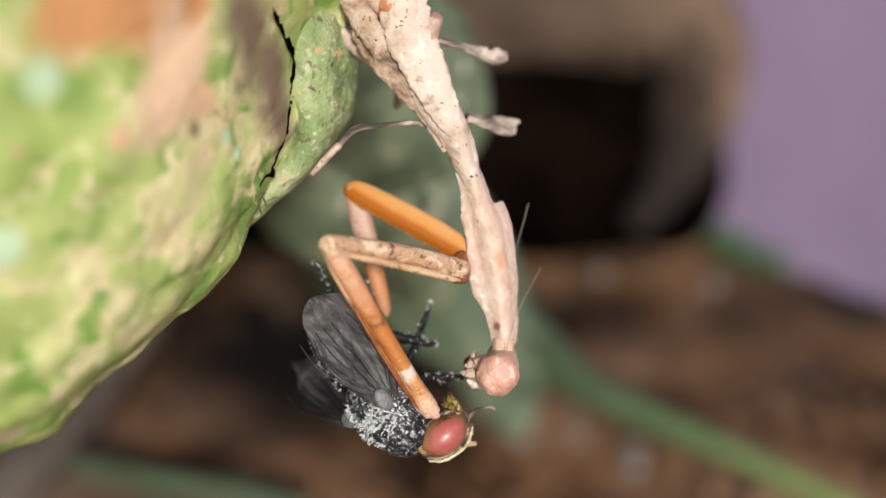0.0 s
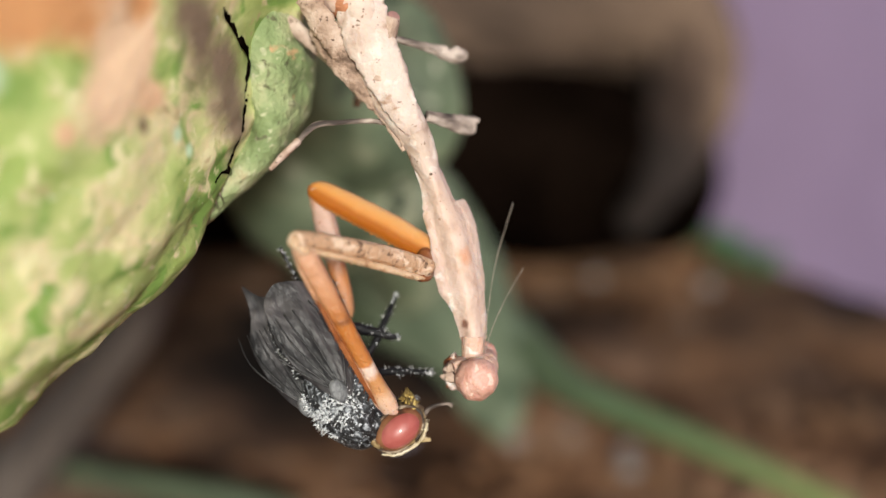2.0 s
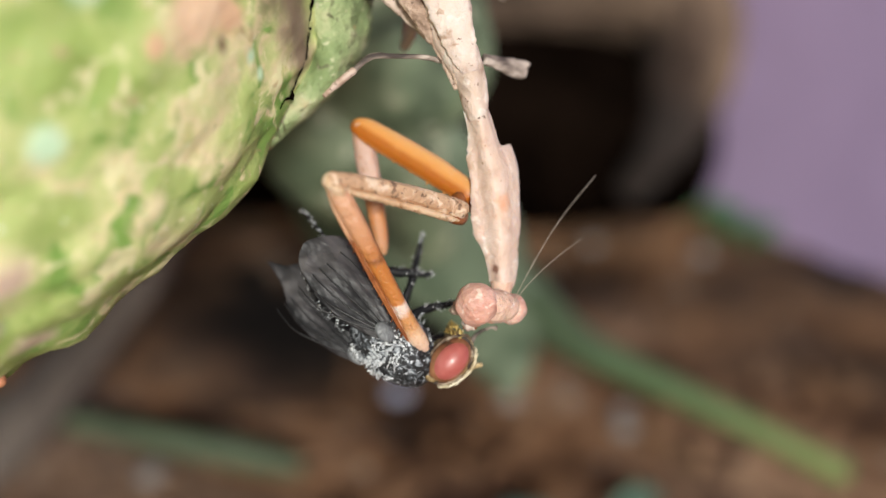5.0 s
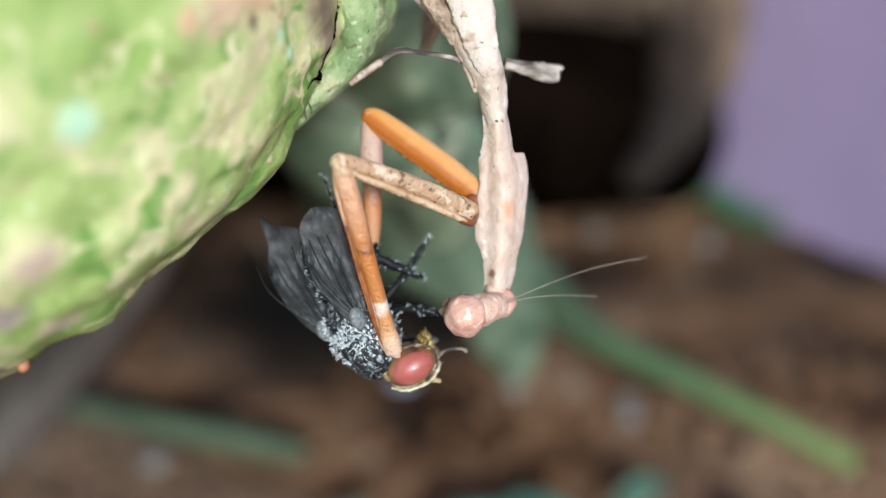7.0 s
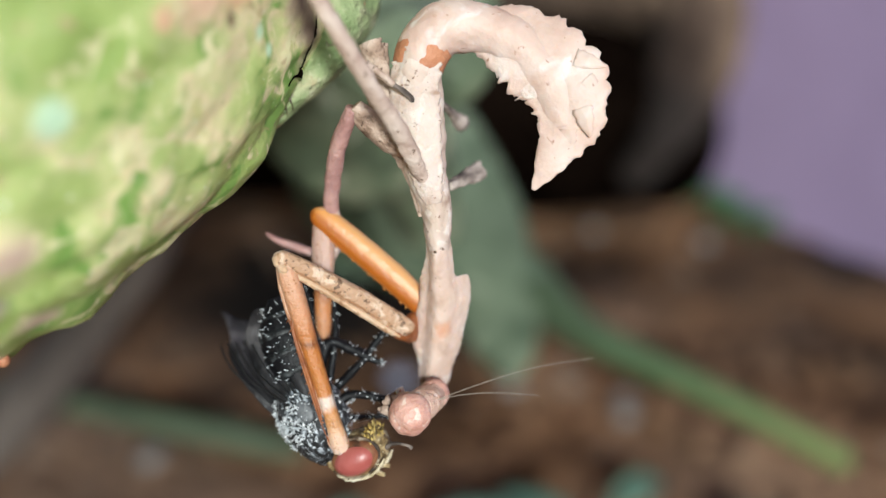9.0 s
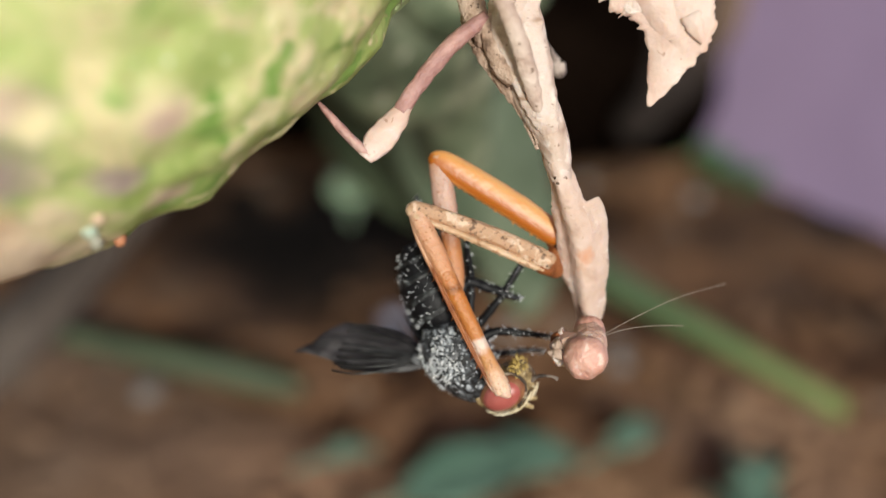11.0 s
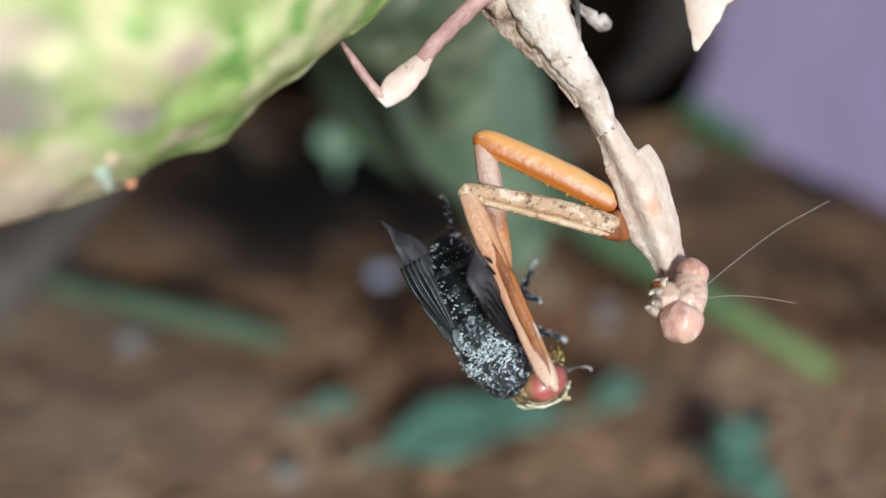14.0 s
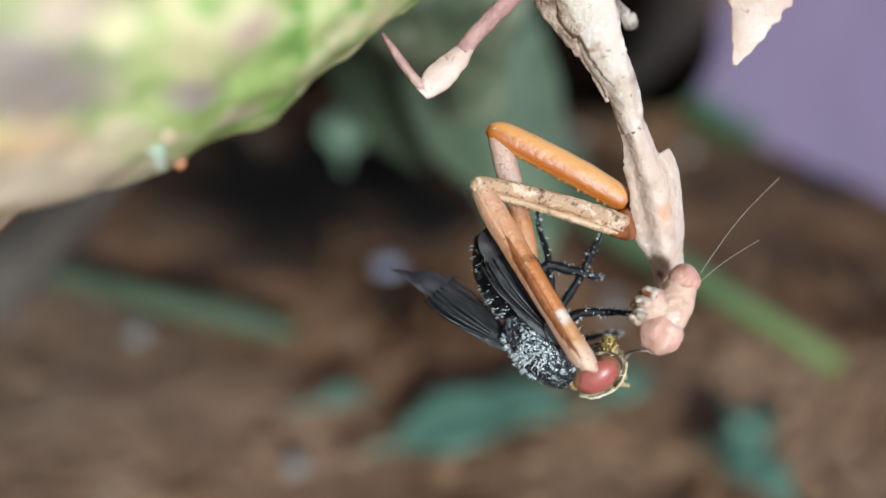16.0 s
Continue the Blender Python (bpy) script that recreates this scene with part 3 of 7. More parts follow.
def build_clods():
    bm = bmesh.new()
    for i in range(560):
        x, y = random.uniform(-16, 14), random.uniform(12, 32)
        if x > 9 and y > 27:
            continue
        r = random.uniform(0.10, 0.38)
        blob(bm, (x, y, r * 0.2), (r, r * random.uniform(0.7, 1), r * 0.7), level=1, rough=0.5, grain=160)
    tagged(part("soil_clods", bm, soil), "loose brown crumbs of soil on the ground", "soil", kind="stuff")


def build_wall():
    a, b = Vector((0.0933, 0.3485, 0)), Vector((0.149, 0.272, 0))
    along = (b - a).normalized()
    out = Vector((along.y, -along.x, 0))
    if out.x < 0:
        out = -out
    bm = bmesh.new()
    ends = (a - along * 0.9, a + along * 1.2)
    low = [ends[0], ends[1], ends[1] + out * 0.1, ends[0] + out * 0.1]
    v = [bm.verts.new(p + Vector((0, 0, z))) for z in (-0.02, 0.9) for p in low]
    for f in ((0, 1, 5, 4), (1, 2, 6, 5), (2, 3, 7, 6), (3, 0, 4, 7), (4, 5, 6, 7), (3, 2, 1, 0)):
        bm.faces.new([v[i] for i in f])
    bmesh.ops.recalc_face_normals(bm, faces=bm.faces[:])
    tagged(part("wall_east", bm, plaster, smooth=False), "smooth painted lilac garden wall", "wall", kind="structure")


def build_log(name, label, material, rows, end):
    log = tagged(new(name), label, "log")
    bm = bmesh.new()
    tube(bm, rows, n=60, seg=40, side=(0, 1, 0), rough=0.10, grain=30)
    part("trunk", bm, material, log)
    bm = bmesh.new()
    blob(bm, *end, level=4, rough=0.06, grain=60)
    part("end", bm, material, log)
    return log


build_ground()
build_clods()
build_wall()
build_log("log", "thick dry brown log, the shade on its bent end painted dark", bark, [(-16.00, 36.00, 10.20, 3.90, 3.70), (-8.00, 35.00, 10.20, 3.90, 3.70), (-1.32, 35.18, 10.15, 3.80, 3.70), (2.65, 34.06, 10.14, 3.75, 3.60), (5.31, 33.32, 9.74, 3.40, 3.30), (6.93, 32.47, 9.10, 2.90, 2.90), (8.20, 31.36, 7.89, 2.00, 2.30), (8.29, 30.28, 6.75, 1.55, 2.10), (7.86, 29.22, 5.65, 1.25, 1.90), (7.08, 28.15, 4.51, 0.95, 1.50), (6.38, 27.63, 3.39, 0.60, 1.00), (6.16, 27.45, 2.99, 0.30, 0.50)], ((6.23, 27.56, 3.23), (0.5, 0.8, 0.5)))
# Added shape: fills the shaded hollow under the brown log with near-black.
build_log("shade_log", "black log shape added to stand in for shade under the log", near_black,
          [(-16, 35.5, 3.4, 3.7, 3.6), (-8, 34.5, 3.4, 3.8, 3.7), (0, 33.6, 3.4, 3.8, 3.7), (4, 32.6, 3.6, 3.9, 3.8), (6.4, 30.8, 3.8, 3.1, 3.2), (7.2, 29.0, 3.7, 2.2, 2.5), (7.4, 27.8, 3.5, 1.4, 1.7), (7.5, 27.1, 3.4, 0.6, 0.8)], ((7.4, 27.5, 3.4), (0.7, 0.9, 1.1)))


# ---- the cactus ----
PAD_C = (-6.579, 6.314, 16.752)
PAD_AX = (6.872, 3.079, 5.526)
PAD_TURN = Matrix(((0.787, -0.001, 0.618), (-0.239, 0.921, 0.306), (-0.569, -0.389, 0.724)))


# Dish centre, depth and direction are fitted to the camera's view of the pad.
DISH_C, DISH_R, DISH_BY, DISH_VIEW_WAY = (-0.66, 4.74, 14.01), 2.3, 1.3, (-0.175, 0.957, -0.243)


# swellings of the rim: place, reach, height, in cm
SWELLS = (((-1.32, 4.98, 12.66), 0.45, 0.11), ((-1.55, 4.90, 12.36), 0.35, 0.07), ((-1.81, 4.71, 12.17), 0.30, 0.04), ((-2.19, 4.40, 11.96), 0.40, 0.09))


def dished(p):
    """Pushes the pad's flank back along the camera's view, towards the folded rim."""
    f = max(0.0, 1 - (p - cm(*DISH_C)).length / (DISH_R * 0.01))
    return p + Vector(DISH_VIEW_WAY) * (DISH_BY * 0.01 * f ** 1.5)


def build_cactus():
    plant = tagged(new("cactus"), "mottled green cactus pad with tan scars and brown cork", "cactus")
    bm = bmesh.new()
    made = bmesh.ops.create_icosphere(bm, subdivisions=7, radius=1.0)["verts"]
    for v in made:
        p = Vector((v.co.x * PAD_AX[0], v.co.y * PAD_AX[1], v.co.z * PAD_AX[2]))
        n = Vector((v.co.x / PAD_AX[0], v.co.y / PAD_AX[1], v.co.z / PAD_AX[2])).normalized()
        h = 0.03 * noise.noise(p * 0.8) + 0.018 * noise.noise(p * 2.2) + 0.014 * noise.noise(p * 7) + 0.006 * noise.noise(p * 22)
        # shallow hollows round the spine cushions
        cell = noise.voronoi(p * 0.75)[0]
        h -= 0.035 * max(0.0, 1 - cell[0] / 0.22)
        # low swellings parted by creases, which scallop the edge
        near_two = noise.voronoi(p * 1.9)[0]
        h -= 0.022 * max(0.0, 1 - (near_two[1] - near_two[0]) / 0.24)
        h += 0.07 * (abs(noise.noise(p * 1.25)) - 0.22) + 0.018 * (abs(noise.noise(p * 3.1)) - 0.22)
        at = Vector(PAD_C) + PAD_TURN @ p
        for place, reach, high in SWELLS:
            h += high * max(0.0, 1 - (at - Vector(place)).length / reach) ** 1.2
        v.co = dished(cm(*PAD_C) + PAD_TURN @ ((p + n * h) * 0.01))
    part("pad", bm, pad_skin, plant)
    # the folded rim behind the crack
    bm = bmesh.new()
    tube(bm, [(-1.25, 5.53, 12.62, 0.03, 0.06), (-1.14, 5.64, 12.77, 0.09, 0.20), (-0.89, 5.89, 13.03, 0.15, 0.33), (-0.81, 6.08, 13.33, 0.25, 0.42), (-0.86, 6.25, 13.70, 0.27, 0.45), (-1.07, 6.52, 14.28, 0.36, 0.45), (-1.40, 6.80, 14.95, 0.42, 0.45)], n=170, seg=72, side=(0, 1, 0), rough=0.07, grain=520)
    for v in bm.verts:
        v.co += Vector((1, 0, 0.4)) * (0.00012 * noise.noise(v.co * 2200) + 0.00030 * noise.noise(v.co * 900))
    part("rim", bm, lobe_skin, plant, "rough pale green folded rim of the pad")
    bm = bmesh.new()
    tube(bm, [(-1.08, 5.28, 12.97, 0.004, 0.05), (-1.06, 5.33, 13.01, 0.004, 0.05), (-1.03, 5.41, 13.02, 0.004, 0.05), (-0.99, 5.48, 13.11, 0.004, 0.05), (-0.95, 5.56, 13.19, 0.004, 0.05), (-0.93, 5.59, 13.28, 0.004, 0.05), (-0.91, 5.65, 13.41, 0.004, 0.05), (-0.90, 5.69, 13.51, 0.004, 0.05), (-0.89, 5.72, 13.63, 0.004, 0.05), (-0.89, 5.66, 13.72, 0.004, 0.05), (-0.90, 5.53, 13.82, 0.004, 0.05), (-0.91, 5.42, 13.92, 0.004, 0.05), (-0.92, 5.33, 13.99, 0.004, 0.05)], n=160, seg=8, rough=0.5, grain=900)
    for v in bm.verts:
        v.co.x += 0.00012 * noise.noise(v.co * 1400) + 0.00008 * noise.noise(v.co * 4000)
    part("crack", bm, near_black, plant, "thin dark crack in the skin")
    for base, tip in (((-1.10, 5.41, 12.87), (-1.08, 5.45, 12.75)), ((-1.15, 5.27, 12.82), (-1.22, 5.28, 12.62)), ((-1.09, 5.47, 12.88), (-1.10, 5.50, 12.72)), ((-1.13, 5.41, 12.83), (-1.12, 5.45, 12.70))):
        bm = bmesh.new()
        cone(bm, base, tip, 0.008, 4)
        part("spine", bm, hair, plant, "tiny pale spine")
    bm = bmesh.new()
    tube(bm, [(-3.10, 4.70, 12.45, 0.45, 0.45), (-3.58, 4.40, 12.00, 0.54, 0.50), (-4.14, 4.28, 11.42, 0.55, 0.50), (-4.50, 4.25, 11.04, 0.55, 0.50), (-5.20, 4.30, 10.20, 0.52, 0.48), (-9.00, 5.50, 7.20, 0.50, 0.48), (-12.50, 6.00, 3.00, 0.50, 0.50), (-13.50, 6.50, -0.50, 0.60, 0.60)], n=60, seg=28, rough=0.12, grain=150)
    part("stem", bm, tan_bark, plant, "tan corky stem")
    for at, rad, col, label in zip(((-2.62, 3.78, 11.99), (-2.65, 3.94, 11.84), (-2.61, 4.19, 11.72), (-2.55, 3.73, 12.09)), ((0.042, 0.035, 0.036), (0.038, 0.035, 0.052), (0.036, 0.035, 0.050), (0.034, 0.03, 0.034)), (bead_skin, grey_bead, husk_red, tan_bark),
                                   ("small pale green sap bead", "small grey sap bead", "small brown bud scar", "small tan bud scar")):
        bm = bmesh.new()
        blob(bm, at, rad, level=3, rough=0.2, grain=1500)
        part("bud", bm, col, plant, label)
    return plant


def build_far_pad():
    thing = tagged(new("cactus_pad"), "pale grey-green cactus pad further back", "cactus")
    bm = bmesh.new()
    blob(bm, (-0.49, 9.96, 12.22), (1.05, 0.42, 1.15), level=5, rough=0.10, grain=120)
    part("pad", bm, far_skin, thing)
    bm = bmesh.new()
    blob(bm, (-1.08, 10.24, 11.03), (1.15, 0.40, 1.05), level=5, rough=0.10, grain=120)
    part("pad", bm, far_skin, thing)
    bm = bmesh.new()
    tube(bm, [(-0.57, 10.08, 11.78, 0.50, 0.30), (-0.45, 11.07, 10.34, 0.50, 0.30), (-0.21, 12.42, 8.51, 0.45, 0.30)], n=24, seg=16, rough=0.06, grain=120)
    part("stem", bm, far_skin, thing)
    return thing


def build_big_leaf():
    thing = tagged(new("succulent_leaf"), "broad dull grey-green leaf on a thick bright green stalk", "plant")
    bm = bmesh.new()
    tube(bm, [(-0.74, 12.89, 10.71, 0.30, 0.15), (-0.56, 13.09, 9.94, 0.90, 0.30), (-0.27, 13.19, 8.98, 1.15, 0.35), (0.18, 13.27, 7.96, 1.15, 0.35), (0.76, 13.36, 6.96, 0.82, 0.30), (1.12, 13.35, 5.75, 0.50, 0.20), (1.23, 13.33, 5.24, 0.10, 0.10)], n=40, seg=28, rough=0.05, grain=60)
    part("blade", bm, leaf_skin, thing)
    bm = bmesh.new()
    tube(bm, [(1.23, 13.37, 7.37, 0.45, 0.30), (1.84, 13.69, 6.48, 0.42, 0.30), (2.81, 14.10, 5.55, 0.33, 0.32), (4.92, 14.50, 4.22, 0.27, 0.27), (6.76, 14.60, 3.15, 0.26, 0.26), (8.05, 14.63, 2.40, 0.27, 0.27)], n=40, seg=18, rough=0.05, grain=80)
    part("stalk", bm, stem_skin, thing, "bright green stalk")
    bm = bmesh.new()
    blob(bm, (7.94, 14.67, 2.44), (0.28, 0.28, 0.28), level=3, rough=0.06, grain=150)
    part("cut_end", bm, cut_skin, thing, "pale yellow-green cut end")
    return thing


def build_back_leaf():
    thing = tagged(new("succulent_leaf"), "dark green leaf hanging behind the pad, its shade put in the colour", "plant")
    bm = bmesh.new()
    tube(bm, [(-2.41, 15.01, 9.87, 0.30, 0.12), (-2.02, 15.06, 9.07, 0.75, 0.20), (-1.63, 15.08, 8.22, 1.00, 0.25), (-1.27, 15.18, 7.32, 0.90, 0.22), (-0.90, 15.29, 6.42, 0.50, 0.15), (-0.73, 15.39, 5.86, 0.06, 0.06)], n=36, seg=24, rough=0.06, grain=60)
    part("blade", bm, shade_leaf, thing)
    bm = bmesh.new()
    tube(bm, [(-2.40, 14.86, 9.91, 0.06, 0.06), (-1.63, 14.84, 8.31, 0.06, 0.06), (-0.91, 15.11, 6.51, 0.04, 0.04)], n=24, seg=8)
    part("midrib", bm, leaf_skin, thing)
    return thing


def build_low_stem():
    thing = tagged(new("green_stalk"), "dull green stalk lying low over the soil", "plant")
    bm = bmesh.new()
    tube(bm, [(-10.94, 18.86, 1.20, 0.20, 0.20), (-8.92, 18.44, 0.90, 0.26, 0.26), (-6.10, 17.84, 0.70, 0.30, 0.30), (-4.24, 17.48, 0.55, 0.33, 0.33), (-3.17, 17.16, 0.50, 0.20, 0.20)], n=30, seg=16, rough=0.08, grain=80)
    part("stalk", bm, leaf_stalk, thing)
    for x, y, z, r, _ in spline([(-10.94, 18.86, 1.20, 0.20, 0.20), (-8.92, 18.44, 0.90, 0.26, 0.26), (-6.10, 17.84, 0.70, 0.30, 0.30), (-4.24, 17.48, 0.55, 0.33, 0.33), (-3.17, 17.16, 0.50, 0.20, 0.20)], 7)[1:6]:
        bm = bmesh.new()
        blob(bm, (x, y, z), (r * 0.45, r * 1.12, r * 1.12), level=2, rough=0.1, grain=120)
        part("node", bm, leaf_stalk, thing)
    return thing


def build_trunk():
    thing = tagged(new("woody_stem"), "grey woody stem rising out of the soil", "plant")
    bm = bmesh.new()
    tube(bm, [(-11.14, 17.34, -0.00, 0.70, 0.70), (-8.66, 16.38, 2.78, 0.65, 0.65), (-6.74, 16.31, 5.02, 0.55, 0.55), (-5.47, 17.21, 6.95, 0.50, 0.50), (-4.86, 18.88, 10.53, 0.50, 0.50)], n=40, seg=18, rough=0.15, grain=80)
    part("stem", bm, grey_bark, thing)
    for x, y, z, r, _ in spline([(-11.14, 17.34, -0.00, 0.70, 0.70), (-8.66, 16.38, 2.78, 0.65, 0.65), (-6.74, 16.31, 5.02, 0.55, 0.55), (-5.47, 17.21, 6.95, 0.50, 0.50), (-4.86, 18.88, 10.53, 0.50, 0.50)], 8)[1:7]:
        bm = bmesh.new()
        blob(bm, (x, y, z), (r * 1.1, r * 1.1, r * 0.5), level=3, rough=0.3, grain=90)
        part("bark_ring", bm, grey_bark, thing)
    return thing


def build_leaf(name, place, length, width, turn, material, label, tilt=0.0):
    thing = tagged(new(name), label, "leaf", group="leaves on the ground")
    thing.matrix_world = pose(*cm(*place), 90 - tilt, 0, 0)
    thing.matrix_world = Matrix.Translation(cm(*place)) @ pose(0, 0, 0, 0, 0, turn) @ pose(0, 0, 0, -78 + tilt, 0, 0)
    bm = bmesh.new()
    sheet(bm, [(0, 0, 0, 0.05, 0.05), (0, -0.1, length * 0.3, width * 0.42, width * 0.42), (0, -0.12, length * 0.6, width * 0.5, width * 0.5), (0, 0, length * 0.85, width * 0.3, width * 0.3), (0, 0.1, length, 0.02, 0.02)],
          n=18, across=8, cup=-0.15, thick=0.05, wave=0.15, seed=length)
    part("blade", bm, material, thing)
    bm = bmesh.new()
    tube(bm, [(0, -0.03, -0.6, 0.05, 0.05), (0, -0.1, length * 0.3, 0.05, 0.05), (0, -0.08, length * 0.8, 0.02, 0.02)], n=12, seg=6)
    part("midrib", bm, material, thing)
    return thing


# Darker than leaf_skin: the shade behind the pad is put into this green.
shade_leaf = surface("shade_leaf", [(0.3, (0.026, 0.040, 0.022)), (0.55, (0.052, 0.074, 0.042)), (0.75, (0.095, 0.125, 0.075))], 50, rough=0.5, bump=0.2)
leaf_stalk = surface("leaf_stalk", [(0.3, (0.040, 0.056, 0.030)), (0.7, (0.068, 0.092, 0.050))], 60, rough=0.55, bump=0.2)
cactus = build_cactus()
build_far_pad()
build_big_leaf()
build_back_leaf()
build_low_stem()
build_trunk()
for at, length, width, turn in (((-0.94, 13.66, 0.50), 3.0, 1.7, -75), ((0.37, 14.91, 0.50), 2.6, 1.4, -100), ((3.59, 15.20, 0.50), 1.6, 0.8, -60), ((6.53, 15.29, 0.50), 1.4, 1.1, 190), ((5.74, 13.86, 0.50), 1.9, 1.2, 215), ((6.72, 12.82, 0.50), 1.6, 0.9, 30), ((-2.48, 14.73, 0.50), 1.2, 0.6, -80)):
    build_leaf("fallen_leaf", at, length, width, turn, teal_leaf, "broad blue-green leaf lying on brown soil")
for at, length, width, turn in (((10.19, 31.70, 0.2), 1.1, 0.4, 6), ((9.75, 32.37, 0.2), 1.2, 0.6, 281), ((10.73, 31.21, 0.2), 1.3, 0.6, 7), ((8.10, 34.10, 0.2), 0.9, 0.4, 137), ((10.36, 30.76, 0.2), 1.3, 0.6, 295), ((11.15, 30.11, 0.2), 0.8, 0.5, 344), ((10.55, 31.36, 0.2), 1.0, 0.5, 299), ((9.09, 33.04, 0.2), 0.7, 0.5, 310), ((8.37, 33.35, 0.2), 1.3, 0.6, 335), ((11.05, 30.50, 0.2), 0.7, 0.7, 247), ((11.08, 30.75, 0.2), 0.9, 0.7, 60), ((10.74, 31.27, 0.2), 0.9, 0.8, 142), ((11.89, 29.81, 0.2), 1.1, 0.4, 101), ((9.37, 32.90, 0.2), 1.4, 0.5, 184), ((11.46, 30.05, 0.2), 1.1, 0.7, 304), ((8.05, 33.75, 0.2), 0.9, 0.7, 121)):
    build_leaf("weed_leaf", at, length, width, turn, weed_leaf, "dark green weed leaf at the foot of the wall", tilt=12)
for at, length, width, turn in (((-2.42, 23.69, 1.95), 1.15, 1.25, 4),):
    build_leaf("fallen_leaf", at, length, width, turn, glint_leaf, "small pale green leaf, a sunlit glint painted in its colour", tilt=72)
for at, r in (((-1.10, 20.70, 0.00), 0.38), ((9.14, 28.93, 0.00), 0.35), ((5.46, 29.78, 0.00), 0.3), ((-6.78, 17.53, 0.00), 0.3), ((-6.80, 17.31, 0.00), 0.3), ((4.80, 19.84, 0.00), 0.3), ((1.87, 20.39, 0.00), 0.3), ((-2.82, 13.44, 0.00), 0.3), ((4.68, 19.13, 0.00), 0.3)):
    bm = bmesh.new()
    blob(bm, (0, 0, 0), (r, r * 0.8, r * 0.6), level=3, rough=0.25, grain=150)
    stone = part("pebble", bm, glint_pebble_skin if r > 0.37 else pebble_skin)
    stone.location = cm(at[0], at[1], at[2] + r * 0.35)
    tagged(stone, "bluish pebble on the soil, a glint painted in its pale colour" if r > 0.37 else "small dull grey pebble on the soil", "pebble", group="pebbles on the soil")


# ---- the mantis ----
K = 5.85 / 1681


def lo(dx, dy, deep=0.0):
    """A place in the mantis's own space, in cm: right and down in small steps of K from the pit on its back, and how far behind it."""
    return (dx * K, deep, -dy * K)


def build_mantis():
    mantis = tagged(new("praying_mantis"), "pale tan leaf-mimic mantis hanging head-down, eating a fly", "mantis")
    parts = {}

    def row(dx, dy, w, d, deep=0.0):
        return (*lo(dx, dy, deep), w * K, d * K)

    bm = bmesh.new()
    tube(bm, [row(-118, -310, 42, 36), row(-100, -235, 46, 37), row(-76, -175, 43, 35), row(-52, -115, 36, 32), row(-20, -58, 28, 26), row(-4, -12, 23, 23), row(4, 14, 18, 18)],
         n=80, seg=32, rough=0.07, grain=1500, ridge=0.7)
    part("midbody", bm, husk, mantis)
    # forebody: one shield with a rounded ridge; the flange spreads flat on one side and folds back on the other
    bm = bmesh.new()
    back = 0.055
    stations = spline([(-8, -26, 15, 15, 17, 17), (-3, -10, 20, 19, 22, 21), (0, 0, 21, 20, 23, 22), (9, 30, 23, 21, 25, 25), (13, 50, 25, 20, 29, 28), (17, 64, 27, 18, 34, 30), (19, 71, 28, 17, 37, 53), (31, 112, 29, 16, 42, 55), (37, 150, 29, 16, 45, 51),
                       (43, 190, 29, 16, 48, 47), (46, 220, 27, 15, 43, 42), (48, 242, 25, 15, 32, 37), (51, 280, 22, 15, 25, 34), (53, 306, 19, 15, 21, 28), (53, 320, 15, 13, 15, 16)], 110)
    profile = [-1.0, -0.95, -0.88, -0.8, -0.72, -0.64, -0.56, -0.48, -0.4, -0.32, -0.24, -0.16, -0.08, 0.0]
    profile = profile + [-p for p in profile[-2::-1]]
    rings, tone = [], []
    for i, (dx, dy, wr, hr, wl, wg) in enumerate(stations):
        a, c = stations[max(i - 1, 0)], stations[min(i + 1, 109)]
        way = Vector((c[0] - a[0], 0, -(c[1] - a[1]))).normalized()
        side = Vector((-way.z, 0, way.x))
        front_line, back_line = [], []
        for p in profile:
            wide = (wl if p < 0 else wg) * (1 + 0.055 * noise.noise(Vector((i * 0.31, p * 1.5, 4))) + 0.045 * noise.noise(Vector((i * 0.9, p, 9))) + 0.03 * noise.noise(Vector((i * 2.3, p * 0.5, 2))))
            off = p * max(wide, wr)
            inside = min(1.0, abs(off) / wr)
            high = hr * (0.5 + 0.5 * math.cos(math.pi * inside)) ** 0.8 + 3.2
            fold = max(0.0, off - wr * 0.7) * 0.90 + max(0.0, -off - wr) * 0.12
            thin = 1 - max(0.0, (abs(p) - 0.8) / 0.2) * 0.8
            place = Vector((dx, 0, -dy)) + side * (off - fold * 0.25 * (1 if off > 0 else 0))
            bump = 0.5 * noise.noise(Vector((dx * 0.09, dy * 0.09, off * 0.09))) + 0.8 * noise.noise(Vector((dx, dy, off)) * 0.25)
            front_line.append(bm.verts.new((place + Vector((0, fold - high * thin + bump, 0))) * K * 0.01))
            back_line.append(bm.verts.new((place + Vector((0, fold + high * 0.8 * thin + bump, 0))) * K * 0.01))
            tone.append(inside)
        rings.append(front_line + back_line[::-1])
    m = len(rings[0])
    for i in range(len(rings) - 1):
        for s in range(m):
            f = bm.faces.new((rings[i][s], rings[i + 1][s], rings[i + 1][(s + 1) % m], rings[i][(s + 1) % m]))
            q = s if s < len(profile) else m - 1 - s
            f.material_index = 1 if tone[i * len(profile) + min(q, len(profile) - 1)] >= 0.999 or (q + 1 < len(profile) and tone[i * len(profile) + q + 1] >= 0.999) else 0
    bm.faces.new(rings[0])
    bm.faces.new(rings[-1][::-1])
    bmesh.ops.recalc_face_normals(bm, faces=bm.faces[:])
    front = part("forebody", bm, ridge_skin, mantis, "long pale tan forebody with thin pinkish flanges")
    front.data.materials.append(collar_skin)
    parts["forebody"] = front
    # back plates; the pit is only dark spots painted in ridge_skin
    bm = bmesh.new()
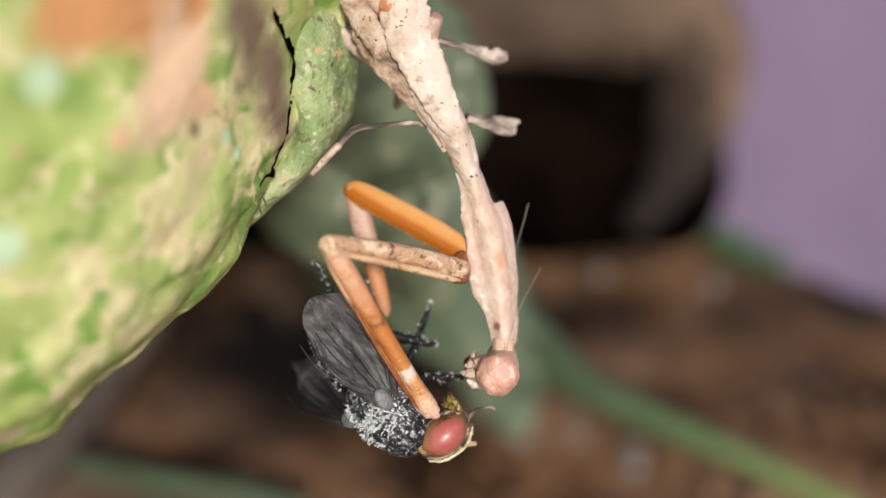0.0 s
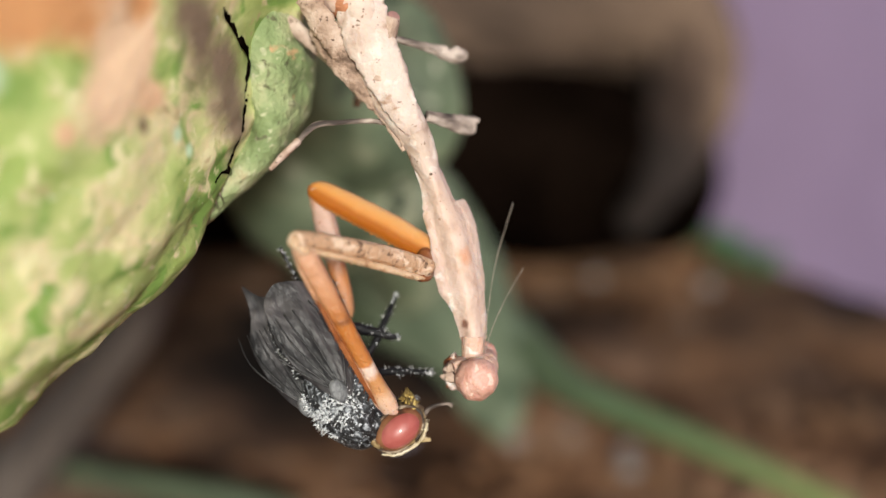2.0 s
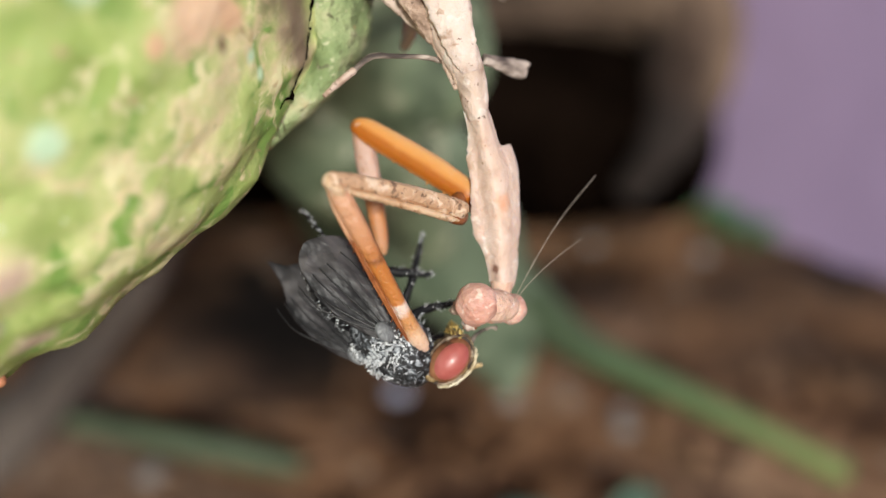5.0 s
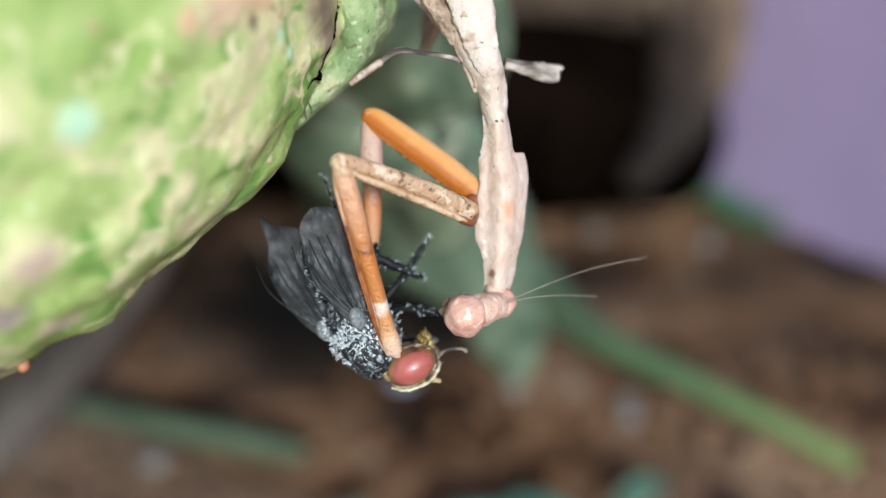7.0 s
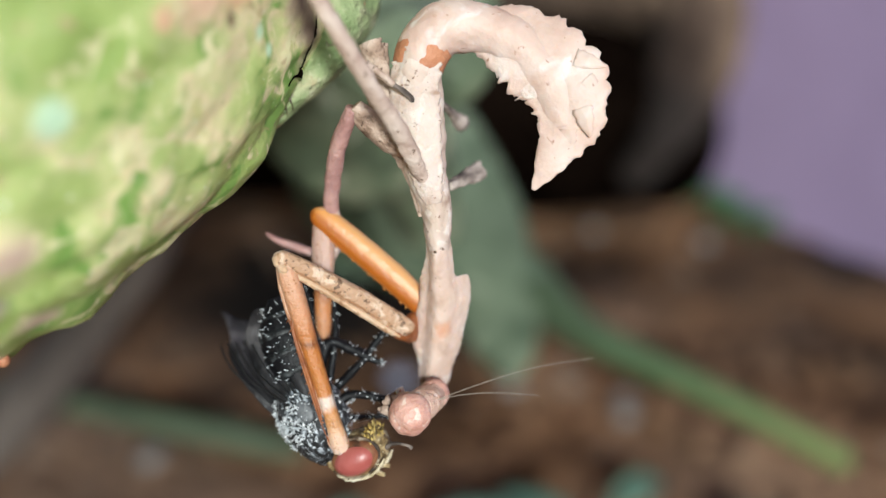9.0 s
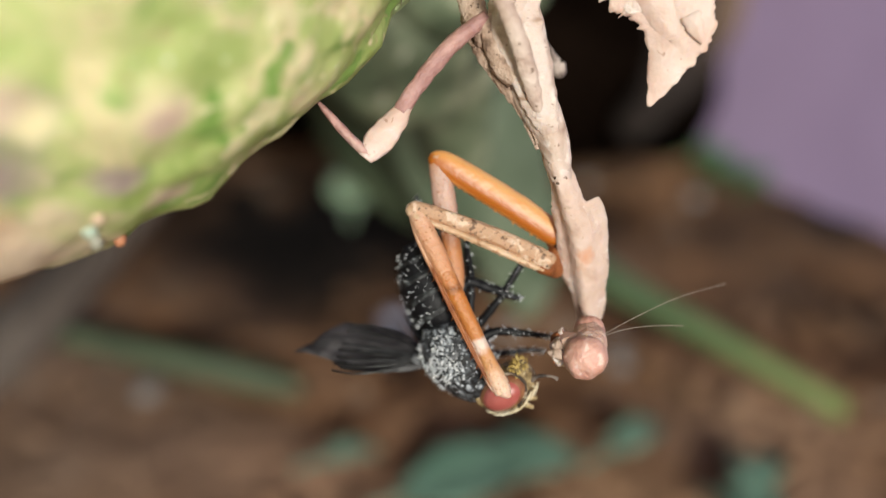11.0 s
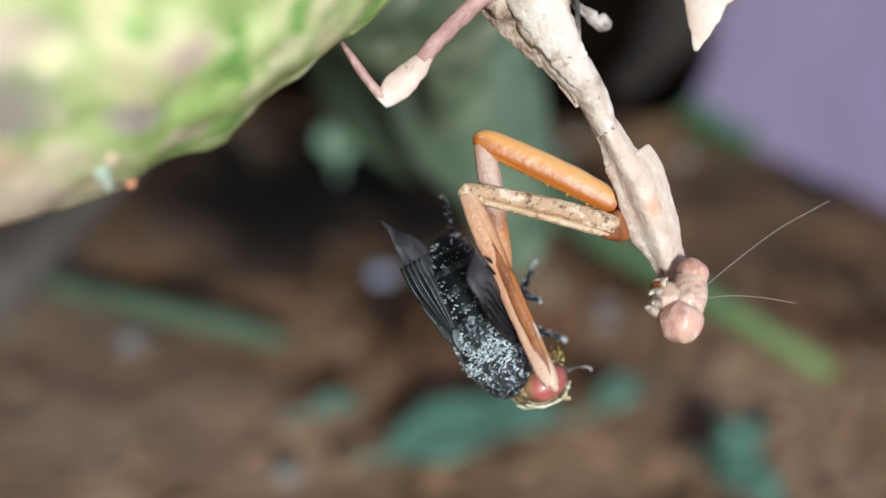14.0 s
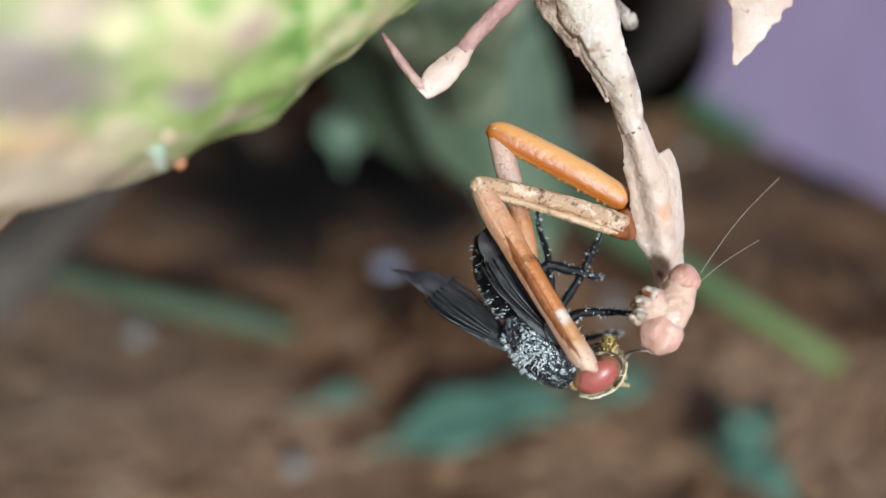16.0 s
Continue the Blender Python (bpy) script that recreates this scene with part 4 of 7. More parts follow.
    sheet(bm, [(*lo(-112, -296, -0.10), 0.15, 0.15), (*lo(-98, -235, -0.145), 0.15, 0.15), (*lo(-70, -165, -0.145), 0.12, 0.13), (*lo(-42, -100, -0.12), 0.08, 0.10), (*lo(-22, -62, -0.10), 0.04, 0.06)],
          n=90, across=16, cup=0.30, thick=0.022, ragged=0.14, wave=0.02, seed=5.0)
    part("back_plate", bm, husk_pale, mantis)
    for deep, shift, seed in ((-0.07, 0, 8.0), (-0.02, 9, 11.0)):
        bm = bmesh.new()
        sheet(bm, [(*lo(-206 + shift, -312, deep), 0.075, 0.075), (*lo(-160 - shift, -232 + shift, deep), 0.075, 0.08), (*lo(-108 - shift, -166 + shift, deep), 0.070, 0.07), (*lo(-62 - shift, -106 + shift, deep), 0.045, 0.05), (*lo(-42, -44 + shift, deep + 0.02), 0.012, 0.012)],
              n=70, across=10, cup=0.35, thick=0.018, ragged=0.20, wave=0.05, seed=seed)
        part("wing_bud", bm, husk_brown, mantis, "crinkled brown wing bud")

    # abdomen, curled, with leaf lobes; its own space starts at the joint
    bm = bmesh.new()
    tube(bm, [(0.0, 0, -0.02, 0.150, 0.13), (0.01, 0.01, 0.12, 0.16, 0.15), (0.12, 0.03, 0.25, 0.17, 0.15), (0.36, 0.05, 0.28, 0.15, 0.13), (0.62, 0.06, 0.20, 0.15, 0.10), (0.84, 0.06, 0.02, 0.14, 0.07), (0.94, 0.05, -0.20, 0.08, 0.04)],
         n=60, seg=24, rough=0.07, grain=1800, ridge=0.5)
    abdomen = part("abdomen", bm, husk_leaf, mantis, "pinkish tan curled abdomen")
    bm = bmesh.new()
    tube(bm, [(0.0, 0, -0.035, 0.157, 0.137), (0.0, 0, 0.03, 0.165, 0.148), (0.015, 0.01, 0.10, 0.166, 0.154), (0.05, 0.02, 0.16, 0.155, 0.14)], n=20, seg=24, rough=0.05, grain=2500)
    part("band", bm, husk_red, abdomen, "red-brown first ring")
    bm = bmesh.new()
    sheet(bm, [(0.34, 0.02, 0.30, 0.17, 0.13), (0.60, 0.01, 0.25, 0.27, 0.22), (0.84, 0.0, 0.10, 0.27, 0.27), (0.94, 0.0, -0.12, 0.19, 0.24), (0.92, 0.0, -0.35, 0.10, 0.14), (0.86, 0.01, -0.60, 0.012, 0.012)],
          n=80, across=14, cup=0.15, thick=0.022, ragged=0.20, wave=0.045, seed=4.0)
    part("leaf_lobe", bm, husk_leaf, abdomen, "ragged pink leaf-like lobe")
    lobes = (((0.92, 0.0, 0.22), (1.16, 0.02, 0.20), 0.055), ((1.00, 0.0, 0.10), (1.20, 0.02, -0.04), 0.065), ((1.03, 0.0, -0.06), (1.14, 0.02, -0.26), 0.06), ((0.98, 0.0, -0.20), (1.03, 0.02, -0.42), 0.055), ((0.70, 0.02, 0.02), (0.66, 0.0, -0.22), 0.12))
    for i, (a, b, w) in enumerate(lobes):
        bm = bmesh.new()
        b = [p + (q - p) * (0.80 if i < 4 else 0.4) for p, q in zip(a, b)]
        mid = [(p + q) / 2 for p, q in zip(a, b)]
        sheet(bm, [(*a, w, w), (*mid, w * 0.8, w * 0.8), (*[p * 0.2 + q * 0.8 for p, q in zip(a, b)], w * 0.4, w * 0.4), (*b, 0.006, 0.006)], n=20, across=6, cup=0.2, thick=0.018, ragged=0.3, wave=0.04, seed=i * 3.0)
        part("tooth", bm, husk_pale if i == 4 else husk_leaf, abdomen)
    parts["abdomen"] = abdomen

    # grasping legs: thigh and shin, each from its own joint along +x
    def thigh(length, material, front):
        bm = bmesh.new()
        if front:
            tube(bm, [(0.0, 0, -0.004, 0.045, 0.045), (0.05, 0, -0.014, 0.058, 0.056), (0.25, 0, -0.024, 0.060, 0.062), (0.50, 0, -0.026, 0.058, 0.062), (0.75, 0, -0.016, 0.054, 0.056), (length - 0.03, 0, -0.002, 0.056, 0.056), (length + 0.02, 0, 0.008, 0.050, 0.048), (length + 0.05, 0, 0.012, 0.022, 0.022)],
                 n=48, seg=24, rough=0.09, grain=2600, ridge=0.25, box=0.72)
        else:
            tube(bm, [(-0.02, 0, 0.0, 0.06, 0.05), (0.05, 0, -0.004, 0.080, 0.06), (0.30, 0, -0.012, 0.090, 0.066), (0.60, 0, -0.008, 0.088, 0.066), (length - 0.10, 0, 0.0, 0.084, 0.062), (length - 0.02, 0, 0.006, 0.074, 0.056), (length + 0.03, 0, 0.012, 0.050, 0.045), (length + 0.055, 0, 0.016, 0.020, 0.02)],
                 n=48, seg=24, rough=0.03, grain=900, ridge=0.15, box=0.72)
        leg = part("foreleg_thigh", bm, material, mantis, "mottled tan grasping thigh" if front else "glossy amber grasping thigh")
        # the joint with the body goes in behind the edge of the forebody
        bm = bmesh.new()
        if front:
            tube(bm, [(0.15, 0.010, 0.004, 0.040, 0.030), (0.08, 0.008, 0.004, 0.068, 0.052), (0.02, 0.030, 0.0, 0.080, 0.048), (-0.03, 0.090, -0.02, 0.096, 0.048), (-0.07, 0.150, -0.04, 0.096, 0.05), (-0.11, 0.21, -0.05, 0.05, 0.04)], n=22, seg=20, rough=0.07, grain=2200, box=0.75)
        else:
            tube(bm, [(0.06, 0.01, 0.0, 0.06, 0.045), (0.0, 0.04, 0.0, 0.085, 0.050), (-0.05, 0.09, 0.0, 0.088, 0.050), (-0.11, 0.16, 0.0, 0.06, 0.045)], n=18, seg=18, rough=0.06, grain=2200)
        part("hip", bm, amber_dark, leg, "dark red-brown hip joint")
        if front:
            bm = bmesh.new()
            tube(bm, [(0.04, -0.018, 0.052, 0.010, 0.014), (0.12, -0.026, 0.054, 0.020, 0.026), (0.30, -0.030, 0.046, 0.023, 0.030), (0.55, -0.030, 0.038, 0.023, 0.030), (0.80, -0.022, 0.040, 0.020, 0.026), (length - 0.02, -0.008, 0.042, 0.010, 0.014)], n=60, seg=12, rough=0.22, grain=3600)
            part("edge", bm, peach_edge, leg, "pale peach toothed lower edge")
            # knee plates
            for x, y, z, a, b in ((length + 0.0, -0.022, 0.010, 0.052, 0.050), (length - 0.04, -0.035, 0.046, 0.046, 0.034)):
                bm = bmesh.new()
                blob(bm, (x, y, z), (a, 0.034, b), level=3, rough=0.18, grain=2600)
                part("knee_plate", bm, peach_edge, leg)
        for i in range(16):
            x = 0.10 + i * (length - 0.22) / 15
            bm = bmesh.new()
            low = (0.074 - 0.014 * i / 15) if front else (0.078 + 0.006 * math.sin(i * 2.1))
            if front:
                blob(bm, (x + 0.006 * math.sin(i * 3.7), -0.044, low - 0.014), (0.019 if i % 2 else 0.013, 0.010, 0.011), level=2, rough=0.3, grain=3500)
                cone(bm, (x, -0.03, low - 0.006), (x - 0.006, -0.034, low - 0.002 + 0.008 * (i % 5 == 0)), 0.009)
            else:
                cone(bm, (x, -0.02, low - 0.008), (x - 0.008, -0.03, low + 0.004 + 0.008 * (i % 4 == 0)), 0.015)
            part("spine", bm, peach_edge if front else material, leg)
        return leg

    parts["thigh_near"] = thigh(0.93, tan_thigh, True)
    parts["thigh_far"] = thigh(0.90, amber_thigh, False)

    def shin(length, front):
        bm = bmesh.new()
        if front:
            tube(bm, [(-0.02, 0, 0, 0.046, 0.04), (0.11, 0, 0, 0.060, 0.050), (0.29, 0, 0, 0.062, 0.054), (0.49, 0, 0, 0.054, 0.050), (0.71, 0, 0, 0.049, 0.046), (0.90, 0, 0, 0.046, 0.044), (1.06, 0, 0, 0.048, 0.044), (1.18, 0, 0, 0.058, 0.044), (length, 0, 0.0, 0.052, 0.034)],
                 n=60, seg=24, rough=0.035, grain=1500, ridge=0.9, box=0.58)
            leg = part("foreleg_shin", bm, shin_bands, mantis, "pink, amber and white banded grasping shin")
            bm = bmesh.new()
            tube(bm, [(0.36, -0.022, -0.050, 0.010, 0.014), (0.5, -0.026, -0.066, 0.013, 0.022), (0.7, -0.026, -0.058, 0.012, 0.022), (1.12, -0.020, -0.056, 0.010, 0.014)], n=30, seg=8, rough=0.2, grain=2500)
            part("groove", bm, amber_dark, leg, "dark inner edge")
            bm = bmesh.new()
            tube(bm, [(0.02, 0.012, -0.040, 0.012, 0.030), (0.20, 0.014, -0.062, 0.018, 0.044), (0.55, 0.014, -0.058, 0.018, 0.044), (0.90, 0.014, -0.052, 0.016, 0.042), (1.14, 0.012, -0.056, 0.016, 0.038), (1.22, 0.008, -0.050, 0.010, 0.026)], n=40, seg=14, rough=0.10, grain=1400, box=0.6)
            part("inner_face", bm, shin_pink, leg, "pale pink inner face")
            bm = bmesh.new()
            tube(bm, [(0.30, -0.01, -0.060, 0.006, 0.02), (0.55, -0.02, -0.072, 0.008, 0.03), (1.0, -0.02, -0.066, 0.008, 0.03), (1.2, -0.01, -0.050, 0.006, 0.02)], n=30, seg=8, rough=0.25, grain=2500)
            part("keel", bm, amber_dark, leg, "thin dark keel along the inner edge")
            for i in range(12):
                x = 0.36 + i * 0.066
                bm = bmesh.new()
                cone(bm, (x, -0.02, -0.062), (x + 0.03, -0.035, -0.092 - 0.008 * (i % 2)), 0.009)
                part("spine", bm, amber_dark, leg)
            bm = bmesh.new()
            tube(bm, [(length - 0.03, 0.0, 0.0, 0.055, 0.035), (length + 0.02, -0.005, 0.015, 0.03, 0.025), (length + 0.04, -0.005, 0.03, 0.006, 0.006)], n=10, seg=10, rough=0.2, grain=2500)
            part("claw", bm, shell_pink, leg)
        else:
            tube(bm, [(-0.02, 0, 0, 0.05, 0.05), (0.08, 0, 0, 0.066, 0.05), (0.30, 0, 0, 0.074, 0.055), (0.5, 0, 0, 0.06, 0.05), (0.68, 0, 0, 0.055, 0.05), (0.80, 0, 0, 0.04, 0.035), (length, 0, 0, 0.015, 0.015)], n=30, seg=16, rough=0.06, grain=2500, ridge=0.4, box=0.75)
            leg = part("foreleg_shin", bm, far_shin_bands, mantis, "translucent pink and brown grasping shin")
        return leg

    parts["shin_near"] = shin(1.25, True)
    parts["shin_far"] = shin(0.86, False)

    # head: own space starts at the near eye; +x to the mouth, +y to the other eye
    bm = bmesh.new()
    blob(bm, (-0.005, 0.16, 0.0), (0.112, 0.235, 0.100), level=5, rough=0.09, grain=1500)
    blob(bm, (0.09, 0.12, -0.01), (0.11, 0.10, 0.09), level=4, rough=0.16, grain=1500)
    head = part("head", bm, shell_pink, mantis, "rounded pink-tan head")
    for y, r in ((0.0, 0.130), (0.34, 0.096)):
        bm = bmesh.new()
        blob(bm, (0, y, 0), (r, r * 0.95, r), level=5, rough=0.08, grain=1500)
        part("eye", bm, eye_pink, head, "dull pink compound eye")
    rng = random.Random(9)
    for i in range(11):
        bm = bmesh.new()
        y, z = rng.uniform(-0.02, 0.20), rng.uniform(-0.09, 0.08)
        l = rng.uniform(0.02, 0.07)
        tube(bm, [(0.13, y, z, 0.035, 0.03), (0.15 + l * 0.6, y + rng.uniform(-0.02, 0.02), z * 0.9, rng.uniform(0.022, 0.036), 0.026), (0.16 + l, y * 0.9, z * 0.7 + rng.uniform(-0.03, 0.03), 0.008, 0.008)], n=12, seg=8, rough=0.5, grain=2500)
        part("mouthpart", bm, (husk_brown, husk_pale, husk_pale, amber_dark)[i % 4], head, "pale bristly mouthpart")
    for i in (0, 1):
        bm = bmesh.new()
        k = (1.22, 0.75)[i]
        tube(bm, [(0.0, 0.0, 0.0, 0.0026, 0.0026), (0.25 * k, 0.0, 0.02 - 0.035 * i, 0.0013, 0.0013), (0.55 * k, 0.02, 0.02 - 0.09 * i, 0.0008, 0.0008), (0.88 * k, 0.05, -0.03 - 0.13 * i, 0.0004, 0.0004)], n=30, seg=6)
        parts["antenna_%d" % i] = part("antenna", bm, hair, mantis, "thin pale antenna")
    parts["head"] = head
    bm = bmesh.new()
    tube(bm, [(*lo(52, 300), 0.072, 0.072), (*lo(50, 325), 0.066, 0.066), (*lo(46, 348), 0.06, 0.06)], n=12, seg=14, rough=0.1, grain=2500)
    part("neck", bm, shell_pink, front)

    # walking legs, each from its own hip along +x; +z is the side away from the body's back
    def leg(name, rows, material, label, pieces):
        bm = bmesh.new()
        tube(bm, rows, n=48, seg=14, rough=0.15, grain=1900, ridge=0.4)
        ob = part(name, bm, material, mantis, label)
        for nm, r, m, lab in pieces:
            bm = bmesh.new()
            tube(bm, r, n=36, seg=12, rough=0.40 if nm == "lobe" else 0.15, grain=1700, ridge=0.3)
            part(nm, bm, m, ob, lab)
        return ob

    # stout thigh, long shin with a leaf-like lobe at its end, thin foot
    parts["leg_b"] = leg("middle_leg", [(0.0, 0, 0.0, 0.09, 0.07), (0.02, 0, -0.14, 0.10, 0.06), (0.01, 0, -0.30, 0.085, 0.05), (-0.02, 0, -0.42, 0.05, 0.04)], husk_brown, "lobed brown and pink walking leg", (
        ("shin", [(0.0, 0, -0.42, 0.045, 0.045), (0.28, 0, -0.36, 0.052, 0.045), (0.56, 0, -0.24, 0.05, 0.04), (0.72, 0, -0.15, 0.05, 0.04)], pink_leg, "mauve shin"),
        ("shin_lobe", [(0.66, 0, -0.18, 0.04, 0.035), (0.78, 0, -0.11, 0.075, 0.035), (0.92, 0, -0.05, 0.085, 0.03), (1.03, 0, 0.0, 0.045, 0.03)], husk_leaf, "tan leaf-like lobe"),
        ("foot", [(1.0, 0, 0.0, 0.03, 0.03), (1.06, 0, -0.17, 0.03, 0.03), (1.10, 0, -0.33, 0.022, 0.022), (1.12, 0.03, -0.42, 0.012, 0.012)], pink_leg, "thin foot")))
    parts["leg_a"] = leg("middle_leg", [(0.0, 0, 0, 0.019, 0.019), (0.22, 0, -0.09, 0.016, 0.016), (0.45, 0, -0.14, 0.016, 0.016)], grey_leg, "thin grey banded walking leg", (
        ("shin", [(0.45, 0, -0.14, 0.017, 0.017), (0.58, 0, -0.16, 0.019, 0.016), (0.72, 0, -0.10, 0.015, 0.015)], grey_leg, ""),
        ("foot", [(0.72, 0, -0.10, 0.022, 0.022), (0.86, 0, -0.04, 0.02, 0.02), (0.96, 0, 0.01, 0.012, 0.012)], husk_brown, "dark thin foot")))
    parts["leg_c"] = leg("hind_leg", [(-0.05, 0, 0, 0.03, 0.025), (0.10, 0, 0.0, 0.045, 0.03), (0.30, 0, -0.01, 0.055, 0.032), (0.50, 0, -0.01, 0.055, 0.032), (0.66, 0, 0.0, 0.05, 0.035)], mauve_leg, "long grey-brown hind leg", (
        ("shin", [(0.60, 0, 0.0, 0.05, 0.04), (0.85, 0.02, 0.01, 0.05, 0.04), (1.15, 0.10, 0.02, 0.05, 0.04), (1.5, 0.2, 0.02, 0.045, 0.04)], mauve_leg, "grey shin"),))
    parts["leg_r"] = leg("far_leg", [(0.0, 0, 0, 0.035, 0.025), (0.15, 0, 0.0, 0.045, 0.022), (0.30, 0, 0.0, 0.062, 0.02), (0.38, 0, 0.005, 0.06, 0.018), (0.43, 0, 0.01, 0.045, 0.012)], grey_leg, "short grey lobed leg on the far side", (
        ("lobe", [(0.32, 0, 0.02, 0.03, 0.02), (0.39, 0, 0.035, 0.035, 0.02), (0.46, 0, 0.055, 0.012, 0.012)], grey_leg, ""),))
    parts["leg_q"] = leg("far_leg", [(0.0, 0, 0, 0.022, 0.02), (0.22, 0, 0.0, 0.024, 0.02), (0.36, 0, 0.0, 0.035, 0.022), (0.44, 0, 0.0, 0.045, 0.024)], grey_leg, "thin grey leg with a flattened end", (
        ("lobe", [(0.38, 0, 0, 0.035, 0.022), (0.46, 0, -0.01, 0.048, 0.025), (0.54, 0, 0.0, 0.055, 0.025), (0.60, 0, 0.01, 0.03, 0.015)], grey_leg, ""),))
    return mantis, parts


mantis, body = build_mantis()


# ---- the fly ----
def build_fly():
    """Own space: the head at the origin, the tail along +x, the back along +z."""
    fly = tagged(new("fly"), "dark bristly fly with red eyes, held by the mantis", "fly")
    rng = random.Random(4)
    bm = bmesh.new()
    blob(bm, (0.0, 0, 0), (0.158, 0.185, 0.205), level=4, rough=0.12, grain=2500)
    head = part("head", bm, face_gold, fly, "golden grey head")
    head.matrix_basis = pose(*cm(0.005, -0.085, -0.11), -40, 0, 0) @ Matrix.Scale(0.90, 4)
    for s in (-1, 1):
        bm = bmesh.new()
        blob(bm, (0.004, s * 0.105, 0.006), (0.128, 0.108, 0.182), level=4)
        part("eye_rim", bm, eye_rim, head, "amber rim of the eye")
        bm = bmesh.new()
        blob(bm, (-0.002, s * 0.130, 0.004), (0.110, 0.100, 0.158), level=4)
        part("eye", bm, eye_red, head, "dull red compound eye")
        bm = bmesh.new()
        ring = []
        for k in range(41):
            a = 2 * math.pi * k / 40
            ring.append((0.004 + 0.131 * math.cos(a), s * (0.118 + 0.02 * math.cos(a)), 0.006 + 0.184 * math.sin(a), 0.012, 0.012))
        tube(bm, ring, n=90, seg=8, side=(0, 1, 0), rough=0.6, grain=2600, closed=False)
        part("orbit", bm, orbit_skin, head, "dull gold ring round the eye")
        # cream band down the face, beside the eye
        bm = bmesh.new()
        tube(bm, [(-0.06, s * 0.09, 0.200, 0.006, 0.01), (-0.118, s * 0.105, 0.13, 0.012, 0.02), (-0.150, s * 0.105, 0.02, 0.013, 0.025), (-0.142, s * 0.095, -0.09, 0.014, 0.02), (-0.09, s * 0.09, -0.175, 0.006, 0.01)], n=60, seg=10, rough=0.75, grain=3600)
        part("face_band", bm, cream_face, head, "cream band beside the eye")
        bm = bmesh.new()
        for k in range(7):
            blob(bm, (-0.02 + 0.02 * k, s * (0.14 - 0.004 * k), 0.195 - 0.004 * (k - 3) ** 2), (0.022, 0.020, 0.020), level=2, rough=0.4, grain=3000)
        part("cheek", bm, face_gold, head, "golden bristly cheek")
    bm = bmesh.new()
    tube(bm, [(-0.10, -0.05, -0.02, 0.02, 0.02), (-0.15, -0.06, -0.06, 0.022, 0.02), (-0.19, -0.09, -0.12, 0.014, 0.014)], n=10, seg=8, rough=0.4, grain=3000)
    part("antenna", bm, face_gold, head, "pale short antenna")
    bm = bmesh.new()
    tube(bm, [(-0.09, 0.05, -0.02, 0.02, 0.02), (-0.14, 0.06, -0.06, 0.022, 0.02), (-0.18, 0.09, -0.10, 0.014, 0.014)], n=10, seg=8, rough=0.4, grain=3000)
    part("antenna", bm, face_gold, head, "pale short antenna")
    bm = bmesh.new()
    tube(bm, [(-0.04, -0.02, -0.17, 0.02, 0.02), (-0.03, -0.04, -0.26, 0.013, 0.013), (-0.07, -0.06, -0.35, 0.010, 0.010), (-0.11, -0.06, -0.38, 0.015, 0.012)], n=16, seg=8, rough=0.3, grain=3000)
    part("proboscis", bm, grey_leg, head, "thin grey proboscis")
    bm = bmesh.new()
    for i in range(70):
        a = rng.uniform(-0.15, 0.08)
        p = Vector((rng.uniform(0.05, 0.15), a, -0.12 - rng.uniform(0, 0.08)))
        cone(bm, p, p + Vector((rng.uniform(-0.02, 0.05), rng.uniform(-0.04, 0.02), -rng.uniform(0.01, 0.035))), 0.010, 3)
    part("cheek_tuft", bm, yellow_tuft, head, "yellow bristly cheek tuft")
    bm = bmesh.new()
    for i in range(170):
        a = rng.uniform(0, 2 * math.pi)
        x = rng.uniform(-0.13, 0.10)
        k = math.sqrt(max(0.05, 1 - (x / 0.15) ** 2))
        p = Vector((x, 0.195 * k * math.cos(a), 0.172 * k * math.sin(a)))
        if abs(math.cos(a)) > 0.72:
            continue
        d = Vector((rng.uniform(-0.8, 0.2), math.cos(a), math.sin(a))) * rng.uniform(0.02, 0.055)
        cone(bm, p - d * 0.2, p + d, rng.uniform(0.005, 0.011), 3)
    part("face_hair", bm, face_hair, head, "pale gold hairs round the face")

    bm = bmesh.new()
    tube(bm, [(0.0, -0.05, -0.07, 0.07, 0.08), (0.08, -0.03, -0.03, 0.11, 0.12), (0.16, 0, 0.02, 0.17, 0.18), (0.26, 0, 0.03, 0.205, 0.215), (0.40, 0, 0.035, 0.21, 0.22), (0.52, 0, 0.03, 0.17, 0.18), (0.58, 0, 0.01, 0.10, 0.10)], n=40, seg=28, rough=0.05, grain=3000)
    thorax = part("thorax", bm, fly_dust, fly, "black thorax dusted silvery white")
    bm = bmesh.new()
    tube(bm, [(0.52, 0, 0.0, 0.09, 0.09), (0.60, 0, -0.01, 0.16, 0.165), (0.74, 0, -0.03, 0.19, 0.195), (0.90, 0, -0.05, 0.175, 0.175), (1.03, 0, -0.07, 0.12, 0.12), (1.12, 0, -0.08, 0.05, 0.05)], n=44, seg=28, rough=0.03, grain=2500)
    abdomen = part("abdomen", bm, fly_black, fly, "glossy blue-black abdomen")
    for x, z, r in ((0.66, -0.02, 0.181), (0.78, -0.035, 0.194), (0.90, -0.05, 0.178), (1.0, -0.065, 0.135)):
        bm = bmesh.new()
        tube(bm, [(x - 0.02, 0, z, r * 0.985, r * 0.985), (x, 0, z, r * 1.03, r * 1.03), (x + 0.025, 0, z - 0.002, r * 0.96, r * 0.96)], n=8, seg=28, rough=0.03, grain=3000)
        part("ring", bm, fly_ring, abdomen, "grey edge of a body ring")

    def bristles(n, x0, x1, radius, length, r):
        bm = bmesh.new()
        for _ in range(n):
            x, a = rng.uniform(x0, x1), rng.uniform(0, 2 * math.pi)
            rad = radius(x)
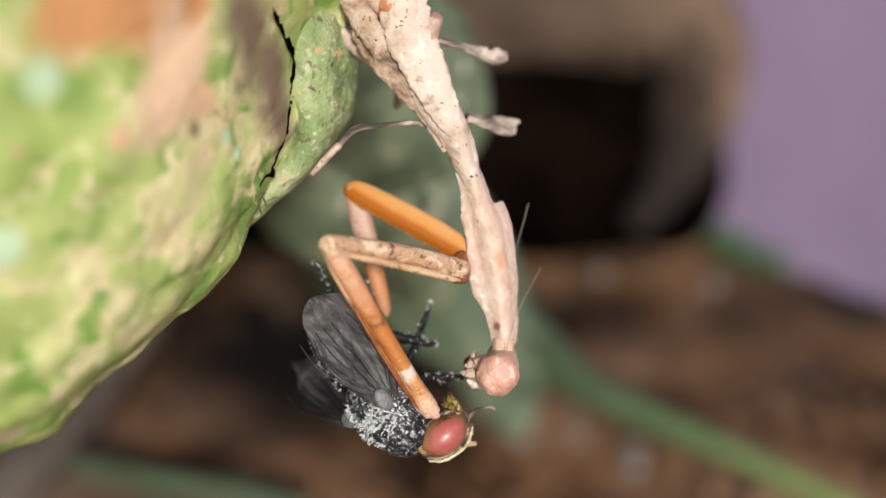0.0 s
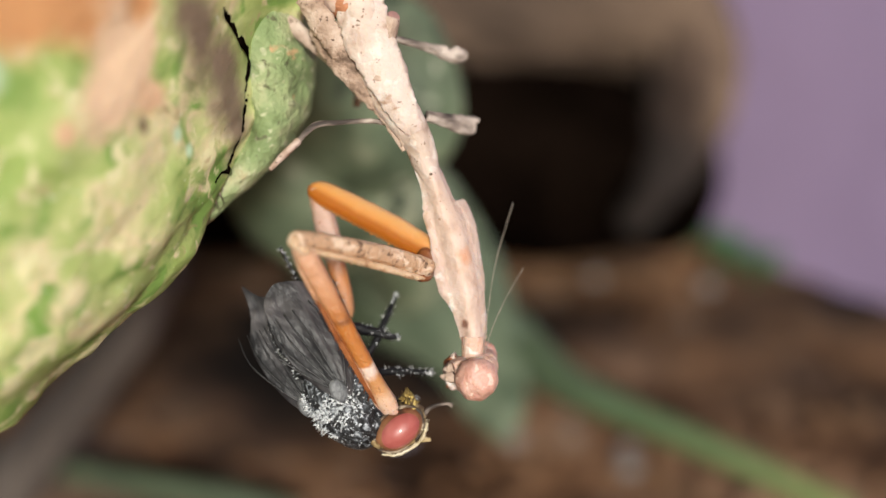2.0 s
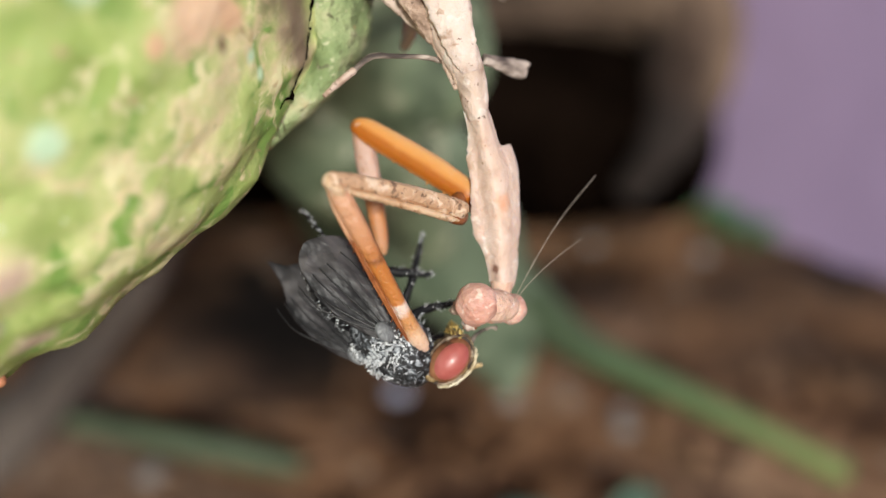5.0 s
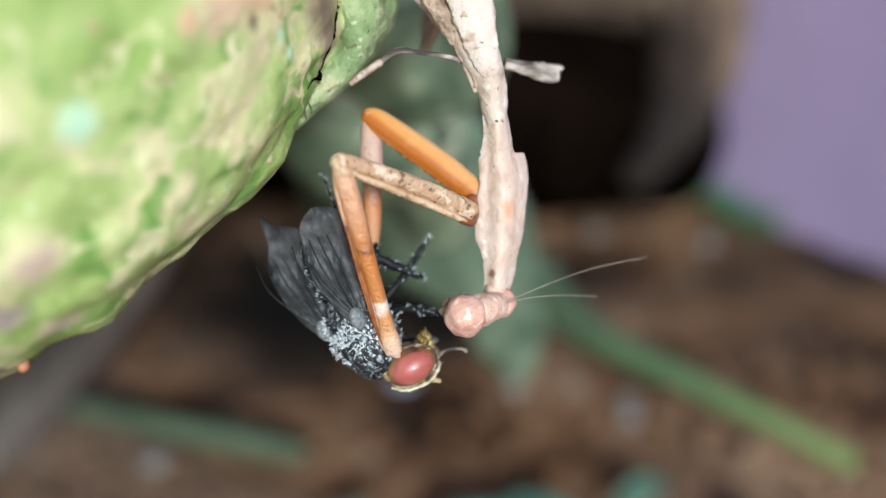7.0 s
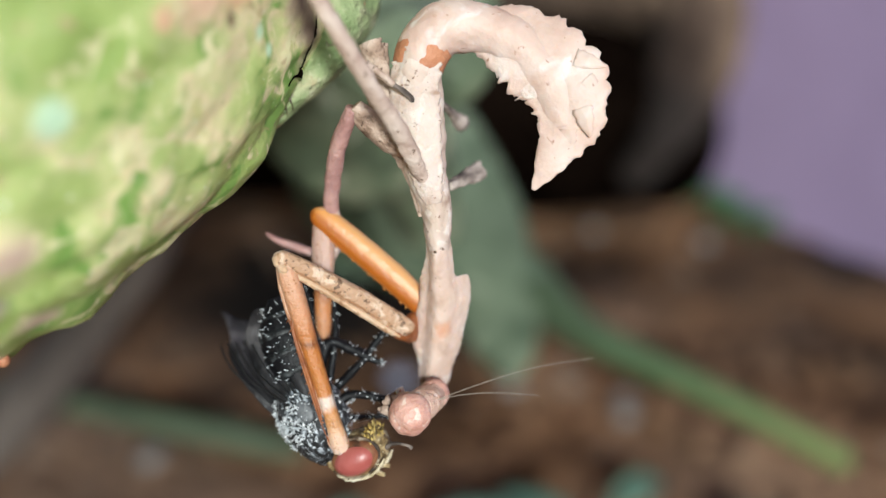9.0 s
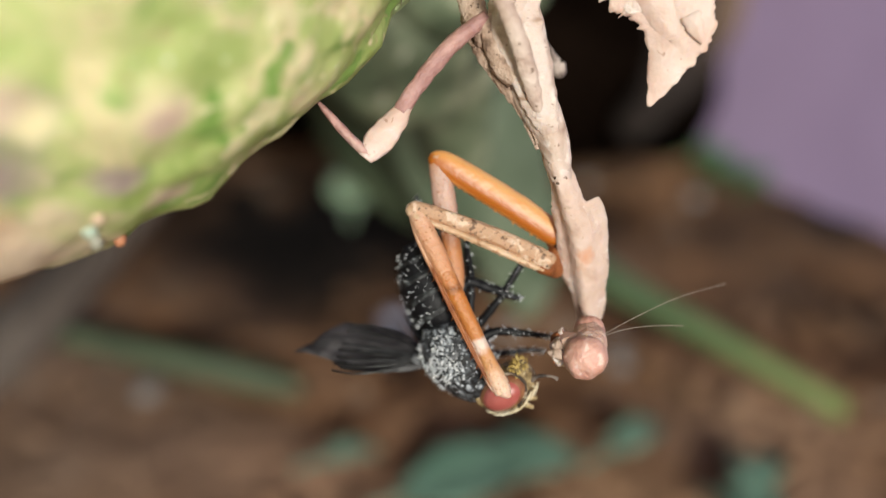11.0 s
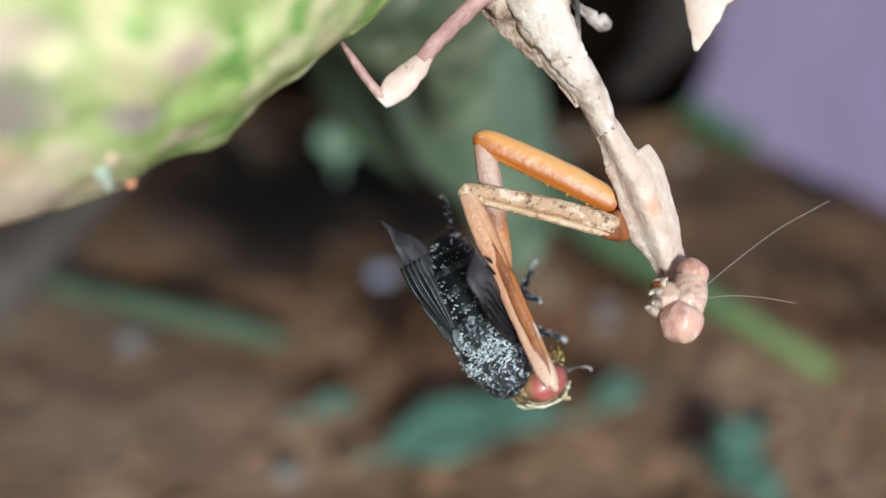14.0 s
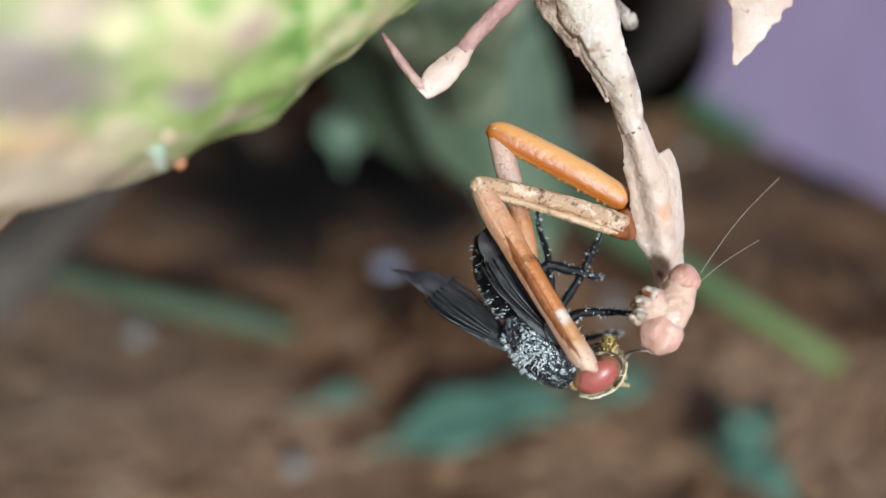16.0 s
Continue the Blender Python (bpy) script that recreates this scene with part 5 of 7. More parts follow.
            out = Vector((0.35, math.cos(a), math.sin(a))).normalized()
            p = Vector((x, math.cos(a) * rad, math.sin(a) * rad - (0.16 * (x - 0.6) if x > 0.6 else 0)))
            cone(bm, p, p + out * rng.uniform(0.5, 1) * length, r, 3)
        return bm

    bm = bmesh.new()
    for _ in range(820):
        x, a = rng.gauss(0.35, 0.10), rng.gauss(math.pi / 2 + 0.42, 0.70)
        x = min(max(x, 0.13), 0.53)
        rad = 0.218 * math.sqrt(max(0.05, 1 - ((x - 0.36) / 0.28) ** 2))
        p = Vector((x, math.cos(a) * rad, 0.03 + math.sin(a) * rad))
        if noise.noise(p * 9) < -0.06:
            continue
        # a short crooked thread
        d = Vector((rng.uniform(-1, 1), math.cos(a) * 0.5 + rng.uniform(-0.8, 0.8), math.sin(a) * 0.5 + rng.uniform(-0.8, 0.8))).normalized()
        q = p + d * rng.uniform(0.010, 0.028)
        r = rng.uniform(0.004, 0.008)
        cone(bm, q, p - d * 0.01, r, 3)
        cone(bm, q - d * 0.004, q + (d + Vector((rng.uniform(-1, 1), rng.uniform(-1, 1), rng.uniform(-1, 1)))).normalized() * rng.uniform(0.010, 0.030), r, 3)
    part("dust", bm, fly_hair, thorax, "white flecks of dust")
    part("bristles", bristles(150, 0.12, 0.54, lambda x: 0.21 * math.sqrt(max(0.05, 1 - ((x - 0.36) / 0.28) ** 2)), 0.035, 0.007), fly_hair, thorax, "silvery bristles")
    part("bristles", bristles(300, 0.60, 1.1, lambda x: 0.185 * math.sqrt(max(0.03, 1 - ((x - 0.77) / 0.37) ** 2)), 0.030, 0.0046), fly_hair, abdomen, "silvery bristles")

    def wing(label, spike):
        """From the hinge along +x, broad in z, pleated like a fan."""
        bm = bmesh.new()
        tip = [(0.72, 0.04, 0.02, 0.13, 0.10), (0.80, 0.055, 0.045, 0.055, 0.045), (0.87, 0.075, 0.06, 0.024, 0.020), (0.93, 0.10, 0.07, 0.005, 0.005)] if spike else [(0.72, 0.04, 0.01, 0.165, 0.13), (0.79, 0.05, 0.02, 0.06, 0.06), (0.81, 0.05, 0.025, 0.01, 0.01)]
        sheet(bm, [(0.0, 0, 0.0, 0.03, 0.03), (0.10, 0, 0.0, 0.12, 0.10), (0.28, 0.0, 0.0, 0.22, 0.165), (0.48, 0.02, 0.0, 0.255, 0.185), (0.62, 0.03, 0.0, 0.225, 0.165), *tip], n=46, across=32, cup=0.2, thick=0.006, wave=0.03, ragged=0.05, seed=1.0)
        for v in bm.verts:
            x, z = v.co.x * 100, v.co.z * 100
            a = math.atan2(z, x + 0.06)
            grow = min(1.0, max(0.0, x) / 0.35)
            v.co.y += 0.01 * grow * (0.011 * math.sin(a * 11 + 0.6) + 0.006 * math.sin(a * 27) + 0.022 * noise.noise(Vector((x * 5, z * 5, 2 + spike))) + 0.008 * noise.noise(Vector((x * 16, z * 16, 5))))
        ob = part("wing", bm, fly_wing, fly, label)
        for i in range(8):
            f = -0.24 + i * 0.062
            bm = bmesh.new()
            tube(bm, [(0.02, -0.004, 0.0, 0.008, 0.006), (0.20, -0.006, -f * 0.5, 0.006, 0.007), (0.43, 0.004, -f * 0.95, 0.0045, 0.010), (0.62, 0.02, -f * 0.92 + 0.01, 0.003, 0.012)], n=16, seg=5, rough=0.2, grain=1500)
            part("vein", bm, fly_vein, ob)
        bm = bmesh.new()
        blob(bm, (0.07, -0.02, 0.03), (0.075, 0.02, 0.05), level=3, rough=0.2, grain=2200)
        part("wing_scale", bm, scale_grey, ob, "small grey scale over the wing's root")
        return ob

    near = wing("smoky grey wing folded over the abdomen", 0)
    far = wing("crumpled smoky grey wing held out from the body", 1)

    def fly_leg(points, label=""):
        bm = bmesh.new()
        points = [(*p[:3], p[3] * 0.78, p[4] * 0.78) for p in points]
        tube(bm, points, n=40, seg=9, rough=0.3, grain=2800)
        ob = part("leg", bm, fly_black, fly, label or "thin black bristly leg")
        rows = spline(points, 22)
        bm = bmesh.new()
        for q in rows[4:]:
            for _ in range(4):
                d = Vector((rng.uniform(-1, 1), rng.uniform(-1, 1), rng.uniform(-1, 1))).normalized()
                p = Vector(q[:3]) + d * q[3] * 0.9
                cone(bm, p, p + d * rng.uniform(0.012, 0.034), 0.0055, 3)
        part("bristles", bm, fly_hair, ob)

    fly_leg([(0.36, -0.10, -0.14, 0.042, 0.042), (0.34, -0.12, -0.24, 0.038, 0.038), (0.25, -0.16, -0.36, 0.030, 0.030), (0.17, -0.20, -0.45, 0.022, 0.022), (0.13, -0.20, -0.50, 0.012, 0.012)])
    fly_leg([(0.55, -0.05, -0.10, 0.040, 0.040), (0.71, -0.10, -0.24, 0.044, 0.044), (0.58, -0.15, -0.36, 0.040, 0.040), (0.48, -0.18, -0.43, 0.028, 0.028), (0.44, -0.20, -0.47, 0.014, 0.014)])
    fly_leg([(0.42, 0.05, -0.16, 0.036, 0.036), (0.50, -0.08, -0.36, 0.034, 0.034), (0.58, -0.14, -0.52, 0.030, 0.030), (0.64, -0.18, -0.64, 0.018, 0.018), (0.67, -0.20, -0.69, 0.010, 0.010)])
    fly_leg([(0.50, -0.08, -0.14, 0.030, 0.030), (0.74, -0.10, -0.30, 0.028, 0.028), (0.94, -0.08, -0.40, 0.020, 0.020), (1.04, -0.06, -0.50, 0.012, 0.012)])
    fly_leg([(0.50, 0.10, -0.12, 0.030, 0.030), (0.80, 0.12, -0.26, 0.026, 0.026), (1.10, 0.04, -0.29, 0.018, 0.018), (1.25, -0.02, -0.28, 0.011, 0.011), (1.36, -0.05, -0.28, 0.014, 0.014)])
    fly_leg([(0.24, 0.10, -0.14, 0.030, 0.030), (0.16, 0.14, -0.30, 0.026, 0.026), (0.10, 0.10, -0.42, 0.020, 0.020), (0.04, 0.08, -0.50, 0.012, 0.012)])
    return fly, near, far


fly, fly_wing_folded, fly_wing_out = build_fly()


# ---- what moves ----
def motions():
    walk(mantis, [
    (0, pose(0.00166, 0.05507, 0.12968, -24.9, -0.2, 0.1)),
    (0.5, pose(0.00165, 0.05474, 0.12973, -24.7, 0.8, -0.7)),
    (1, pose(0.00172, 0.05467, 0.12983, -24.6, -1.0, 0.3)),
    (1.5, pose(0.00193, 0.05476, 0.12978, -24.5, 0.2, -0.3)),
    (2, pose(0.00207, 0.05405, 0.12981, -24.2, -0.5, -0.2)),
    (2.5, pose(0.00162, 0.05508, 0.12906, -24.5, 2.6, -1.9)),
    (3, pose(0.00228, 0.05445, 0.12959, -24.3, -0.9, -0.4)),
    (3.5, pose(0.00219, 0.05347, 0.12961, -24.0, -0.3, -0.8)),
    (4, pose(0.00203, 0.05282, 0.12953, -24.4, -0.4, -1.3)),
    (4.5, pose(0.00160, 0.05219, 0.12972, -25.3, 4.2, -4.1)),
    (7, pose(0.00060, 0.05321, 0.12796, -26.8, 7.4, -7.1)),
    (7.5, pose(0.00024, 0.05216, 0.12715, -27.1, 10.5, -8.8)),
    (8, pose(0.00039, 0.05137, 0.12597, -26.1, 5.8, -8.2)),
    (8.2, pose(-0.00111, 0.05016, 0.12389, -26.5, 9.8, -11.2)),
    (10.3, pose(-0.00226, 0.04793, 0.12022, -23.9, 1.3, -16.5)),
    (10.5, pose(-0.00260, 0.04693, 0.12015, -23.9, -0.3, -16.1)),
    (11, pose(-0.00138, 0.04768, 0.11962, -24.6, -3.0, -15.2)),
    (11.5, pose(-0.00106, 0.04846, 0.11930, -25.7, -3.9, -14.8)),
    (12, pose(-0.00144, 0.04816, 0.11925, -25.4, -7.3, -13.3)),
    (12.5, pose(-0.00186, 0.04894, 0.11887, -26.4, -5.7, -14.7)),
    (13, pose(-0.00089, 0.04876, 0.11905, -26.6, -6.2, -14.6)),
    (13.5, pose(-0.00033, 0.04870, 0.11901, -26.2, -11.3, -11.1)),
    (14, pose(0.00000, 0.04880, 0.11905, -26.1, -15.3, -8.3)),
    (14.5, pose(-0.00031, 0.04827, 0.11917, -26.2, -11.7, -10.6)),
    (15, pose(-0.00083, 0.04894, 0.11908, -27.3, -5.0, -14.6)),
    (15.5, pose(-0.00132, 0.04878, 0.11822, -27.9, -4.2, -14.8)),
    (16, pose(-0.00111, 0.04846, 0.11807, -27.6, -7.3, -12.7)),
])
    walk(body["forebody"], [
    (0, pose(0.00000, 0.00000, 0.00000, 4.1, -1.3, 1.4)),
    (0.5, pose(0.00000, 0.00000, 0.00000, 2.6, 0.0, -0.4)),
    (1, pose(0.00000, 0.00000, 0.00000, -1.1, 1.2, 1.1)),
    (1.5, pose(0.00000, 0.00000, 0.00000, -0.8, -2.5, 0.8)),
    (2, pose(0.00000, 0.00000, 0.00000, 0.3, -3.5, 2.2)),
    (2.5, pose(0.00000, 0.00000, 0.00000, 2.4, -3.7, -1.6)),
    (3, pose(0.00000, 0.00000, 0.00000, 6.9, -4.2, 2.0)),
    (3.5, pose(0.00000, 0.00000, 0.00000, 4.8, -2.7, -1.2)),
    (4, pose(0.00000, 0.00000, 0.00000, 7.3, 0.2, -0.8)),
    (4.5, pose(0.00000, 0.00000, 0.00000, 8.3, -6.3, 0.1)),
    (7, pose(0.00000, 0.00000, 0.00000, 5.1, -0.5, 0.0)),
    (7.5, pose(0.00000, 0.00000, 0.00000, 7.9, -0.2, -1.6)),
    (8, pose(0.00000, 0.00000, 0.00000, 18.5, 3.6, -1.2)),
    (8.2, pose(0.00000, 0.00000, 0.00000, 20.1, 4.7, -0.3)),
    (10.3, pose(0.00000, 0.00000, 0.00000, 31.5, 4.2, -2.5)),
    (10.5, pose(0.00000, 0.00000, 0.00000, 33.7, 9.9, -7.5)),
    (11, pose(0.00000, 0.00000, 0.00000, 30.7, 1.8, -9.8)),
    (11.5, pose(0.00000, 0.00000, 0.00000, 27.8, -1.5, -9.7)),
    (12, pose(0.00000, 0.00000, 0.00000, 26.3, 8.1, 3.0)),
    (12.5, pose(0.00000, 0.00000, 0.00000, 19.8, 4.0, 7.0)),
    (13, pose(0.00000, 0.00000, 0.00000, 24.1, -1.2, -2.7)),
    (13.5, pose(0.00000, 0.00000, 0.00000, 16.5, -3.3, -7.2)),
    (14, pose(0.00000, 0.00000, 0.00000, 14.3, -5.5, -8.5)),
    (14.5, pose(0.00000, 0.00000, 0.00000, 18.1, -8.3, -8.8)),
    (15, pose(0.00000, 0.00000, 0.00000, 24.0, -9.3, -6.1)),
    (15.5, pose(0.00000, 0.00000, 0.00000, 24.2, -6.0, -5.5)),
    (16, pose(0.00000, 0.00000, 0.00000, 20.2, -5.3, -3.3)),
])
    walk(body["abdomen"], [
    (0, pose(-0.00390, 0.00000, 0.01037, 0.0, -55.0, 0.0)),
    (4.5, pose(-0.00390, 0.00000, 0.01037, 0.0, -52.0, 0.0)),
    (7, pose(-0.00390, 0.00000, 0.01037, 0.0, -27.0, 0.0)),
    (8, pose(-0.00390, 0.00000, 0.01037, 0.0, -26.0, 0.0)),
    (8.2, pose(-0.00390, 0.00000, 0.01037, 0.0, -4.0, 0.0)),
    (10.3, pose(-0.00390, 0.00000, 0.01037, 0.0, 0.0, 0.0)),
    (11.5, pose(-0.00390, 0.00000, 0.01037, 0.0, 0.0, 0.0)),
    (12.5, pose(-0.00300, 0.00000, 0.00962, 0.0, 0.0, 0.0)),
    (16, pose(-0.00300, 0.00000, 0.00962, 0.0, 0.0, 0.0)),
])
    walk(body["thigh_near"], [
    (0, pose(-0.00033, -0.00057, -0.00619, 172.8, -11.5, -147.8)),
    (0.5, pose(-0.00049, -0.00072, -0.00616, 173.4, -8.4, -141.2)),
    (1, pose(-0.00059, -0.00113, -0.00609, 167.4, -15.6, -139.5)),
    (1.5, pose(-0.00020, -0.00109, -0.00613, 170.9, -12.1, -141.4)),
    (2, pose(-0.00008, -0.00097, -0.00615, 170.4, -12.6, -140.7)),
    (2.5, pose(-0.00011, -0.00074, -0.00618, 176.4, -6.5, -147.8)),
    (3, pose(-0.00002, -0.00026, -0.00622, 173.4, -10.5, -145.2)),
    (3.5, pose(-0.00020, -0.00048, -0.00620, 172.6, -11.9, -144.8)),
    (4, pose(-0.00051, -0.00021, -0.00620, 172.0, -12.2, -143.5)),
    (4.5, pose(-0.00002, -0.00010, -0.00622, 177.8, -3.9, -142.4)),
    (7, pose(-0.00032, -0.00046, -0.00620, 175.8, -9.3, -148.9)),
    (7.5, pose(-0.00031, -0.00013, -0.00622, 177.3, -5.8, -144.4)),
    (8, pose(-0.00069, 0.00101, -0.00610, 174.3, -19.2, -154.5)),
    (8.2, pose(-0.00076, 0.00117, -0.00607, 175.2, -18.4, -154.6)),
    (10.3, pose(-0.00050, 0.00237, -0.00573, 179.3, -17.5, -149.6)),
    (10.5, pose(-0.00073, 0.00268, -0.00557, 179.8, -20.1, -153.6)),
    (11, pose(-0.00008, 0.00232, -0.00578, -177.0, -16.3, -162.0)),
    (11.5, pose(0.00021, 0.00196, -0.00590, -175.3, -15.7, -168.8)),
    (12, pose(-0.00074, 0.00189, -0.00589, -175.9, -22.9, -167.8)),
    (12.5, pose(-0.00053, 0.00117, -0.00609, -176.3, -20.2, -166.8)),
    (13, pose(-0.00007, 0.00160, -0.00602, -175.6, -13.7, -168.7)),
    (13.5, pose(0.00029, 0.00075, -0.00617, -176.8, -16.0, -165.2)),
    (14, pose(0.00008, 0.00054, -0.00620, -176.1, -20.1, -168.6)),
    (14.5, pose(0.00043, 0.00089, -0.00615, -178.0, -16.8, -162.0)),
    (15, pose(0.00050, 0.00153, -0.00601, -176.8, -5.7, -159.3)),
    (15.5, pose(0.00051, 0.00155, -0.00601, -176.4, -10.2, -167.3)),
    (16, pose(0.00004, 0.00117, -0.00611, -177.3, -12.9, -164.1)),
])
    walk(body["thigh_far"], [
    (0, pose(-0.00005, 0.00116, -0.00508, -170.4, -28.7, 160.6)),
    (0.5, pose(-0.00013, 0.00103, -0.00511, -170.8, -25.2, 159.4)),
    (1, pose(-0.00026, 0.00070, -0.00516, -170.5, -33.9, 163.7)),
    (1.5, pose(0.00008, 0.00073, -0.00516, -168.5, -29.1, 158.1)),
    (2, pose(0.00014, 0.00084, -0.00514, -170.5, -28.5, 161.7)),
    (2.5, pose(0.00022, 0.00101, -0.00511, -172.4, -21.0, 161.1)),
    (3, pose(0.00018, 0.00142, -0.00501, -171.4, -22.4, 160.0)),
    (3.5, pose(0.00013, 0.00122, -0.00507, -172.8, -25.1, 165.3)),
    (4, pose(-0.00014, 0.00145, -0.00501, -172.0, -28.8, 165.7)),
    (4.5, pose(0.00023, 0.00154, -0.00498, -170.8, -24.0, 160.7)),
    (7, pose(-0.00001, 0.00125, -0.00506, -174.1, -26.6, 170.8)),
    (7.5, pose(0.00005, 0.00150, -0.00499, -174.9, -24.0, 171.9)),
    (8, pose(-0.00026, 0.00240, -0.00462, -177.3, -31.5, -178.6)),
    (8.2, pose(-0.00034, 0.00253, -0.00455, 177.2, -29.5, -166.2)),
    (10.3, pose(-0.00007, 0.00338, -0.00397, -171.5, -26.2, -176.8)),
    (10.5, pose(-0.00007, 0.00356, -0.00381, -178.0, -30.3, -163.4)),
    (11, pose(-0.00006, 0.00329, -0.00402, -176.1, -26.9, -167.2)),
    (11.5, pose(0.00014, 0.00304, -0.00419, -175.4, -26.4, -168.9)),
    (12, pose(-0.00067, 0.00303, -0.00424, -176.6, -35.9, -167.7)),
    (12.5, pose(-0.00059, 0.00251, -0.00457, -177.6, -33.5, -166.0)),
    (13, pose(-0.00026, 0.00283, -0.00437, -176.3, -30.1, -168.4)),
    (13.5, pose(0.00015, 0.00216, -0.00470, -175.6, -29.2, -170.0)),
    (14, pose(0.00004, 0.00199, -0.00479, -175.1, -32.4, -171.4)),
    (14.5, pose(0.00030, 0.00226, -0.00463, -175.7, -28.7, -170.5)),
    (15, pose(0.00026, 0.00276, -0.00436, -173.3, -21.5, -177.1)),
    (15.5, pose(0.00024, 0.00278, -0.00435, -176.2, -22.3, -169.7)),
    (16, pose(-0.00015, 0.00251, -0.00456, -175.6, -25.6, -171.6)),
])
    walk(body["shin_near"], [
    (0, pose(-0.00804, -0.00543, -0.00434, 32.8, 55.5, 38.0)),
    (0.5, pose(-0.00766, -0.00648, -0.00480, 46.2, 50.0, 53.9)),
    (1, pose(-0.00741, -0.00694, -0.00360, 48.5, 54.4, 54.6)),
    (1.5, pose(-0.00731, -0.00676, -0.00418, 37.7, 55.2, 43.8)),
    (2, pose(-0.00710, -0.00671, -0.00412, 44.7, 55.7, 50.8)),
    (2.5, pose(-0.00793, -0.00567, -0.00513, 31.8, 53.4, 38.6)),
    (3, pose(-0.00753, -0.00547, -0.00452, 32.2, 60.3, 37.0)),
    (3.5, pose(-0.00764, -0.00573, -0.00429, 38.2, 55.6, 44.9)),
    (4, pose(-0.00781, -0.00562, -0.00423, 42.1, 52.1, 50.3)),
    (4.5, pose(-0.00737, -0.00576, -0.00560, 35.5, 45.7, 46.6)),
    (7, pose(-0.00818, -0.00520, -0.00470, 38.8, 58.5, 45.7)),
    (7.5, pose(-0.00783, -0.00552, -0.00528, 35.5, 53.1, 44.4)),
    (8, pose(-0.00862, -0.00276, -0.00305, 25.0, 63.3, 32.3)),
    (8.2, pose(-0.00874, -0.00261, -0.00314, 9.3, 61.6, 16.3)),
    (10.3, pose(-0.00815, -0.00211, -0.00294, 0.4, 59.1, 15.7)),
    (10.5, pose(-0.00855, -0.00120, -0.00237, -12.5, 60.9, 0.6)),
    (11, pose(-0.00856, -0.00045, -0.00316, -12.5, 57.3, 0.3)),
    (11.5, pose(-0.00857, 0.00022, -0.00338, -25.1, 56.3, -14.8)),
    (12, pose(-0.00911, 0.00008, -0.00226, -29.1, 62.4, -18.5)),
    (12.5, pose(-0.00903, -0.00083, -0.00288, -23.2, 59.5, -12.6)),
    (13, pose(-0.00893, -0.00017, -0.00382, -23.2, 57.4, -13.2)),
    (13.5, pose(-0.00836, -0.00154, -0.00361, -74.0, 60.7, -19.3)),
    (14, pose(-0.00848, -0.00118, -0.00301, -115.3, 67.6, -30.4)),
    (14.5, pose(-0.00803, -0.00185, -0.00346, -113.2, 67.6, -28.5)),
    (15, pose(-0.00815, -0.00174, -0.00509, -43.9, 53.6, 6.2)),
    (15.5, pose(-0.00842, -0.00046, -0.00436, -58.0, 52.3, -11.6)),
    (16, pose(-0.00868, -0.00131, -0.00403, -59.8, 53.4, -13.8)),
])
    walk(body["shin_far"], [
    (0, pose(-0.00750, 0.00378, -0.00077, 10.0, 75.7, 10.3)),
    (0.5, pose(-0.00775, 0.00391, -0.00128, 10.5, 75.8, 10.9)),
    (1, pose(-0.00743, 0.00279, -0.00014, 12.3, 78.2, 12.8)),
    (1.5, pose(-0.00722, 0.00366, -0.00079, 9.5, 75.8, 10.2)),
    (2, pose(-0.00737, 0.00332, -0.00085, 10.4, 77.0, 11.3)),
    (2.5, pose(-0.00772, 0.00373, -0.00188, 7.4, 72.8, 8.6)),
    (3, pose(-0.00764, 0.00426, -0.00158, 8.5, 75.7, 9.7)),
    (3.5, pose(-0.00775, 0.00330, -0.00125, 8.4, 75.3, 9.8)),
    (4, pose(-0.00778, 0.00339, -0.00067, 9.2, 76.7, 10.7)),
    (4.5, pose(-0.00753, 0.00425, -0.00131, 6.1, 71.7, 8.0)),
    (7, pose(-0.00795, 0.00254, -0.00104, 8.8, 78.9, 11.2)),
    (7.5, pose(-0.00808, 0.00267, -0.00133, 5.8, 74.6, 8.5)),
    (8, pose(-0.00793, 0.00221, 0.00009, 5.6, 80.3, 10.0)),
    (8.2, pose(-0.00794, 0.00065, -0.00011, 2.8, 77.2, 8.0)),
    (10.3, pose(-0.00813, 0.00293, -0.00000, -9.9, 75.2, 3.3)),
    (10.5, pose(-0.00752, 0.00134, 0.00073, -12.0, 78.4, 0.9)),
    (11, pose(-0.00789, 0.00151, 0.00005, -8.7, 74.4, 4.3)),
    (11.5, pose(-0.00777, 0.00149, -0.00018, -8.8, 74.8, 3.9)),
    (12, pose(-0.00780, 0.00147, 0.00103, -16.9, 82.4, -4.9)),
    (12.5, pose(-0.00787, 0.00069, 0.00040, -11.3, 79.5, 0.8)),
    (13, pose(-0.00788, 0.00126, 0.00015, -10.0, 77.7, 1.9)),
    (13.5, pose(-0.00758, 0.00080, -0.00031, -10.4, 78.6, 1.3)),
    (14, pose(-0.00747, 0.00086, 0.00004, -24.7, 85.4, -13.6)),
    (14.5, pose(-0.00749, 0.00096, -0.00031, -17.5, 83.8, -6.6)),
    (15, pose(-0.00811, 0.00233, -0.00106, -5.7, 70.0, 5.9)),
    (15.5, pose(-0.00795, 0.00130, -0.00093, -5.1, 69.5, 6.3)),
    (16, pose(-0.00818, 0.00133, -0.00067, -5.1, 70.7, 6.1)),
])
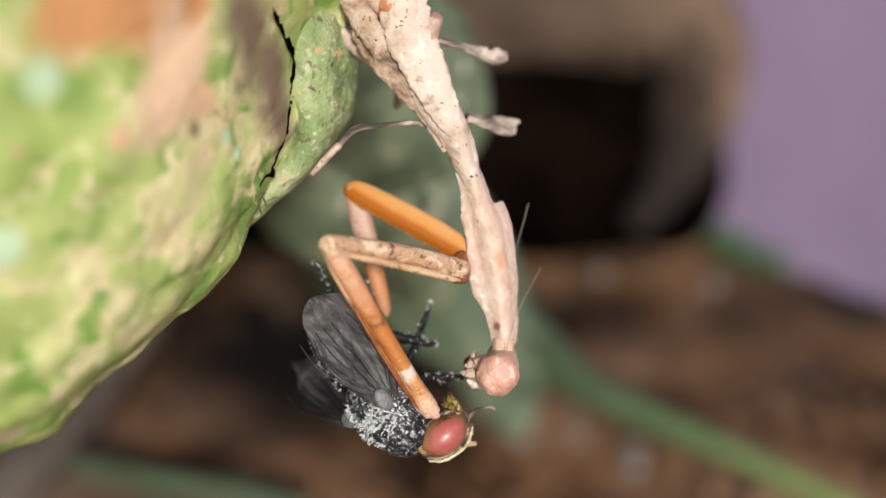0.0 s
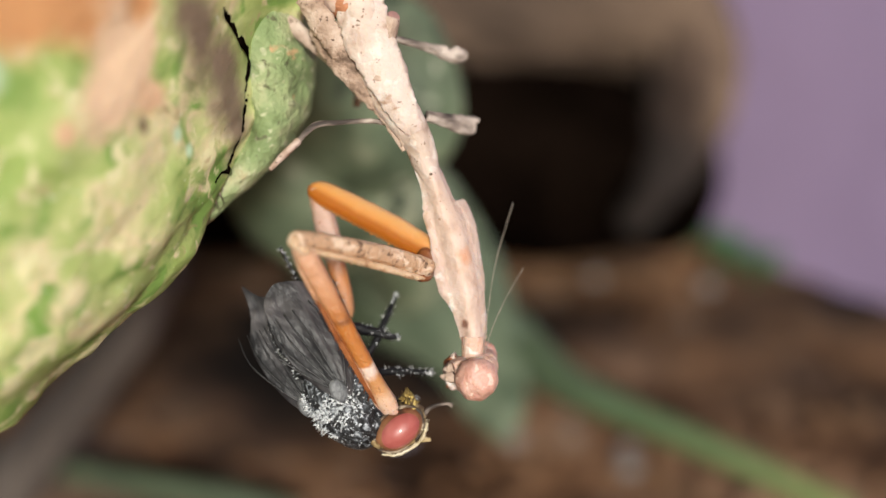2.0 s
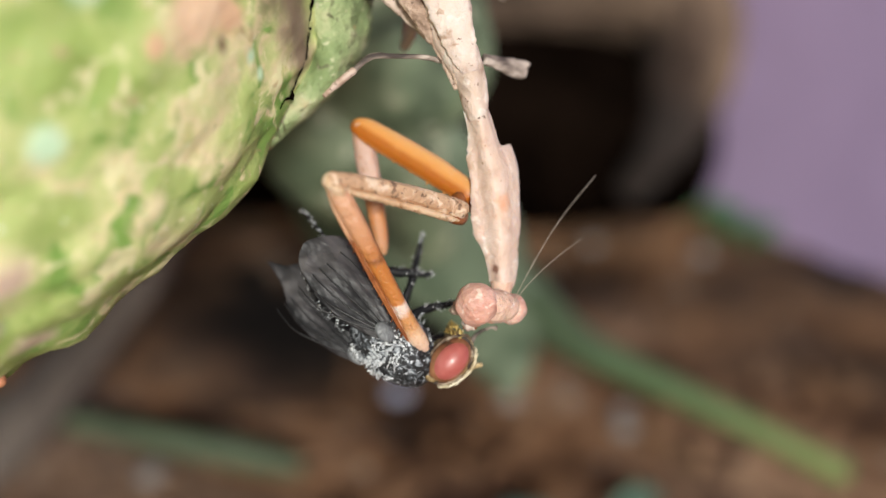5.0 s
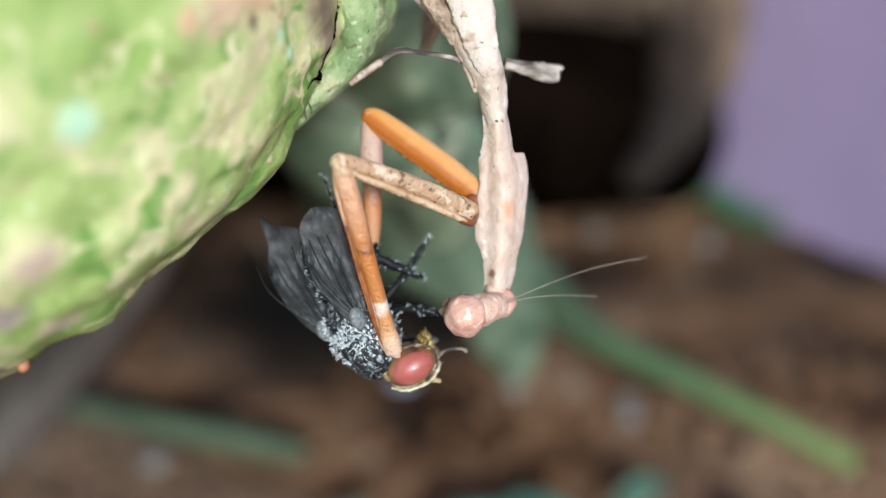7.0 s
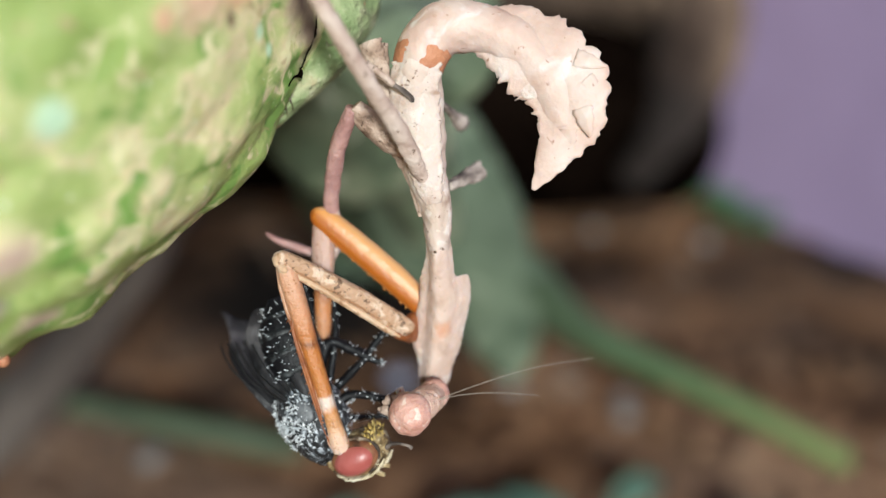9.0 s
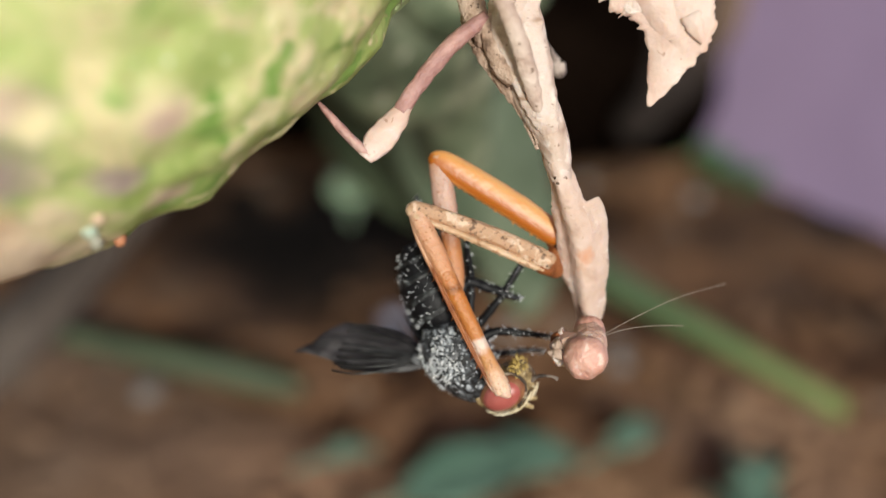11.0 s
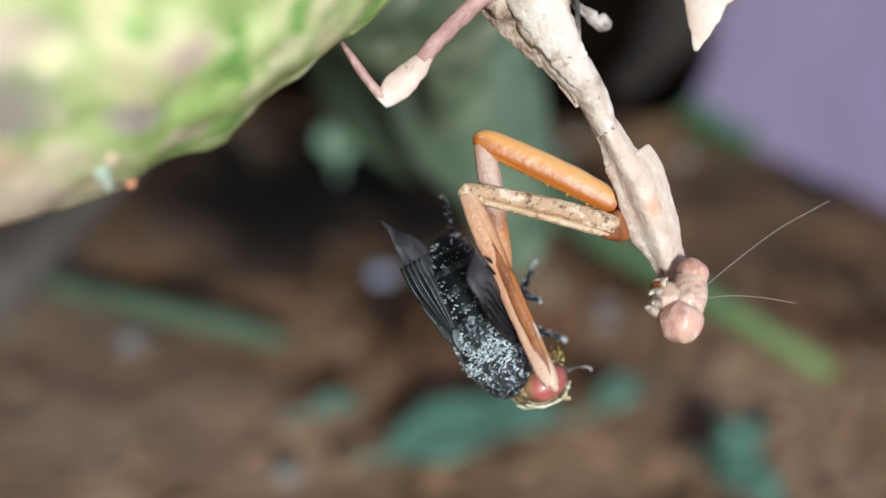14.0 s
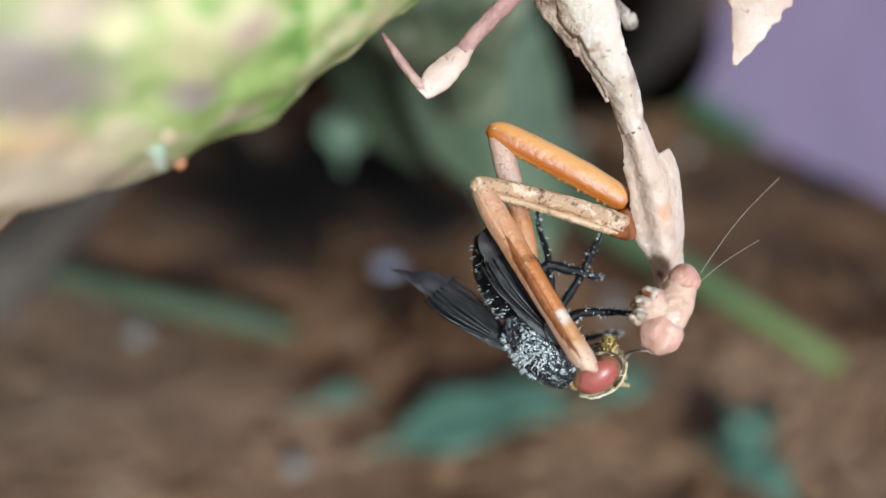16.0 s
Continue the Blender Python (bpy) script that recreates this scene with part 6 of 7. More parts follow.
    walk(body["head"], [
    (0, pose(0.00149, -0.00120, -0.01236, 168.6, 10.5, 169.9)),
    (0.5, pose(0.00146, -0.00121, -0.01281, 153.5, -2.3, 151.4)),
    (1, pose(0.00094, -0.00122, -0.01303, 155.9, -9.6, 140.1)),
    (1.5, pose(0.00203, -0.00123, -0.01291, 160.3, 7.6, 169.3)),
    (2, pose(0.00257, -0.00123, -0.01278, 162.1, 7.5, 169.6)),
    (2.5, pose(0.00139, -0.00125, -0.01282, 149.8, -0.9, 155.1)),
    (3, pose(0.00255, -0.00124, -0.01232, 154.5, -0.2, 159.7)),
    (3.5, pose(0.00239, -0.00125, -0.01214, 157.0, 4.0, 164.7)),
    (4, pose(0.00090, -0.00128, -0.01215, 158.8, -1.0, 147.5)),
    (4.5, pose(0.00154, -0.00127, -0.01153, -174.1, 32.1, 141.4)),
    (7, pose(0.00031, -0.00137, -0.01233, 161.2, 15.1, 135.3)),
    (7.5, pose(0.00057, -0.00137, -0.01200, 165.1, 23.4, 147.7)),
    (8, pose(0.00064, -0.00149, -0.01162, 164.1, 17.7, 162.8)),
    (8.2, pose(0.00046, -0.00153, -0.01091, 166.7, 24.8, 154.9)),
    (10.3, pose(0.00267, -0.00155, -0.01010, 153.1, 12.7, 177.7)),
    (10.5, pose(0.00224, -0.00163, -0.01006, 152.2, 9.8, 174.3)),
    (11, pose(0.00287, -0.00154, -0.01062, 160.4, 13.1, 177.4)),
    (11.5, pose(0.00318, -0.00149, -0.01091, 163.1, 14.3, 177.4)),
    (12, pose(0.00024, -0.00206, -0.01055, 169.6, 11.8, 157.1)),
    (12.5, pose(0.00052, -0.00199, -0.01058, -174.1, 27.0, 161.2)),
    (13, pose(0.00160, -0.00181, -0.01111, 156.1, 0.8, 154.1)),
    (13.5, pose(0.00294, -0.00156, -0.01144, 148.9, -7.2, 166.1)),
    (14, pose(0.00320, -0.00154, -0.01184, 129.9, -19.9, 175.7)),
    (14.5, pose(0.00391, -0.00136, -0.01139, 128.6, -14.0, 177.8)),
    (15, pose(0.00336, -0.00149, -0.01178, 140.1, -10.9, 161.8)),
    (15.5, pose(0.00336, -0.00149, -0.01184, 143.5, 5.6, 175.6)),
    (16, pose(0.00237, -0.00174, -0.01199, 100.8, -22.9, -170.2)),
])
    walk(body["antenna_0"], [
    (0, pose(0.00195, -0.00020, -0.01192, -56.2, -72.8, 57.4)),
    (0.5, pose(0.00279, -0.00021, -0.01165, -52.9, -72.6, 54.3)),
    (1, pose(0.00282, -0.00021, -0.01199, -44.1, -70.2, 46.2)),
    (1.5, pose(0.00247, -0.00022, -0.01207, -52.8, -72.2, 54.5)),
    (2, pose(0.00301, -0.00022, -0.01202, -50.2, -71.5, 52.2)),
    (2.5, pose(0.00256, -0.00023, -0.01150, -54.0, -72.7, 55.9)),
    (3, pose(0.00356, -0.00022, -0.01118, -43.8, -69.9, 46.4)),
    (3.5, pose(0.00309, -0.00023, -0.01115, -38.9, -67.9, 42.0)),
    (4, pose(0.00240, -0.00025, -0.01123, -31.5, -64.3, 35.2)),
    (4.5, pose(0.00352, -0.00023, -0.01185, -32.2, -64.6, 36.0)),
    (7, pose(0.00215, -0.00029, -0.01147, -8.7, -27.4, 18.9)),
    (7.5, pose(0.00188, -0.00031, -0.01137, -8.7, -27.8, 18.9)),
    (8, pose(0.00137, -0.00042, -0.01092, -8.9, -24.4, 21.4)),
    (8.2, pose(0.00152, -0.00043, -0.01039, -10.8, -28.2, 23.4)),
    (10.3, pose(0.00285, -0.00037, -0.00889, -11.9, -12.9, 39.7)),
    (10.5, pose(0.00261, -0.00042, -0.00879, -9.6, -5.9, 45.2)),
    (11, pose(0.00326, -0.00035, -0.00966, -15.9, -22.3, 39.3)),
    (11.5, pose(0.00363, -0.00031, -0.01007, -11.5, -17.1, 33.7)),
    (12, pose(0.00162, -0.00071, -0.01064, -10.7, -23.0, 29.9)),
    (12.5, pose(0.00195, -0.00070, -0.01140, -11.6, -31.0, 28.4)),
    (13, pose(0.00307, -0.00040, -0.01056, -10.7, -31.5, 27.1)),
    (13.5, pose(0.00410, -0.00020, -0.01061, -8.3, -23.7, 25.3)),
    (14, pose(0.00438, -0.00014, -0.01050, -7.3, -26.1, 24.4)),
    (14.5, pose(0.00482, -0.00001, -0.00991, -6.4, -16.6, 23.9)),
    (15, pose(0.00467, -0.00010, -0.01003, -20.2, -45.1, 34.1)),
    (15.5, pose(0.00378, -0.00027, -0.01017, -24.9, -49.7, 38.6)),
    (16, pose(0.00354, -0.00032, -0.01036, -23.7, -48.7, 37.2)),
])
    walk(body["antenna_1"], [
    (0, pose(0.00195, -0.00020, -0.01192, -56.2, -72.8, 57.4)),
    (0.5, pose(0.00279, -0.00021, -0.01165, -52.9, -72.6, 54.3)),
    (1, pose(0.00282, -0.00021, -0.01199, -44.1, -70.2, 46.2)),
    (1.5, pose(0.00247, -0.00022, -0.01207, -52.8, -72.2, 54.5)),
    (2, pose(0.00301, -0.00022, -0.01202, -50.2, -71.5, 52.2)),
    (2.5, pose(0.00256, -0.00023, -0.01150, -54.0, -72.7, 55.9)),
    (3, pose(0.00356, -0.00022, -0.01118, -43.8, -69.9, 46.4)),
    (3.5, pose(0.00309, -0.00023, -0.01115, -38.9, -67.9, 42.0)),
    (4, pose(0.00240, -0.00025, -0.01123, -31.5, -64.3, 35.2)),
    (4.5, pose(0.00352, -0.00023, -0.01185, -32.2, -64.6, 36.0)),
    (7, pose(0.00215, -0.00029, -0.01147, -8.7, -27.4, 18.9)),
    (7.5, pose(0.00188, -0.00031, -0.01137, -8.7, -27.8, 18.9)),
    (8, pose(0.00137, -0.00042, -0.01092, -8.9, -24.4, 21.4)),
    (8.2, pose(0.00152, -0.00043, -0.01039, -10.8, -28.2, 23.4)),
    (10.3, pose(0.00285, -0.00037, -0.00889, -11.9, -12.9, 39.7)),
    (10.5, pose(0.00261, -0.00042, -0.00879, -9.6, -5.9, 45.2)),
    (11, pose(0.00326, -0.00035, -0.00966, -15.9, -22.3, 39.3)),
    (11.5, pose(0.00363, -0.00031, -0.01007, -11.5, -17.1, 33.7)),
    (12, pose(0.00162, -0.00071, -0.01104, -10.7, -11.0, 29.9)),
    (12.5, pose(0.00195, -0.00070, -0.01180, -11.6, -17.0, 28.4)),
    (13, pose(0.00307, -0.00040, -0.01096, -10.7, -15.5, 27.1)),
    (13.5, pose(0.00410, -0.00020, -0.01101, -8.3, -7.7, 25.3)),
    (14, pose(0.00438, -0.00014, -0.01090, -7.3, -4.1, 24.4)),
    (14.5, pose(0.00482, -0.00001, -0.01031, -6.4, -0.6, 23.9)),
    (15, pose(0.00467, -0.00010, -0.01003, -20.2, -45.1, 34.1)),
    (15.5, pose(0.00378, -0.00027, -0.01017, -24.9, -49.7, 38.6)),
    (16, pose(0.00354, -0.00032, -0.01036, -23.7, -48.7, 37.2)),
])
    walk(body["leg_b"], [
    (0, pose(-0.00296, -0.00060, 0.00522, -166.0, -2.5, 100.1)),
    (0.5, pose(-0.00296, -0.00060, 0.00522, -169.8, -2.1, 101.9)),
    (1, pose(-0.00296, -0.00060, 0.00522, -163.1, -3.2, 101.0)),
    (1.5, pose(-0.00296, -0.00060, 0.00522, -167.1, -2.4, 101.4)),
    (2, pose(-0.00296, -0.00060, 0.00522, -166.2, -2.7, 102.5)),
    (2.5, pose(-0.00296, -0.00060, 0.00522, -175.6, -0.5, 101.7)),
    (3, pose(-0.00296, -0.00060, 0.00522, -162.7, -2.8, 100.8)),
    (3.5, pose(-0.00296, -0.00060, 0.00522, -173.1, -1.0, 102.3)),
    (4, pose(-0.00296, -0.00060, 0.00522, -171.3, -1.4, 103.5)),
    (4.5, pose(-0.00296, -0.00060, 0.00522, -174.5, -0.9, 105.7)),
    (7, pose(-0.00296, -0.00060, 0.00522, -179.8, 0.8, 106.9)),
    (7.5, pose(-0.00296, -0.00060, 0.00522, 169.9, 4.3, 110.2)),
    (8, pose(-0.00296, -0.00060, 0.00522, 152.2, 12.3, 113.3)),
    (8.2, pose(-0.00296, -0.00060, 0.00522, 104.4, 21.7, 99.7)),
    (10.3, pose(-0.00296, -0.00060, 0.00522, -165.5, 41.0, -151.5)),
    (10.5, pose(-0.00296, -0.00060, 0.00522, -167.6, 38.9, -154.3)),
    (11, pose(-0.00296, -0.00060, 0.00522, -172.5, 33.1, -161.7)),
    (11.5, pose(-0.00296, -0.00060, 0.00522, -173.8, 32.0, -164.2)),
    (12, pose(-0.00296, -0.00060, 0.00522, -173.9, 27.3, -164.2)),
    (12.5, pose(-0.00296, -0.00060, 0.00522, -174.1, 30.7, -164.9)),
    (13, pose(-0.00296, -0.00060, 0.00522, -174.7, 27.4, -166.1)),
    (13.5, pose(-0.00296, -0.00060, 0.00522, -174.8, 20.1, -166.1)),
    (14, pose(-0.00296, -0.00060, 0.00522, -175.2, 14.1, -166.8)),
    (14.5, pose(-0.00296, -0.00060, 0.00522, -175.1, 19.0, -166.8)),
    (15, pose(-0.00296, -0.00060, 0.00522, -175.6, 27.3, -168.1)),
    (15.5, pose(-0.00296, -0.00060, 0.00522, -175.3, 28.3, -167.6)),
    (16, pose(-0.00296, -0.00060, 0.00522, -176.3, 23.8, -170.1)),
])
    walk(body["leg_a"], [
    (0, pose(-0.00157, 0.00120, 0.00296, -168.1, 19.6, -147.9)),
    (0.5, pose(-0.00157, 0.00120, 0.00296, -169.0, 20.8, -151.3)),
    (1, pose(-0.00157, 0.00120, 0.00296, -168.5, 19.7, -149.0)),
    (1.5, pose(-0.00157, 0.00120, 0.00296, -169.2, 19.0, -149.7)),
    (2, pose(-0.00157, 0.00120, 0.00296, -167.8, 17.6, -144.4)),
    (2.5, pose(-0.00157, 0.00120, 0.00296, -168.9, 19.1, -149.1)),
    (3, pose(-0.00157, 0.00120, 0.00296, -172.2, 17.3, -155.5)),
    (3.5, pose(-0.00157, 0.00120, 0.00296, -168.9, 15.5, -144.0)),
    (4, pose(-0.00157, 0.00120, 0.00296, -170.2, 13.9, -144.7)),
    (4.5, pose(-0.00157, 0.00120, 0.00296, -165.3, 21.8, -144.5)),
    (7, pose(-0.00157, 0.00120, 0.00296, -164.7, 19.0, -139.7)),
    (7.5, pose(-0.00157, 0.00120, 0.00296, -163.6, 15.0, -131.3)),
    (8, pose(-0.00157, 0.00120, 0.00296, -173.8, 3.9, -130.7)),
    (8.2, pose(-0.00157, 0.00120, 0.00296, 174.5, -6.9, -124.1)),
    (10.3, pose(-0.00157, 0.00120, 0.00296, -168.7, -58.9, -178.0)),
    (10.5, pose(-0.00157, 0.00120, 0.00296, -168.8, -60.3, -177.9)),
    (11, pose(-0.00157, 0.00120, 0.00296, -166.8, -63.6, 179.7)),
    (11.5, pose(-0.00157, 0.00120, 0.00296, -165.8, -63.8, 178.3)),
    (12, pose(-0.00157, 0.00120, 0.00296, -162.3, -68.6, 174.4)),
    (12.5, pose(-0.00157, 0.00120, 0.00296, -165.5, -65.2, 177.6)),
    (13, pose(-0.00157, 0.00120, 0.00296, -164.2, -66.3, 176.0)),
    (13.5, pose(-0.00157, 0.00120, 0.00296, -157.6, -74.0, 169.0)),
    (14, pose(-0.00157, 0.00120, 0.00296, -147.4, -80.0, 158.5)),
    (14.5, pose(-0.00157, 0.00120, 0.00296, -154.7, -75.3, 165.6)),
    (15, pose(-0.00157, 0.00120, 0.00296, -163.5, -65.1, 174.2)),
    (15.5, pose(-0.00157, 0.00120, 0.00296, -163.8, -63.3, 174.2)),
    (16, pose(-0.00157, 0.00120, 0.00296, -158.6, -68.4, 168.7)),
])
    walk(body["leg_c"], [
    (0, pose(-0.00244, 0.00100, 0.00383, -172.7, -43.6, 169.4)),
    (0.5, pose(-0.00244, 0.00100, 0.00383, -173.9, -42.1, 171.1)),
    (1, pose(-0.00244, 0.00100, 0.00383, -172.5, -45.4, 169.9)),
    (1.5, pose(-0.00244, 0.00100, 0.00383, -173.1, -43.4, 170.6)),
    (2, pose(-0.00244, 0.00100, 0.00383, -173.2, -44.3, 171.2)),
    (2.5, pose(-0.00244, 0.00100, 0.00383, -174.2, -38.9, 171.9)),
    (3, pose(-0.00244, 0.00100, 0.00383, -171.9, -45.0, 169.9)),
    (3.5, pose(-0.00244, 0.00100, 0.00383, -172.3, -43.5, 170.3)),
    (4, pose(-0.00244, 0.00100, 0.00383, -173.3, -42.8, 171.9)),
    (4.5, pose(-0.00244, 0.00100, 0.00383, -177.4, -34.2, 177.6)),
    (7, pose(-0.00244, 0.00100, 0.00383, -178.7, -39.2, -179.0)),
    (7.5, pose(-0.00244, 0.00100, 0.00383, 179.3, -33.4, -175.2)),
    (8, pose(-0.00244, 0.00100, 0.00383, 166.1, -45.2, -155.2)),
    (8.2, pose(-0.00146, -0.00050, 0.00331, 145.3, -23.9, -113.4)),
    (10.3, pose(-0.00146, -0.00100, 0.00331, 162.8, -61.3, -145.7)),
    (10.5, pose(-0.00146, -0.00100, 0.00331, 152.6, -59.7, -134.4)),
    (11, pose(-0.00146, -0.00100, 0.00331, 148.7, -57.5, -129.8)),
    (11.5, pose(-0.00146, -0.00100, 0.00331, 150.1, -56.7, -131.1)),
    (12, pose(-0.00146, -0.00100, 0.00331, 140.5, -59.5, -122.6)),
    (12.5, pose(-0.00146, 0.00060, 0.00331, 156.2, -61.4, -139.7)),
    (13, pose(-0.00146, 0.00060, 0.00331, 155.5, -61.8, -139.4)),
    (13.5, pose(-0.00146, 0.00060, 0.00331, 143.4, -68.1, -128.9)),
    (14, pose(-0.00146, 0.00060, 0.00331, 129.3, -72.2, -116.2)),
    (14.5, pose(-0.00146, 0.00060, 0.00331, 140.1, -68.7, -126.2)),
    (15, pose(-0.00146, 0.00060, 0.00331, 156.1, -59.8, -140.3)),
    (15.5, pose(-0.00146, 0.00060, 0.00331, 158.1, -58.5, -142.3)),
    (16, pose(-0.00146, 0.00060, 0.00331, 153.6, -62.9, -139.0)),
])
    walk(body["leg_r"], [
    (0, pose(0.00000, 0.00100, 0.00348, 5.3, 5.9, 41.9)),
    (0.5, pose(0.00000, 0.00100, 0.00348, 4.9, 5.1, 44.6)),
    (1, pose(0.00000, 0.00100, 0.00348, 6.1, 6.9, 42.8)),
    (1.5, pose(0.00000, 0.00100, 0.00348, 5.4, 6.0, 43.7)),
    (2, pose(0.00000, 0.00100, 0.00348, 5.9, 6.5, 45.0)),
    (2.5, pose(0.00000, 0.00100, 0.00348, 3.5, 4.0, 45.1)),
    (3, pose(0.00000, 0.00100, 0.00348, 5.8, 7.1, 42.6)),
    (3.5, pose(0.00000, 0.00100, 0.00348, 6.9, 7.9, 44.7)),
    (4, pose(0.00000, 0.00100, 0.00348, 6.1, 6.7, 46.6)),
    (4.5, pose(0.00000, 0.00100, 0.00348, -1.8, -0.8, 51.6)),
    (7, pose(0.00000, 0.00100, 0.00348, -3.2, -3.4, 34.7)),
    (7.5, pose(0.00000, 0.00100, 0.00348, -6.0, -6.0, 41.6)),
    (8, pose(0.00000, 0.00100, 0.00348, -1.8, 0.2, 37.7)),
    (8.2, pose(0.00000, 0.00100, 0.00348, -4.2, -1.8, 46.9)),
    (10.3, pose(-0.00130, 0.00100, 0.00348, -124.1, -7.6, 110.7)),
    (10.5, pose(-0.00130, 0.00100, 0.00348, -116.8, -9.4, 109.3)),
    (11, pose(-0.00130, 0.00100, 0.00348, -87.8, -12.8, 101.3)),
    (11.5, pose(-0.00130, 0.00100, 0.00348, -80.8, -13.7, 98.8)),
    (12, pose(-0.00130, 0.00100, 0.00348, -70.5, -13.1, 95.4)),
    (12.5, pose(-0.00130, 0.00100, 0.00348, -82.0, -15.0, 98.7)),
    (13, pose(-0.00130, 0.00100, 0.00348, -75.3, -15.7, 96.0)),
    (13.5, pose(-0.00130, 0.00100, 0.00348, -56.4, -14.7, 88.6)),
    (14, pose(-0.00130, 0.00100, 0.00348, -42.2, -13.1, 82.2)),
    (14.5, pose(-0.00130, 0.00100, 0.00348, -53.4, -14.8, 86.8)),
    (15, pose(-0.00130, 0.00100, 0.00348, -76.9, -17.1, 95.6)),
    (15.5, pose(-0.00130, 0.00100, 0.00348, -82.2, -16.6, 97.4)),
    (16, pose(-0.00130, 0.00100, 0.00348, -64.6, -16.2, 90.7)),
])
    walk(body["leg_q"], [
    (0, pose(-0.00244, 0.00100, 0.00853, 4.7, 8.1, 29.9)),
    (0.5, pose(-0.00244, 0.00100, 0.00853, 4.7, 7.1, 33.9)),
    (1, pose(-0.00244, 0.00100, 0.00853, 4.7, 9.0, 28.4)),
    (1.5, pose(-0.00244, 0.00100, 0.00853, 4.6, 8.0, 31.8)),
    (2, pose(-0.00244, 0.00100, 0.00853, 4.8, 8.4, 31.7)),
    (2.5, pose(-0.00244, 0.00100, 0.00853, 4.2, 6.2, 37.6)),
    (3, pose(-0.00244, 0.00100, 0.00853, 4.4, 9.2, 28.6)),
    (3.5, pose(-0.00244, 0.00100, 0.00853, 5.2, 9.5, 31.9)),
    (4, pose(-0.00244, 0.00100, 0.00853, 4.9, 8.4, 34.6)),
    (4.5, pose(-0.00244, 0.00100, 0.00853, 1.2, 1.9, 47.5)),
    (7, pose(-0.00244, 0.00100, 0.00853, -21.2, -10.0, 66.1)),
    (7.5, pose(-0.00244, 0.00100, 0.00853, -28.7, -9.0, 74.7)),
    (8, pose(-0.00244, 0.00100, 0.00853, -15.2, -5.8, 67.9)),
    (8.2, pose(-0.00244, 0.00100, 0.00853, -16.5, -2.8, 79.1)),
    (10.3, pose(-0.00244, 0.00100, 0.00853, 53.3, 25.8, 87.4)),
    (10.5, pose(-0.00244, 0.00100, 0.00853, 48.0, 23.9, 86.0)),
    (11, pose(-0.00244, 0.00100, 0.00853, 30.2, 20.5, 77.7)),
    (11.5, pose(-0.00244, 0.00100, 0.00853, 26.7, 19.8, 75.3)),
    (12, pose(-0.00244, 0.00100, 0.00853, 23.3, 20.4, 70.7)),
    (12.5, pose(-0.00244, 0.00100, 0.00853, 25.0, 18.5, 75.0)),
    (13, pose(-0.00244, 0.00100, 0.00853, 21.8, 17.9, 72.2)),
    (13.5, pose(-0.00244, 0.00100, 0.00853, 16.7, 19.3, 62.8)),
    (14, pose(-0.00244, 0.00100, 0.00853, 13.7, 21.3, 53.9)),
    (14.5, pose(-0.00244, 0.00100, 0.00853, 15.9, 19.4, 60.6)),
    (15, pose(-0.00244, 0.00100, 0.00853, 20.9, 16.6, 72.2)),
    (15.5, pose(-0.00244, 0.00100, 0.00853, 24.0, 17.1, 74.3)),
    (16, pose(-0.00244, 0.00100, 0.00853, 18.8, 17.8, 66.6)),
])
    walk(fly, [
    (0, pose(-0.00108, 0.04832, 0.11389, -95.9, -42.7, 152.9)),
    (0.5, pose(-0.00078, 0.04851, 0.11373, -97.9, -40.7, 155.0)),
    (1, pose(-0.00096, 0.04845, 0.11487, -99.8, -38.2, 157.4)),
    (1.5, pose(-0.00065, 0.04770, 0.11483, -92.6, -48.7, 146.8)),
    (2, pose(-0.00116, 0.04748, 0.11437, -95.9, -45.8, 150.4)),
    (2.5, pose(-0.00129, 0.04846, 0.11306, -96.0, -45.7, 150.2)),
    (3, pose(-0.00073, 0.04718, 0.11380, -94.4, -48.1, 147.4)),
    (3.5, pose(-0.00023, 0.04744, 0.11392, -97.7, -45.3, 151.1)),
    (4, pose(-0.00025, 0.04787, 0.11391, -102.5, -37.5, 157.6)),
    (4.5, pose(-0.00044, 0.04685, 0.11405, -103.8, -33.5, 159.5)),
    (7, pose(-0.00567, 0.04719, 0.11280, -92.1, -49.3, 140.5)),
    (7.5, pose(-0.00583, 0.04629, 0.11185, -98.2, -49.1, 140.8)),
    (8, pose(-0.00603, 0.04687, 0.11145, -98.3, -53.3, 133.3)),
    (8.2, pose(-0.00793, 0.04499, 0.11053, -99.3, -53.5, 132.9)),
    (10.3, pose(-0.00678, 0.04435, 0.10698, -121.2, -45.7, 142.8)),
    (10.5, pose(-0.00751, 0.04433, 0.10686, -117.6, -48.3, 138.0)),
    (11, pose(-0.00447, 0.04474, 0.10482, -119.6, -43.9, 141.7)),
    (11.5, pose(-0.00402, 0.04526, 0.10336, -117.8, -43.2, 140.7)),
    (12, pose(-0.00470, 0.04531, 0.10422, -118.7, -41.2, 142.2)),
    (12.5, pose(-0.00480, 0.04520, 0.10438, -119.0, -39.1, 143.4)),
    (13, pose(-0.00333, 0.04526, 0.10383, -119.5, -37.3, 144.7)),
    (13.5, pose(-0.00233, 0.04295, 0.10321, -97.4, -38.4, 143.6)),
    (14, pose(-0.00335, 0.04318, 0.10273, -71.9, -43.3, 137.0)),
    (14.5, pose(-0.00498, 0.04236, 0.10342, -65.1, -47.4, 129.9)),
    (15, pose(-0.00236, 0.04323, 0.10380, -124.2, -36.0, 145.9)),
    (15.5, pose(-0.00288, 0.04413, 0.10254, -117.8, -36.5, 145.1)),
    (16, pose(-0.00240, 0.04301, 0.10277, -111.9, -37.0, 144.3)),
])
